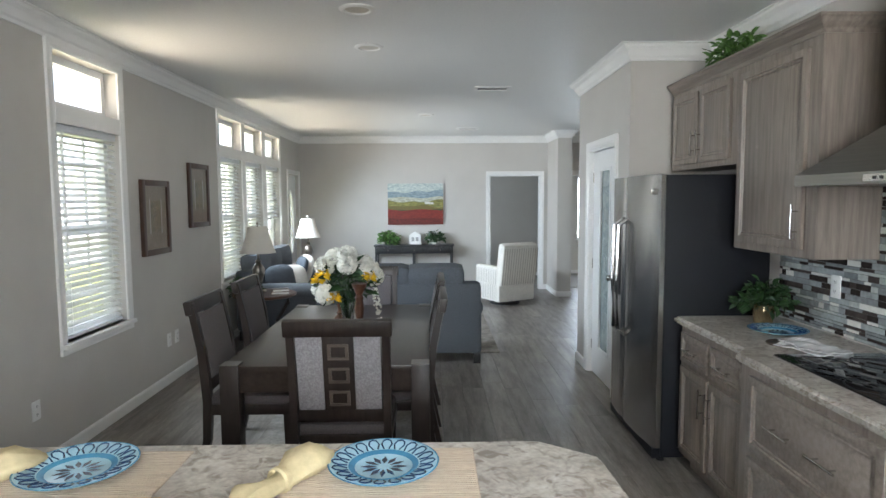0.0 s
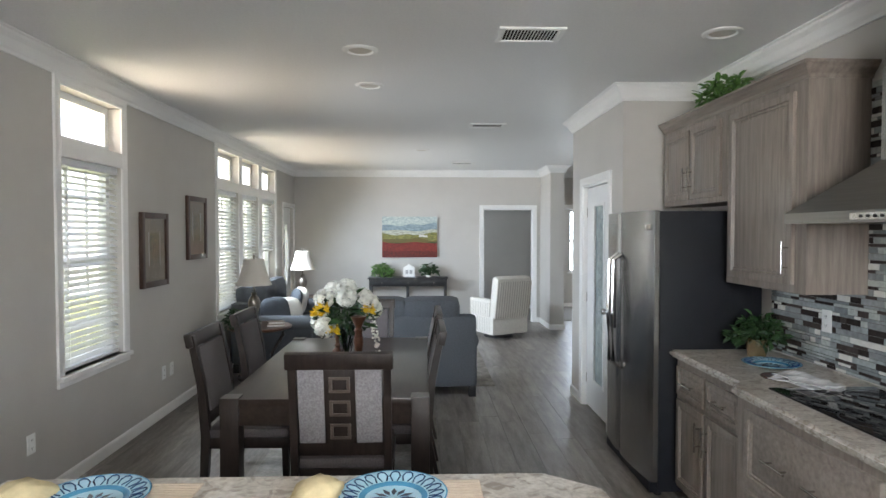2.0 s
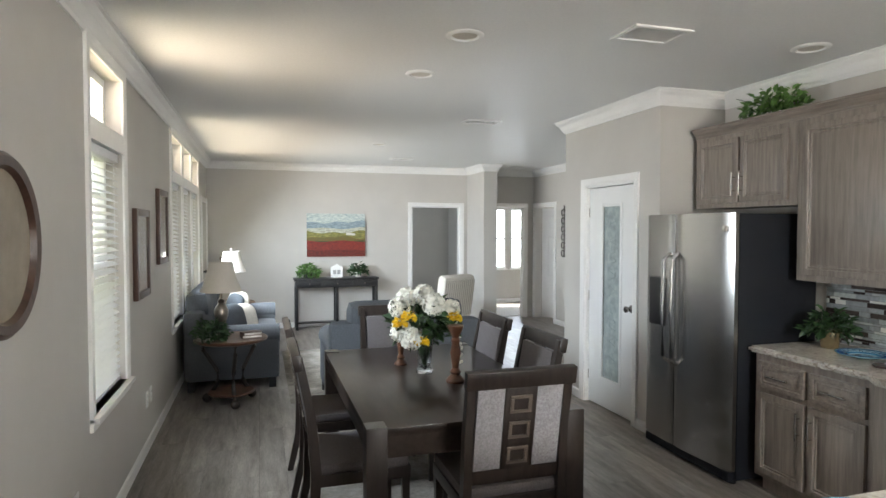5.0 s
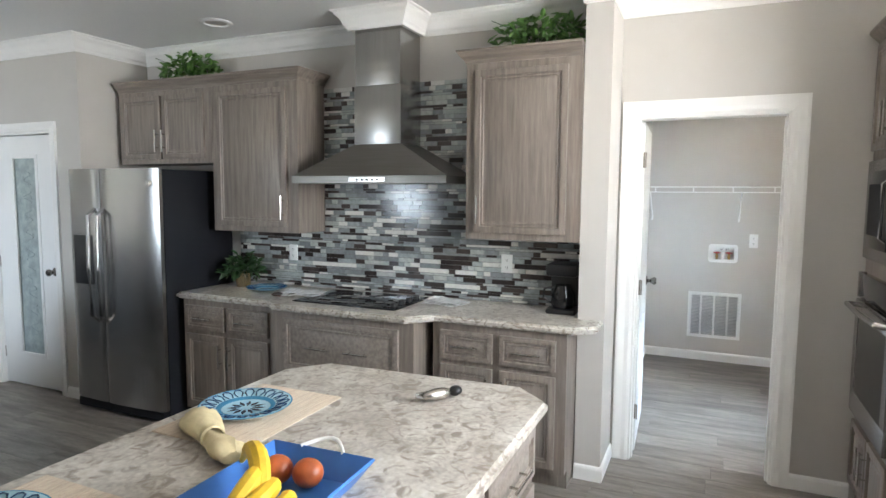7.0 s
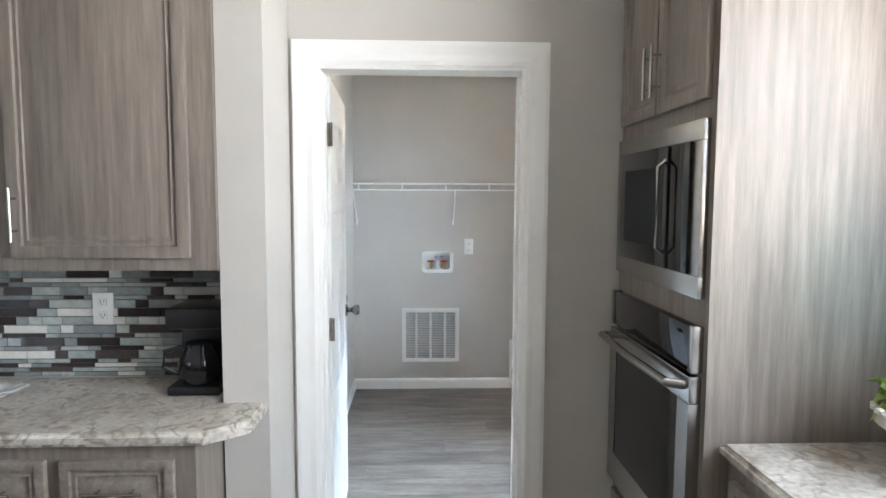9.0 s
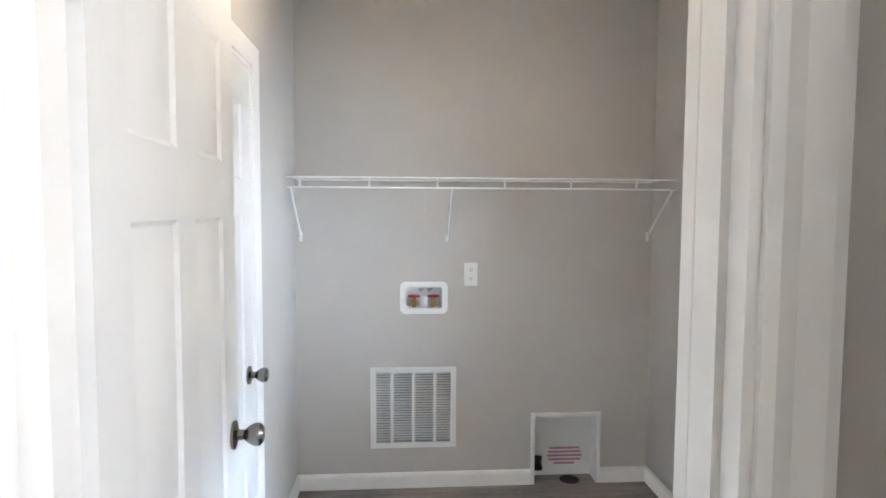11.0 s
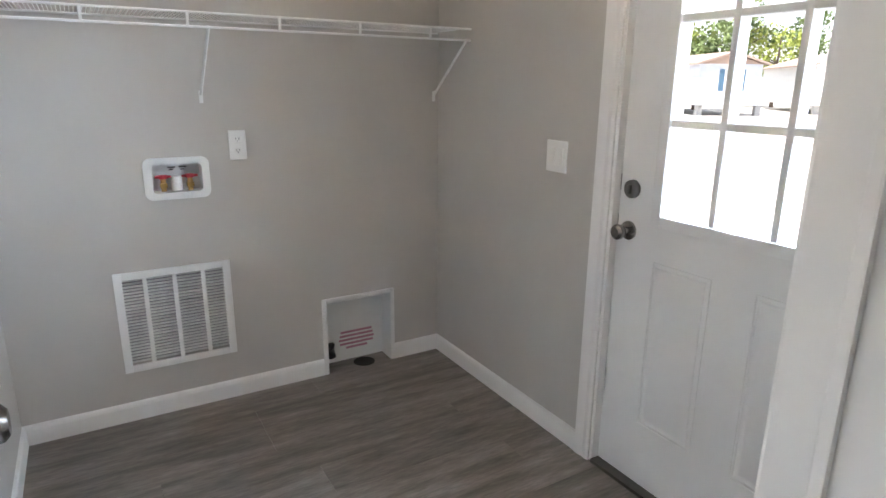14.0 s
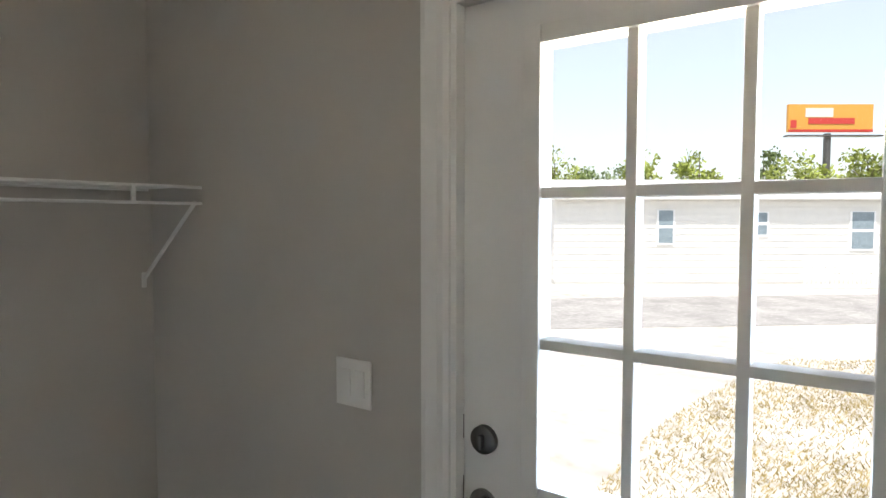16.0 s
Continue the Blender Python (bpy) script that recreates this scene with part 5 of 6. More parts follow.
def dining_chair(m, label):
    g = thing("dining_chair", label, "chair", m, "chairs round the dining table")
    seat = part("seat", box(-0.235, 0.235, -0.22, 0.235, 0.44, 0.495, 0.022), SEATF, g, "padded taupe seat")
    part("seat_frame", box(-0.24, 0.24, -0.23, 0.24, 0.385, 0.445, 0.004), ESPV, g)
    for s in (-1, 1):
        part("front_leg", tube((s * 0.215, 0.215, 0.40), (s * 0.22, 0.22, 0.0), 0.028, 0.018, 4), ESPV, g)
        bm = bmesh.new()
        rings = []
        for y, z, h in ((-0.29, 0.0, 0.018), (-0.235, 0.24, 0.022), (-0.225, 0.46, 0.025), (-0.25, 0.75, 0.022), (-0.305, 1.02, 0.018)):
            rings.append([bm.verts.new((s * 0.225 + a * 0.019, y + b * h, z)) for a, b in ((-1, -1), (1, -1), (1, 1), (-1, 1))])
        for a, b in zip(rings, rings[1:]):
            for i in range(4):
                bm.faces.new((a[i], a[(i + 1) % 4], b[(i + 1) % 4], b[i]))
        bm.faces.new(rings[0][::-1])
        bm.faces.new(rings[-1])
        part("back_post", bm, ESPV, g)
    tilt = pose(0, -0.228, 0.55, 10.5)
    part("top_rail", bx(bmesh.new(), -0.255, 0.255, -0.022, 0.02, 0.41, 0.49, 0.008), ESPV, g, m=tilt)
    part("bottom_rail", bx(bmesh.new(), -0.207, 0.207, -0.014, 0.014, -0.035, 0.03, 0.003), ESPV, g, m=tilt)
    for s in (-1, 1):
        part("linen_panel", bx(bmesh.new(), s * 0.137 - 0.063, s * 0.137 + 0.063, -0.013, 0.014, 0.03, 0.41, 0.006), LINEN, g, "grey linen back panel", m=tilt)
    part("inner_pad", bx(bmesh.new(), -0.195, 0.195, 0.012, 0.032, 0.035, 0.405, 0.01), SEATF, g, m=tilt)
    sp = part("splat", bx(bmesh.new(), -0.074, 0.074, -0.017, 0.012, 0.03, 0.41, 0.003), ESPV, g, m=tilt)
    for z in (0.095, 0.215, 0.335):
        bm = bmesh.new()
        for q in ((-0.05, 0.05, z - 0.04, z - 0.026), (-0.05, 0.05, z + 0.026, z + 0.04), (-0.05, -0.034, z - 0.026, z + 0.026), (0.034, 0.05, z - 0.026, z + 0.026)):
            bx(bm, q[0], q[1], -0.023, -0.016, q[2], q[3], 0.002)
        part("carved_square", bm, CARVE, sp)
    return g


CL = "espresso dining chair with grey linen back and taupe seat"
c0 = dining_chair(pose(-0.595, 3.19, 0.009), CL)
for x, y, r in ((-0.69, 4.83, 180), (-1.19, 3.66, -90), (-1.19, 4.45, -90), (-0.40, 3.70, 90), (-0.40, 4.45, 90)):
    copy_thing(c0, pose(x, y, 0.009, 0, 0, r))


def rug(label, x0, x1, y0, y1, cell):
    g = thing("area_rug", label, "rug")
    part("rug_base", box(x0, x1, y0, y1, 0.001, 0.008, 0.003), RUGM, g)
    bm = bmesh.new()
    nx, ny = int((x1 - x0) / cell), int((y1 - y0) / cell)
    rr = random.Random(5)
    for i in range(nx):
        for k in range(ny):
            if rr.random() < 0.5:
                ax, ay = x0 + i * cell + 0.05, y0 + k * cell + 0.05
                bx(bm, ax, ax + cell - 0.06, ay, ay + cell - 0.06, 0.008, 0.0095)
    part("woven_block", bm, RUGM, g)
    return g


rug("taupe and cream patterned rug under the dining table", -1.32, -0.09, 2.75, 5.36, 0.4)
rug("large taupe patterned rug in the living area", -1.40, 0.55, 6.28, 8.75, 0.47)

g = thing("flower_vase", "cut-glass vase with white and yellow artificial flowers", "vase", pose(-0.71, 4.05, 0.761))
part("vase", lathe([(0, 0), (0.05, 0), (0.052, 0.01), (0.04, 0.05), (0.05, 0.16), (0.062, 0.22), (0.056, 0.22), (0.044, 0.16), (0.034, 0.05), (0, 0.012)], 14), CRYST, g, smooth=None)
part("stems", stems(22, (0, 0, 0.03), (0, 0, 0.30), (0.12, 0.12, 0.1), 0.0035, 21), LEAFD, g)
part("leaves", leaves(150, (0, 0, 0.30), (0.17, 0.17, 0.12), 0.10, 22), LEAFD, g, smooth=None)
heads = [(-0.16, -0.06, 0.27), (0.02, -0.13, 0.43), (0.15, -0.03, 0.38), (-0.09, 0.08, 0.45), (-0.15, 0.02, 0.40), (0.10, 0.12, 0.40), (-0.12, -0.15, 0.24), (0.17, 0.06, 0.33), (0.0, 0.03, 0.47)]
rr = random.Random(7)
for k, hd in enumerate(heads):
    bm = bmesh.new()
    for _ in range(110):
        v = Vector((rr.gauss(0, 1), rr.gauss(0, 1), rr.gauss(0, 1))).normalized()
        p = Vector(hd) + v * 0.062 * rr.uniform(0.8, 1.05)
        q = v.to_track_quat("Z", "Y")
        a0 = rr.random() * 6
        for j in range(4):
            a = a0 + j * math.pi / 2
            s = 0.017
            d1, d2, d3 = q @ Vector((s * math.cos(a - 0.5), s * math.sin(a - 0.5), 0.003)), q @ Vector((s * 1.35 * math.cos(a), s * 1.35 * math.sin(a), 0.006)), q @ Vector((s * math.cos(a + 0.5), s * math.sin(a + 0.5), 0.003))
            bm.faces.new([bm.verts.new(p + u) for u in (Vector(), d1, d2, d3)])
    part("blossom", bm, PETAL, g, "white hydrangea blossom", smooth=None)
for hd in ((-0.13, -0.14, 0.36), (-0.17, -0.09, 0.32), (0.16, -0.10, 0.34), (-0.06, -0.16, 0.22)):
    part("rose", leaves(40, hd, (0.03, 0.03, 0.028), 0.036, 31, 0, 0.9), YELL, g, "yellow blossom", smooth=None)
bm = bmesh.new()
for k in range(60):
    t = k / 60
    p = Vector((0.17 + 0.05 * t, -0.05, 0.30 - 0.24 * t)) + Vector((rr.uniform(-1, 1), rr.uniform(-1, 1), rr.uniform(-1, 1))) * 0.018
    ball(bm, p, 0.008, (1, 1, 1), 1)
part("trailing_spray", bm, PETAL, g)
for at in ((-0.60, 3.78, 0.761), (-0.80, 4.30, 0.761)):
    s = 1.0 if at[1] < 4 else 0.8
    solo("candle_holder", lathe([(r * s, z * s) for r, z in ((0, 0), (0.052, 0), (0.054, 0.012), (0.04, 0.03), (0.024, 0.045), (0.034, 0.06), (0.018, 0.08), (0.026, 0.13), (0.031, 0.17), (0.022, 0.22), (0.028, 0.24), (0.018, 0.255), (0.03, 0.28), (0.045, 0.31), (0.047, 0.325), (0.04, 0.325), (0, 0.31))], 24), TURN, "turned dark wood candle holder on the table", "candle holder", pose(*at), "candle holders")

# ---- living area ----


def cushion(bm, x0, x1, y0, y1, z0, z1, b=0.05, m=None):
    return bx(bm, x0, x1, y0, y1, z0, z1, min(b, (z1 - z0) * 0.45, (y1 - y0) * 0.45), m)


def sofa(label, m, w, n, depth=0.92):
    """The back stands at y = 0; the seat faces +y."""
    g = thing("sofa", label, "sofa", m)
    part("base", box(0.12, w - 0.12, 0.10, depth - 0.04, 0.10, 0.30, 0.02), SOFA, g)
    part("backrest", bx(bmesh.new(), 0.02, w - 0.02, 0.0, 0.20, 0.10, 0.80, 0.05), SOFA, g)
    for x in (0.0, w - 0.20):
        bm = bx(bmesh.new(), x + 0.015, x + 0.185, 0.03, depth, 0.10, 0.54, 0.03)
        cyl(bm, (x + 0.10, 0.03, 0.55), (x + 0.10, depth + 0.005, 0.55), 0.10, seg=24)
        part("arm", bm, SOFA, g)
    cw = (w - 0.40) / n
    for k in range(n):
        part("seat_cushion", cushion(bmesh.new(), 0.205 + k * cw, 0.195 + (k + 1) * cw, 0.18, depth + 0.01, 0.30, 0.46), SOFA, g)
        part("back_cushion", cushion(bmesh.new(), 0.18 + k * cw, 0.22 + (k + 1) * cw, -0.02, 0.22, 0.44, 0.70, 0.09, pose(0, 0.10, 0.27, 8)), SOFA, g)
    for x in (0.06, w - 0.06):
        for y in (0.07, depth - 0.07):
            part("foot", box(x - 0.035, x + 0.035, y - 0.035, y + 0.035, 0.0, 0.10, 0.004), BLACK, g)
    return g


sofa("slate grey loveseat with rolled arms, its back to the table", pose(-1.10, 5.84, 0), 1.44, 2)
sofa("slate grey sofa with loose cushions below the windows", pose(-2.40, 8.98, 0, 0, 0, -90), 2.06, 3)
for x, y, z, rz, mt, lb in ((-1.95, 7.25, 0.56, 60, SOFAD, "dark grey"), (-1.88, 7.42, 0.54, 40, CREAM, "cream patterned"), (-1.95, 8.60, 0.56, -60, CREAM, "cream patterned"), (-1.98, 8.45, 0.55, -70, SOFAD, "dark grey")):
    bm = bmesh.new()
    ball(bm, (0, 0, 0), 1, (0.23, 0.075, 0.20), 3)
    for v in bm.verts:
        v.co.x = math.copysign(abs(v.co.x / 0.23) ** 0.6 * 0.23, v.co.x)
        v.co.z = math.copysign(abs(v.co.z / 0.20) ** 0.6 * 0.20, v.co.z)
    solo("throw_pillow", bm, mt, lb + " square throw pillow on the sofa", "pillow", pose(x, y, z + 0.08, -14, 0, rz), "throw pillows", 60)


def lamp(at):
    g = thing("table_lamp", "pewter urn table lamp with linen bell shade", "lamp", pose(*at), "table lamps by the sofa")
    part("base", lathe([(0, 0), (0.075, 0), (0.078, 0.012), (0.04, 0.03), (0.022, 0.06), (0.035, 0.11), (0.062, 0.19), (0.066, 0.24), (0.05, 0.28), (0.024, 0.31), (0.034, 0.33), (0.012, 0.35), (0.010, 0.46), (0, 0.46)], 28), PEWT, g)
    part("shade", lathe([(0.19, 0.42), (0.165, 0.47), (0.13, 0.58), (0.105, 0.70), (0.102, 0.70), (0.127, 0.58), (0.162, 0.47), (0.187, 0.42)], 36), SHADE, g, "off-white linen shade")
    part("harp", sweep([(0.0, 0, 0.44), (0.05, 0, 0.5), (0.055, 0, 0.62), (0.0, 0, 0.70), (-0.055, 0, 0.62), (-0.05, 0, 0.5), (0, 0, 0.44)], 0.003, 6), PEWT, g)
    part("finial", lathe([(0, 0.69), (0.008, 0.70), (0.005, 0.715), (0.014, 0.73), (0.01, 0.745), (0, 0.75)], 14), PEWT, g)
    return g


def side_table(at):
    g = thing("side_table", "round dark wood side table with curved iron legs", "table", pose(*at), "end tables by the sofa")
    part("tabletop", lathe([(0, 0.585), (0.30, 0.585), (0.325, 0.595), (0.33, 0.61), (0.32, 0.62), (0, 0.62)], 48), TURN, g)
    part("shelf", lathe([(0, 0.10), (0.2, 0.10), (0.21, 0.11), (0.2, 0.12), (0, 0.12)], 36), TURN, g)
    for k in range(3):
        a = k * 2 * math.pi / 3 + 0.7
        pr = [(0.26, 0.585), (0.27, 0.50), (0.20, 0.40), (0.13, 0.30), (0.13, 0.20), (0.18, 0.11), (0.23, 0.05)]
        part("leg", sweep([(r * math.cos(a), r * math.sin(a), z) for r, z in pr], 0.02, 10), ESPV, g)
        part("foot", ball(bmesh.new(), (0.235 * math.cos(a), 0.235 * math.sin(a), 0.045), 0.045, (1, 1, 1), 2), ESPV, g)
    return g


side_table((-1.93, 6.47, 0))
side_table((-2.06, 9.34, 0))
lamp((-2.02, 6.58, 0.62))
lamp((-2.04, 9.30, 0.62))
potted("fern_plant", (-2.10, 6.33, 0.62), "trailing green plant in a small pot on the side table", (0.16, 0.16, 0.08), 300, 0.06, 41, pot=CREAM, pot_r=0.06, pot_h=0.05, leaf=LEAFD, droop=0.07)
for k, (a, b) in enumerate(((0.09, 0.065), (0.085, 0.06))):
    g = thing("book", "worn brown hardcover book on the side table", "book", pose(-1.75, 6.42, 0.6205 + 0.027 * k, 0, 0, 12 + 9 * k), "books on the side table")
    part("cover", bx(bx(bx(bmesh.new(), -a, a, -b, b, 0, 0.003), -a, a, -b, b, 0.023, 0.026), -a, -a + 0.003, -b, b, 0.003, 0.023), TURN, g)
    part("pages", box(-a + 0.004, a - 0.004, -b + 0.004, b - 0.004, 0.0032, 0.0228), CREAM, g)

g = thing("armchair", "white swivel armchair with fine beige stripes", "armchair", pose(0.97, 9.35, 0, 0, 0, 28))
g.scale = (0.88, 0.88, 1.0)


def striped(name, bm, m=None):
    o = part(name, bm, CREAM, g, m=m)
    return o


part("swivel_base", lathe([(0, 0), (0.26, 0), (0.26, 0.05), (0.10, 0.07), (0, 0.07)], 32), BLACK, g)
striped("body", box(-0.37, 0.37, -0.36, 0.36, 0.07, 0.36, 0.03))
striped("seat_cushion", cushion(bmesh.new(), -0.25, 0.25, -0.22, 0.38, 0.36, 0.50))
striped("backrest", cushion(bmesh.new(), -0.37, 0.37, -0.10, 0.10, 0.0, 0.66, 0.08), pose(0, -0.30, 0.30, 10))
for s in (-1, 1):
    striped("arm", bx(bmesh.new(), s * 0.31 - 0.07, s * 0.31 + 0.07, -0.30, 0.37, 0.30, 0.60, 0.05))
bm = bmesh.new()
for k in range(-7, 8):
    bx(bm, k * 0.048 - 0.006, k * 0.048 + 0.006, -0.103, -0.098, 0.05, 0.60)
part("stripe", bm, STRIPE, g, m=pose(0, -0.30, 0.30, 10))
bm = bmesh.new()
for s in (-1, 1):
    for k in range(12):
        y = -0.27 + k * 0.054
        bx(bm, s * 0.3805, s * 0.383, y - 0.006, y + 0.006, 0.34, 0.55)
        bx(bm, s * 0.370, s * 0.3725, y - 0.006, y + 0.006, 0.10, 0.33)
part("stripe", bm, STRIPE, g)

g = thing("console_table", "long black console table against the wall", "table", pose(-1.15, 10.38, 0))
part("tabletop", box(0, 1.375, 0, 0.33, 0.80, 0.83, 0.004), BLACK, g)
part("case", box(0.02, 1.355, 0.02, 0.32, 0.68, 0.80), BLACK, g)
for k in range(3):
    p = part("drawer", panel(0.43, 0.10, 0.012, 0.012), BLACK, g, m=pose(0.03 + k * 0.445, 0.02, 0.69))
    part("knob", ball(bmesh.new(), (0.215, -0.022, 0.05), 0.011), PEWT, p)
for x in (0.02, 0.66, 1.31):
    for y in (0.02, 0.28):
        part("leg", box(x, x + 0.045, y, y + 0.04, 0, 0.68, 0.002), BLACK, g)
part("stretcher", box(0.03, 1.345, 0.10, 0.24, 0.09, 0.11), BLACK, g)
potted("fern_plant", (-0.90, 10.53, 0.83), "arching fern with pale tips in a dark bowl", (0.17, 0.12, 0.09), 150, 0.10, 51, pot=BLACK, pot_r=0.07, pot_h=0.08, droop=0.1)
potted("potted_plant", (-0.10, 10.53, 0.83), "small dark green plant in a cream pot", (0.15, 0.12, 0.09), 190, 0.07, 52, pot=CREAM, pot_r=0.06, pot_h=0.08, leaf=LEAFD)
g = thing("tabletop_sign", "small white house-shaped sign on the console", "sign", pose(-0.45, 10.60, 0.83))
part("board", prism([(-0.10, 0), (0.10, 0), (0.10, 0.16), (0, 0.22), (-0.10, 0.16)], 0, 0.02), TRIM, g, m=pose(0, 0, 0, 90))
part("lettering_bar", bx(bx(bmesh.new(), -0.06, -0.01, -0.024, -0.02, 0.05, 0.12), 0.01, 0.06, -0.024, -0.02, 0.05, 0.12), GREYP, g)

# painting: hills, fields of red flowers, a white farmhouse
g = thing("landscape_painting", "unframed canvas of red poppy fields and hills", "painting", pose(-0.925, YN - 0.001, 1.165))
part("canvas", box(0, 0.972, -0.035, 0, 0, 0.72), CREAM, g)


def band(name, col, lower, upper, amp, seed, z, c2=None, sc=18):
    bm = bmesh.new()
    n = 40
    lo, hi = [], []
    for i in range(n + 1):
        u = i / n
        dl = amp * noise.noise((u * 3 + seed, seed, 0))
        du = amp * noise.noise((u * 3 + seed + 1.7, seed, 3))
        lo.append(bm.verts.new((u * 0.972, -0.035 - z, max(0, (lower + dl if lower > 0 else 0)) * 0.72)))
        hi.append(bm.verts.new((u * 0.972, -0.035 - z, min(1, (upper + du) if upper < 1 else 1) * 0.72)))
    for i in range(n):
        bm.faces.new((lo[i], lo[i + 1], hi[i + 1], hi[i]))
    part(name, bm, mat("paint_" + name, col, 0.6, scale=sc, amount=0.35, c2=c2, stretch=(1, 1, 3), fine=0.4), g)


band("sky", (0.42, 0.55, 0.58), 0.0, 1.0, 0, 1, 0.001, (0.62, 0.66, 0.60))
band("hill_ridge", (0.20, 0.29, 0.36), 0.0, 0.80, 0.10, 2, 0.002, (0.32, 0.40, 0.44))
band("pale_field", (0.42, 0.42, 0.34), 0.0, 0.66, 0.04, 3, 0.003)
band("green_field", (0.12, 0.14, 0.04), 0.0, 0.57, 0.08, 4, 0.004, (0.30, 0.27, 0.07))
band("golden_field", (0.24, 0.16, 0.04), 0.0, 0.45, 0.08, 5, 0.005, (0.12, 0.11, 0.03))
band("hedge", (0.04, 0.05, 0.015), 0.0, 0.36, 0.05, 6, 0.006)
band("poppy_field", (0.12, 0.014, 0.010), 0.0, 0.36, 0.06, 7, 0.007, (0.30, 0.03, 0.016), 40)
band("dark_poppy_field", (0.06, 0.010, 0.007), 0.0, 0.16, 0.06, 8, 0.008, (0.20, 0.02, 0.012), 40)
part("farmhouse", bx(bx(bmesh.new(), 0.65, 0.74, -0.0435, -0.042, 0.36, 0.40), 0.74, 0.80, -0.0435, -0.042, 0.355, 0.39), CREAM, g)


def framed(y, z, seed):
    g = thing("framed_print", "landscape print with taupe mat in walnut frame", "picture", pose(XW, y, z, 0, 0, 90), "framed prints between the windows")
    w, h = 0.50, 0.62
    bm = bmesh.new()
    for q in ((0, 0.05, 0, h), (w - 0.05, w, 0, h), (0.05, w - 0.05, 0, 0.05), (0.05, w - 0.05, h - 0.05, h)):
        bx(bm, q[0], q[1], -0.032, 0, q[2], q[3], 0.006)
    part("frame", bm, FRAMEW, g)
    part("mat_board", box(0.05, w - 0.05, -0.014, -0.004, 0.05, h - 0.05), MATB, g)
    part("print", box(0.155, w - 0.155, -0.016, -0.013, 0.19, h - 0.17), mat("print_%d" % seed, (0.35, 0.33, 0.27), 0.6, scale=9, amount=0.5, c2=(0.30, 0.24, 0.16), fine=0.4, stretch=(1, 1, 2.5)), g)
    part("inner_line", bx(bx(bmesh.new(), 0.145, 0.152, -0.016, -0.013, 0.18, h - 0.16), w - 0.152, w - 0.145, -0.016, -0.013, 0.18, h - 0.16), CREAM, g)
    part("glazing", box(0.05, w - 0.05, -0.0205, -0.0195, 0.05, h - 0.05), GLASS, g).visible_shadow = False


framed(4.93, 1.15, 1)
framed(5.88, 1.34, 2)
g = thing("wall_clock", "round dark wood wall decoration on the greige wall", "wall decor", pose(XW, 2.80, 1.58, 90, 0, 90))
part("rim", lathe([(0.25, 0), (0.30, 0), (0.305, 0.02), (0.29, 0.035), (0.26, 0.03), (0.25, 0.01)], 48), FRAMEW, g)
part("face", lathe([(0, 0.0), (0.252, 0.0), (0.252, 0.01), (0, 0.01)], 48), MATB, g)
g = thing("metal_wall_decor", "tall dark wrought-iron scroll decoration on the wall", "wall decor", pose(3.19, 9.53, 1.16, 0, 0, -90))
g.scale = (1.0, 1.0, 0.8)
for k in range(6):
    z = 0.08 + k * 0.17
    for s in (-1, 1):
        part("scroll", sweep([(s * (0.05 + 0.045 * math.cos(a * 0.7)), -0.015, z + 0.07 * math.sin(a * 0.7)) for a in range(10)], 0.011, 6), DARKN, g)
part("rod", tube((0, -0.015, 0), (0, -0.015, 1.08), 0.012), DARKN, g)

# ---- ceiling fittings ----


def can_light(x, y):
    g = thing("recessed_light", "white recessed ceiling downlight, switched off", "ceiling light", pose(x, y, H), "recessed ceiling lights")
    part("trim_ring", lathe([(0.105, -0.0005), (0.105, -0.004), (0.09, -0.012), (0.078, -0.012), (0.07, -0.003), (0.07, -0.0005)], 36), TRIM, g)
    # flat pale disc stands in for the open inside of the can
    part("lens", lathe([(0, -0.003), (0.071, -0.003), (0.071, -0.0006), (0, -0.0006)], 36), SHADE, g)


for x, y in CANS:
    can_light(x, y)


def vent(x, y, w, d):
    g = thing("ceiling_vent", "white metal ceiling air register, shade coloured between its louvers", "vent", pose(x, y, H), "ceiling air registers")
    bm = bmesh.new()
    for q in ((-w / 2, w / 2, -d / 2, -d / 2 + 0.03), (-w / 2, w / 2, d / 2 - 0.03, d / 2), (-w / 2, -w / 2 + 0.03, -d / 2 + 0.03, d / 2 - 0.03), (w / 2 - 0.03, w / 2, -d / 2 + 0.03, d / 2 - 0.03)):
        bx(bm, *q, -0.012, -0.0005, 0.003)
    part("frame", bm, TRIM, g)
    # flat dark sheet below the ceiling paints the duct's shade; nothing is cut
    part("duct", box(-w / 2 + 0.03, w / 2 - 0.03, -d / 2 + 0.03, d / 2 - 0.03, -0.002, -0.0006), HOLE_SHADE, g)
    n = int((w - 0.06) / 0.017)
    for k in range(n):
        xx = -w / 2 + 0.035 + k * (w - 0.07) / max(1, n - 1)
        part("louver", bx(bmesh.new(), xx - 0.002, xx + 0.002, -d / 2 + 0.03, d / 2 - 0.03, -0.007, -0.002), TRIM, g, smooth=None)


vent(0.39, 3.38, 0.36, 0.25)
vent(0.456, 6.2, 0.36, 0.22)
vent(0.42, 9.57, 0.36, 0.22)
vent(2.70, 10.2, 0.40, 0.25)

# ---- laundry ----
g = thing("return_air_grille", "white metal return-air grille low on the wall", "vent", pose(XL, 0.452, 0.222, 0, 0, -90))
GW, GH = 0.462, 0.443
bm = bmesh.new()
for q in ((0, 0.032, 0, GH), (GW - 0.032, GW, 0, GH), (0.032, GW - 0.032, 0, 0.032), (0.032, GW - 0.032, GH - 0.032, GH)):
    bx(bm, q[0], q[1], -0.010, 0.0, q[2], q[3], 0.003)
part("frame", bm, PLASTIC, g)
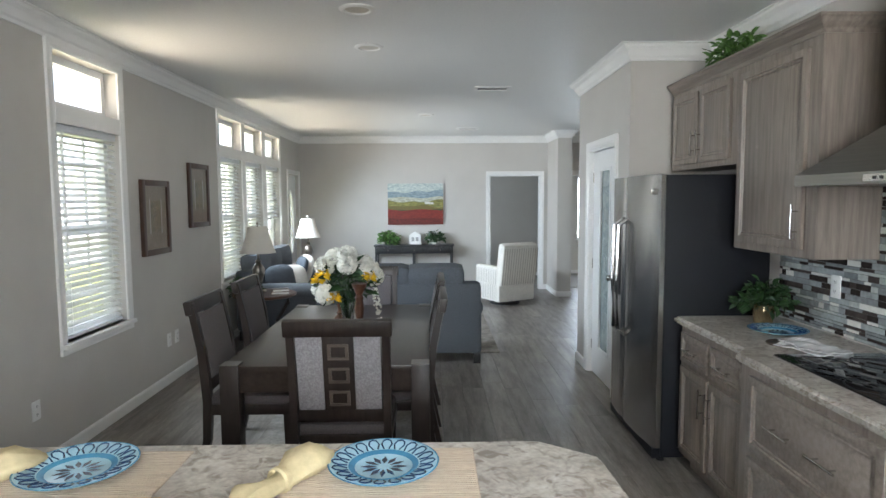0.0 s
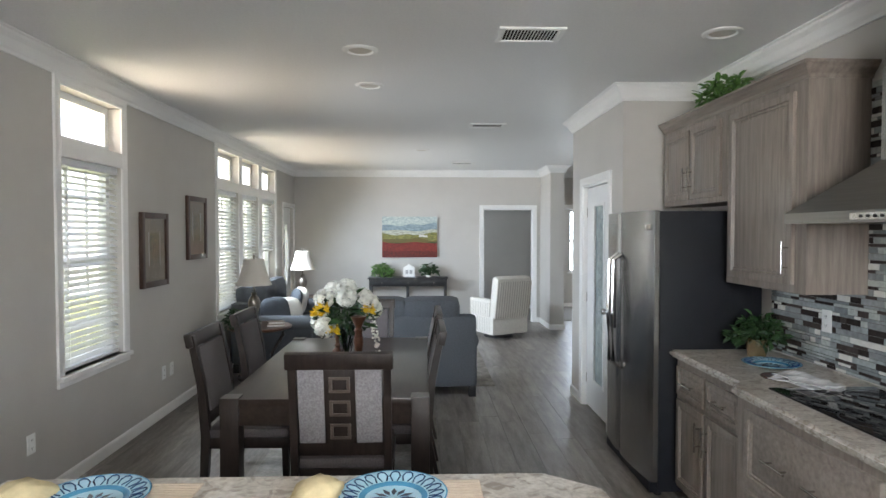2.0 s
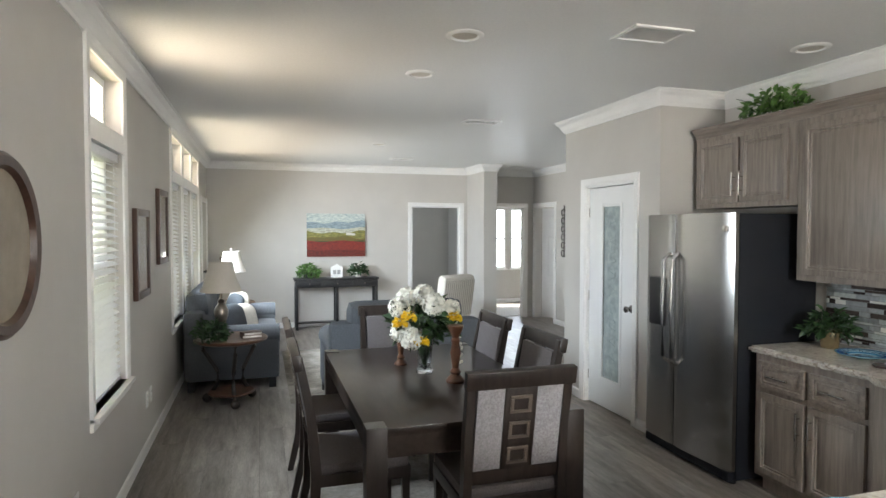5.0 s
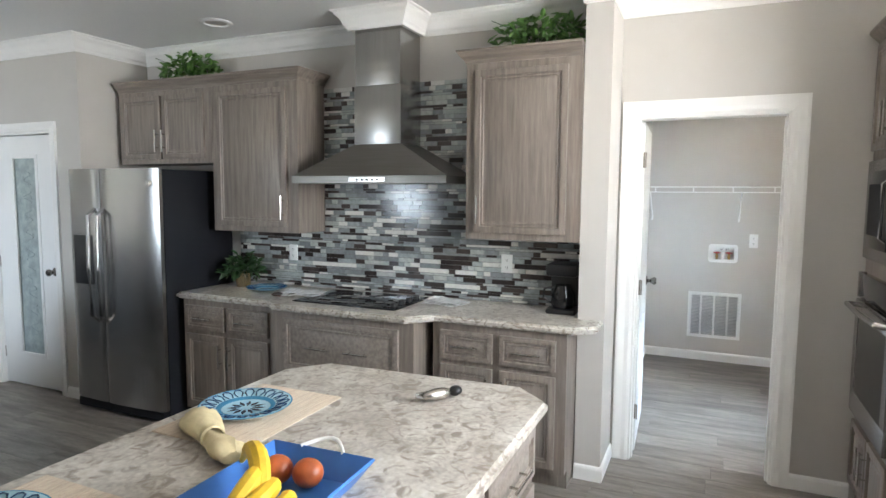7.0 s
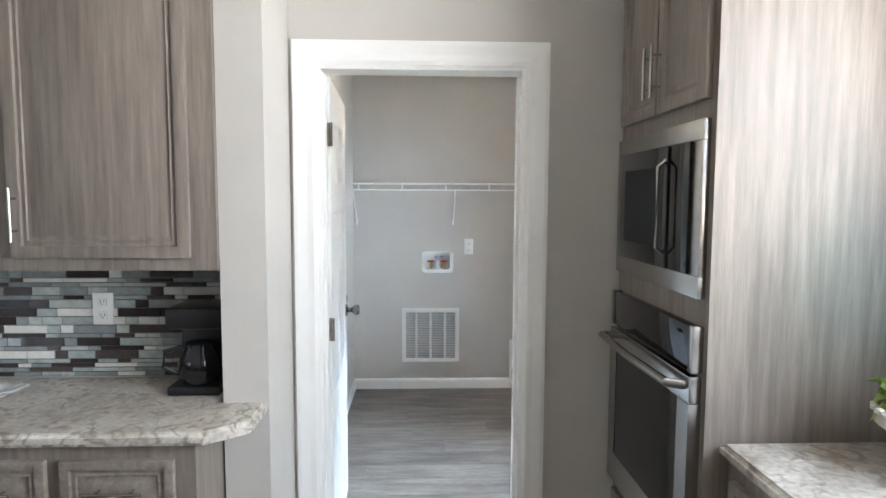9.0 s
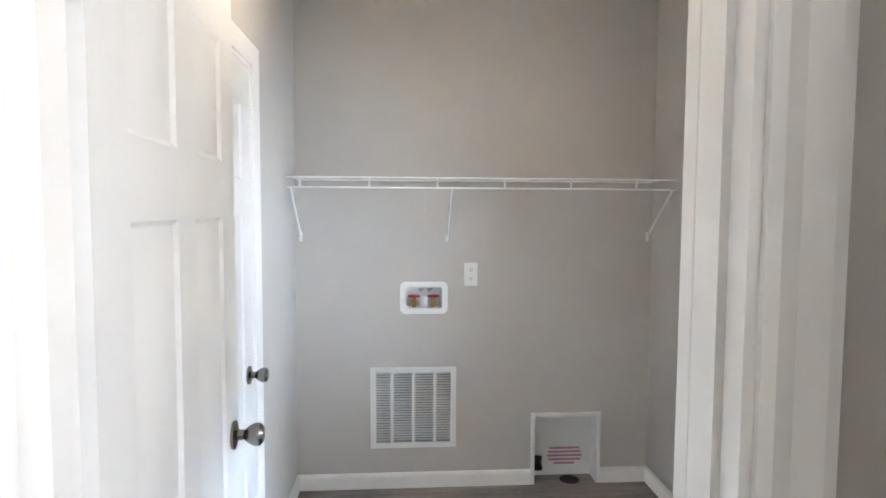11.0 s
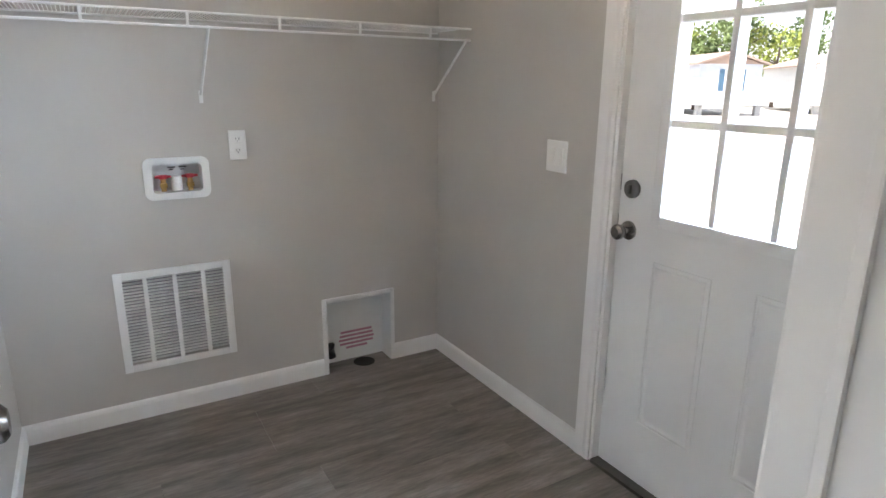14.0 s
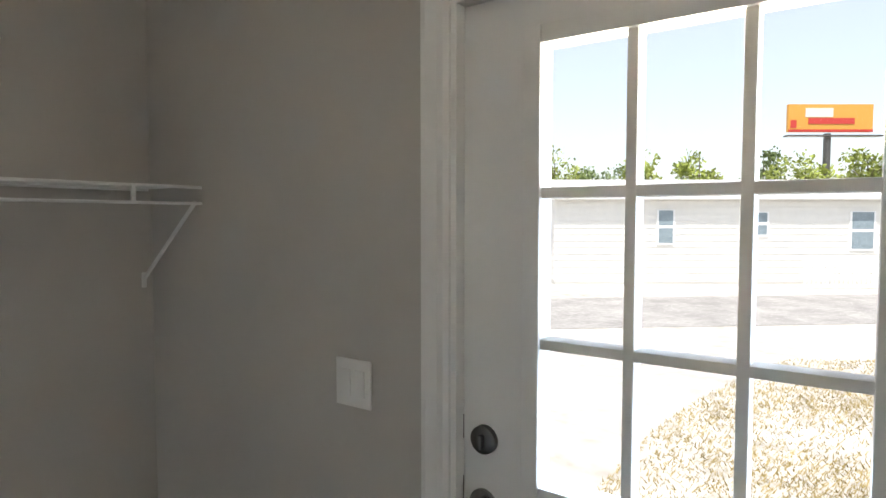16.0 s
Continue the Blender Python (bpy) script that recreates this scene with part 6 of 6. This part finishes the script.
for k in range(1, 4):
    x = GW * k / 4
    part("bar", box(x - 0.009, x + 0.009, -0.008, 0.0, 0.032, GH - 0.032, 0.002), PLASTIC, g)
lv = None
for k in range(27):
    z = 0.040 + k * (GH - 0.08) / 26
    mm = pose(0, 0.012, z, 22)
    if lv is None:
        lv = part("louver", bx(bmesh.new(), 0.03, GW - 0.03, -0.006, 0.006, -0.0006, 0.0006), PLASTIC, g, smooth=None, m=mm)
    else:
        o = new("louver", lv.data)
        o.parent = g
        o.matrix_basis = mm
part("filter", box(0.028, GW - 0.028, 0.04, 0.045, 0.028, GH - 0.028), FILT, g)

g = thing("washer_outlet_box", "white recessed washer box with red-handled brass valves", "plumbing box", pose(XL, 0.293, 0.953, 0, 0, -90))
BW, BH = 0.254, 0.172
bm = bmesh.new()
n = 40


def rrect(w, h, r, k):
    out = []
    for cx, cz, a0 in ((w - r, h - r, 0), (r, h - r, 90), (r, r, 180), (w - r, r, 270)):
        for i in range(k):
            a = radians(a0 + 90 * i / (k - 1))
            out.append((cx + r * math.cos(a), cz + r * math.sin(a)))
    return out


oo, ii = rrect(BW, BH, 0.03, 8), [(0.03 + x, 0.028 + z) for x, z in rrect(BW - 0.06, BH - 0.056, 0.018, 8)]
rows = [[bm.verts.new((x, y, z)) for x, z in q] for q, y in ((oo, 0.0), (oo, -0.008), (ii, -0.009), (ii, 0.07))]
for a, b in zip(rows, rows[1:]):
    for i in range(len(a)):
        bm.faces.new((a[i], a[(i + 1) % len(a)], b[(i + 1) % len(a)], b[i]))
bm.faces.new(rows[-1])
part("housing", bm, PLASTIC, g)
for x in (0.075, 0.179):
    v = part("valve", bx(tube((x, 0.03, 0.03), (x, 0.03, 0.085), 0.011), x - 0.014, x + 0.014, 0.015, 0.045, 0.045, 0.065, 0.003), BRASS, g, "brass hose valve")
    part("valve_handle", bx(tube((x, 0.03, 0.083), (x, 0.03, 0.098), 0.018, seg=8), x - 0.032, x + 0.032, 0.022, 0.036, 0.085, 0.096, 0.004), REDV, v, "red handle")
part("drain_pipe", tube((0.127, 0.04, 0.03), (0.127, 0.04, 0.09), 0.022), PLASTIC, g)
bm = bmesh.new()
for x, z, q in ((0.10, 0.122, 0.03), (0.145, 0.122, 0.03), (0.105, 0.112, 0.015), (0.15, 0.112, 0.015)):
    bx(bm, x, x + q, 0.066, 0.0695, z, z + 0.004)
part("printed_marks", bm, BLACK, g)

g = thing("dryer_vent_box", "white recessed dryer vent box with printed warning", "vent box", pose(XL, -0.423, 0, 0, 0, -90))
VW, VH = 0.39, 0.40
bm = bmesh.new()
for q in ((0, 0.022, 0, VH), (VW - 0.022, VW, 0, VH), (0.022, VW - 0.022, VH - 0.022, VH)):
    bx(bm, q[0], q[1], -0.014, 0.0, q[2], q[3], 0.003)
part("frame", bm, TRIM, g)
bm = bmesh.new()
bx(bm, 0.017, VW - 0.017, 0.105, 0.11, 0, VH - 0.015)
bx(bm, 0.017, 0.021, 0, 0.105, 0, VH - 0.015)
bx(bm, VW - 0.021, VW - 0.017, 0, 0.105, 0, VH - 0.015)
bx(bm, 0.021, VW - 0.021, 0, 0.105, VH - 0.019, VH - 0.015)
part("recess", bm, PLASTIC, g)
bm = bmesh.new()
for k in range(5):
    wv = 0.20 - 0.012 * abs(k - 2) if k < 4 else 0.12
    bx(bm, 0.20 - wv / 2 + 0.02, 0.20 + wv / 2 + 0.02, 0.1035, 0.105, 0.15 - k * 0.022, 0.162 - k * 0.022)
part("warning_print", bm, PINK, g, "pink warning text lines")
part("duct_elbow", sweep([(0.022, 0.06, 0.10), (0.05, 0.06, 0.11), (0.05, 0.06, 0.06)], 0.035, 12), BLACK, g)
# the hole's inner shade is a black disc laid on the floor
solo("floor_duct_hole", lathe([(0, 0.0005), (0.05, 0.0005), (0.056, 0.002), (0.05, 0.0035), (0.046, 0.001), (0, 0.001)], 28), HOLE_SHADE, "round duct hole in the floor, drawn as a dark disc", "vent hole", pose(XL + 0.035, -0.655, 0.0))

g = thing("wire_shelf", "white coated wire shelf on angled brackets", "shelf")
x0, zt = 4.25, 1.66
ya, yb = YS + 0.012, YL - 0.012
part("front_rail", tube((x0, ya, zt), (x0, yb, zt), 0.0045, seg=8), PLASTIC, g)
part("lower_rail", tube((x0, ya, zt - 0.048), (x0, yb, zt - 0.048), 0.0045, seg=8), PLASTIC, g)
part("back_rail", tube((XL - 0.008, ya, zt), (XL - 0.008, yb, zt), 0.004, seg=8), PLASTIC, g)
wi = None
y = ya + 0.012
while y < yb:
    if wi is None:
        wi = part("wire", tube((x0, 0, zt + 0.003), (XL - 0.008, 0, zt + 0.003), 0.0014, seg=5), PLASTIC, g, m=pose(0, y, 0))
    else:
        o = new("wire", wi.data)
        o.parent = g
        o.matrix_basis = pose(0, y, 0)
    y += 0.0127
for k in range(6):
    yy = -0.86 + k * 0.325
    part("lip_clip", box(x0 - 0.005, x0 + 0.003, yy - 0.005, yy + 0.005, zt - 0.05, zt + 0.003), PLASTIC, g)
for yy in (YS + 0.03, 0.045, YL - 0.03):
    br = part("bracket", bx(sweep([(x0 + 0.006, yy, zt - 0.045), (XL - 0.012, yy, 1.375)], 0.006, 8), XL - 0.006, XL - 0.0005, yy - 0.008, yy + 0.008, 1.34, 1.39, 0.002), PLASTIC, g)

# ---- outdoors ----
ZG = -0.62
bm = bmesh.new()
bx(bm, -900, 900, -900, 900, ZG - 0.4, ZG)
tagged(new("ground", mesh_of("ground", bm, GROUND)), kind="structure")


F = Vector((0.571, -0.821, 0))
R = Vector((-0.821, -0.571, 0))
E0 = Vector((2.608, 0.034, 0))


def out(u, d):
    """A place at distance d ahead of the last look out, u to its side in tangents."""
    return E0 + (F + R * u) * d


yaw_out = math.degrees(math.atan2(R.y, R.x))
p = out(0.0, 13.8)
bm = bmesh.new()
bx(bm, -60, 60, -2.2, 2.2, ZG, ZG + 0.012, m=pose(p.x, p.y, 0, 0, 0, yaw_out + 5))
tagged(new("road", mesh_of("road", bm, ROADM)), kind="structure")
bm = bmesh.new()
rr = random.Random(9)
for _ in range(60000):
    u, d = rr.uniform(0.12, 1.25), rr.uniform(3.2, 9.2)
    if rr.random() > 0.55 + 0.6 * noise.noise((u * 4, d * 0.8, 0)) or u < 0.15 + (d - 3.2) * 0.07:
        continue
    q = out(u, d)
    a = rr.random() * 6.28
    h, s = rr.uniform(0.02, 0.06), rr.uniform(0.004, 0.009)
    dx, dy = s * math.cos(a), s * math.sin(a)
    lean = rr.uniform(-0.05, 0.05)
    bm.faces.new([bm.verts.new(c) for c in ((q.x - dx, q.y - dy, ZG), (q.x + dx, q.y + dy, ZG), (q.x + lean, q.y + lean, ZG + h))])
tagged(new("grass", mesh_of("grass", bm, GRASS)), "patchy dry golden grass on gravel", "grass", kind="stuff")


def mobile_home(label, m, w, d, h, wins, wall_m, roof_m, gable=False, shutters=False, skirt=0.5):
    """Its long front lies along x at y = 0 and faces -y."""
    g = thing("mobile_home", label, "house", m)
    part("wall", box(0, w, 0, d, ZG + skirt, ZG + h), wall_m, g)
    if skirt < 0.2:
        part("skirting", box(0.03, w - 0.03, 0.03, d - 0.03, ZG, ZG + skirt), wall_m, g)
    else:
        for k in range(int(w / 2.2) + 1):
            part("pier", box(0.3 + k * 2.2, 0.7 + k * 2.2, 0.4, 0.8, ZG, ZG + skirt), GREYP, g)
    bm = bmesh.new()
    z = ZG + skirt + 0.08
    while z < ZG + h - 0.1:
        bx(bm, -0.015, w + 0.015, -0.018, d + 0.015, z, z + 0.02)
        z += 0.21
    part("siding_lap", bm, wall_m, g)
    bm = bmesh.new()
    e = 0.35
    zr = ZG + h
    if gable:
        pts = [(-e, zr - 0.05), (w / 2, zr + w * 0.16), (w + e, zr - 0.05), (w + e, zr + 0.07), (w / 2, zr + w * 0.16 + 0.13), (-e, zr + 0.07)]
        a = [bm.verts.new((x, -e, zz)) for x, zz in pts]
        b = [bm.verts.new((x, d + e, zz)) for x, zz in pts]
        tri = [bm.verts.new((x, -0.001, zz)) for x, zz in ((0, zr), (w, zr), (w / 2, zr + w * 0.155))]
        bm.faces.new(tri)
    else:
        pts = [(-e, zr - 0.05), (d / 2, zr + d * 0.11), (d + e, zr - 0.05), (d + e, zr + 0.07), (d / 2, zr + d * 0.11 + 0.12), (-e, zr + 0.07)]
        a = [bm.verts.new((-e, y, zz)) for y, zz in pts]
        b = [bm.verts.new((w + e, y, zz)) for y, zz in pts]
        for xx in (0.0, w):
            bm.faces.new([bm.verts.new((xx, y, zz)) for y, zz in ((0, zr), (d, zr), (d / 2, zr + d * 0.105))])
    for i in range(6):
        bm.faces.new((a[i], a[(i + 1) % 6], b[(i + 1) % 6], b[i]))
    bm.faces.new(a)
    bm.faces.new(b[::-1])
    part("roof", bm, roof_m, g, smooth=None)
    for x, z, ww, hh in wins:
        wn = part("window", box(x, x + ww, -0.05, 0.02, ZG + z, ZG + z + hh), VINYL, g)
        for i in (0, 1):
            part("pane", box(x + 0.06, x + ww - 0.06, -0.056, -0.045, ZG + z + 0.06 + i * hh / 2, ZG + z + hh / 2 - 0.03 + i * hh / 2), WINDK, wn)
        if shutters:
            for xx in (x - 0.42, x + ww + 0.06):
                part("shutter", box(xx, xx + 0.36, -0.04, 0.0, ZG + z, ZG + z + hh), SHUT, g)
    return g


c = out(0.184, 19.6)
mobile_home("long white mobile home with pale metal roof", pose(c.x, c.y, 0, 0, 0, yaw_out), 14.5, 6.0, 2.82, [(3.3, 1.31, 0.58, 1.14), (6.5, 1.58, 0.42, 0.8), (9.55, 1.12, 0.82, 1.28)], SIDING, ROOFM, skirt=0.1)
D2 = Vector((3.609 - 2.045, -0.802 - 0.372, 0)).normalized()
R2 = Vector((D2.y, -D2.x, 0))
y2 = math.degrees(math.atan2(R2.y, R2.x))


def out2(u, d):
    return Vector((2.045, 0.372, 0)) + (D2 + R2 * u) * d


c = out2(0.285, 46)
mobile_home("grey mobile home with blue shutters on piers", pose(c.x, c.y, 0, 0, 0, y2 + 10), 4.6, 16, 3.6, [(1.9, 1.75, 1.05, 1.5)], SIDEG, ROOFB, True, True, 0.75)
c = out2(0.455, 50)
mobile_home("white mobile home with low gable roof", pose(c.x, c.y, 0, 0, 0, y2 - 6), 6.2, 14, 3.7, [], SIDING, ROOFB, True, False, 0.7)


def tree(at, h, cr, seed, leaf):
    rr = random.Random(seed)
    g = thing("tree", "leafy roadside tree with uneven crown behind the homes", "tree", pose(at.x, at.y, ZG), "trees behind the homes")
    bm = sweep([(0, 0, 0), (0.1, 0.05, h * 0.3), (-0.05, 0.1, h * 0.6), (0, 0, h * 0.9)], [0.22, 0.17, 0.11, 0.03], 7)
    for k in range(6):
        a = rr.random() * 6.28
        z = h * rr.uniform(0.35, 0.7)
        sweep([(0, 0, z), (cr * 0.4 * math.cos(a), cr * 0.4 * math.sin(a), z + h * 0.1), (cr * 0.75 * math.cos(a), cr * 0.75 * math.sin(a), z + h * 0.16)], [0.08, 0.05, 0.02], 5, bm=bm)
    part("trunk", bm, BARK, g)
    bm = bmesh.new()
    for k in range(11):
        a = rr.random() * 6.28
        rad = cr * rr.uniform(0.1, 0.8)
        c = Vector((rad * math.cos(a), rad * math.sin(a), h * rr.uniform(0.45, 0.92)))
        s = cr * rr.uniform(0.28, 0.5)
        for _ in range(90):
            v = Vector((rr.gauss(0, 1), rr.gauss(0, 1), rr.gauss(0, 0.8))).normalized() * s * rr.random() ** 0.35
            q = Euler((rr.uniform(-1.2, 1.2), rr.uniform(-1.2, 1.2), rr.uniform(0, 6))).to_matrix()
            ls = rr.uniform(0.25, 0.5)
            bm.faces.new([bm.verts.new(c + v + q @ Vector(o)) for o in ((0, 0, 0), (ls, ls * 0.4, 0), (ls * 1.3, 0, 0.05), (ls, -ls * 0.4, 0))])
    part("crown", bm, leaf, g, smooth=None)


rr = random.Random(77)
for k in range(20):
    u = -0.55 + k * 0.088 + rr.uniform(-0.03, 0.03)
    d = rr.uniform(58, 78)
    tree(out(u, d), rr.uniform(7.4, 10.0) * d / 66, rr.uniform(2.6, 3.8), k, TREEY if k % 3 else TREEL)
for k in range(6):
    u = 0.27 + k * 0.085 + rr.uniform(-0.02, 0.02)
    d = rr.uniform(66, 80)
    tree(out2(u, d), rr.uniform(8.5, 11), rr.uniform(3.2, 4.5), 40 + k, TREEY if k in (0, 3, 4) else TREEL)
c = out(0.635, 62)
g = thing("billboard", "orange roadside billboard on a steel pole", "billboard", pose(c.x, c.y, ZG, 0, 0, yaw_out))
part("pole", tube((0, 0.5, 0), (0, 0.5, 10.8), 0.35), DARKN, g)
part("panel", box(-4.3, 4.3, 0, 0.4, 10.9, 13.7), BILL, g)
part("catwalk", box(-4.8, 4.8, -0.9, 0.0, 10.35, 10.5), DARKN, g)
bm = bmesh.new()
bx(bm, -2.3, 2.4, -0.06, -0.01, 11.7, 12.3)
bx(bm, -4.1, -3.5, -0.06, -0.01, 11.3, 12.1)
bx(bm, -4.3, 4.3, -0.05, -0.01, 10.9, 11.15)
part("lettering_bar", bm, BILLR, g)
part("picture_patch", box(-2.6, 0.2, -0.055, -0.01, 12.4, 13.3), CREAM, g)
rail = thing("railing", "white picket porch railing beside the mobile home", "fence", pose(*out(0.60, 18.6).xy, ZG, 0, 0, yaw_out))
for k in range(22):
    part("picket", box(k * 0.14, k * 0.14 + 0.035, 0, 0.035, 0.05, 0.85), VINYL, rail)
part("rail", box(-0.05, 3.1, -0.01, 0.045, 0.83, 0.88), VINYL, rail)
part("rail", box(-0.05, 3.1, -0.01, 0.045, 0.03, 0.07), VINYL, rail)
# green beyond the west windows
tagged(new("lawn", mesh_of("lawn", box(-26, -3.2, -4, 22, ZG, ZG + 0.01), LAWN)), kind="structure")

# ---- tiles and planks ----
TILE_P, TILE_J = mosaic_mat("mosaic_tile", False), mosaic_mat("mosaic_tile_joined", True)
GROUT = mat("grey_grout", (0.22, 0.21, 0.20), 0.9)
splash = struct("backsplash", bx(bx(bmesh.new(), XE - 0.003, XE - 0.0005, 0.932, 3.56, 0.908, 1.325), XE - 0.003, XE - 0.0005, 1.595, 2.785, 1.325, 2.30), GROUT)
LENS = (0.045, 0.07, 0.096, 0.15)
tile_mesh = {}
rr = random.Random(13)
joined = bmesh.new()
count = 0
z = 0.912
row = 0
while z < 2.29:
    h = 0.0145 if rr.random() < 0.45 else 0.029
    y, yend = (0.934, 3.56) if z + h < 1.325 else (1.597, 2.783)
    y += -rr.random() * 0.05
    first = y
    lo = 0.934 if z + h < 1.325 else 1.597
    while y < yend:
        ln = rr.choice(LENS)
        a, b = max(y, lo), min(y + ln, yend)
        whole = a == y and b == y + ln
        if b - a > 0.012:
            dep = 0.0085 + rr.choice((0, 0.0015, -0.001))
            if whole and count < 300 and 1.0 < z + 0.0 < 1.30 and 0.95 < y < 2.3:
                key = (ln, h)
                if key not in tile_mesh:
                    tb = bmesh.new()
                    bx(tb, -0.0095, 0, 0.0008, ln - 0.0008, 0.0008, h - 0.0008)
                    tile_mesh[key] = mesh_of("tile", tb, TILE_P)
                o = new("tile", tile_mesh[key])
                o.parent = splash
                o.location = (XE - 0.003 + rr.choice((0, 0.001, -0.001)), y, z)
                count += 1
            else:
                x0, x1 = XE - 0.003 - dep, XE - 0.003
                vs = [joined.verts.new((x, yy, zz)) for x in (x0, x1) for yy in (a + 0.0008, b - 0.0008) for zz in (z + 0.0008, z + h - 0.0008)]
                for f in ((0, 1, 3, 2), (0, 4, 5, 1), (2, 3, 7, 6), (0, 2, 6, 4), (1, 5, 7, 3)):
                    joined.faces.new([vs[i] for i in f])
        y += ln
    z += h + 0.0012
    row += 1
o = part("tile_field", joined, TILE_J, splash, smooth=None)
tagged(o, kind="stuff")
sj = bmesh.new()
z = 0.912
while z < 1.09:
    h = 0.0145 if rr.random() < 0.45 else 0.029
    x = -1.68
    while x < 1.24:
        ln = rr.choice(LENS)
        b = min(x + ln, 1.24)
        bx(sj, x + 0.0008, b - 0.0008, YS + 0.001, YS + 0.0095, z, z + h - 0.0016)
        x += ln
    z += h + 0.0012
tagged(struct("backsplash_sink", sj, TILE_J), kind="structure")

PW, PLN = 0.178, 1.22
pm = mesh_of("plank", box(0.0008, PW - 0.0008, 0.0008, PLN - 0.0008, -0.004, 0.0), PLANK)
far_planks = bmesh.new()
rr = random.Random(3)
n_near = 0
nx = int((5.3 - (XW - 0.1)) / PW)
for i in range(nx):
    x = XW - 0.1 + i * PW
    y = YS - 0.12 - rr.random() * 0.0
    y -= rr.random() * PLN * 0.9
    while y < 12.95:
        y0, y1 = max(y, YS - 0.14), min(y + PLN, 12.98)
        if y1 - y0 > 0.02:
            whole = y0 == y and y1 == y + PLN
            if whole and n_near < 290 and y < 8.5 and x < 4.6:
                o = new("plank", pm)
                o.parent = floor
                o.location = (x, y, 0)
                n_near += 1
            else:
                o = None
                bx(far_planks, x + 0.0008, x + PW - 0.0008, y0 + 0.0008, y1 - 0.0008, -0.004, 0.0)
        y += PLN
o = part("plank_field", far_planks, PLANK, floor, smooth=None)
tagged(o, kind="stuff")
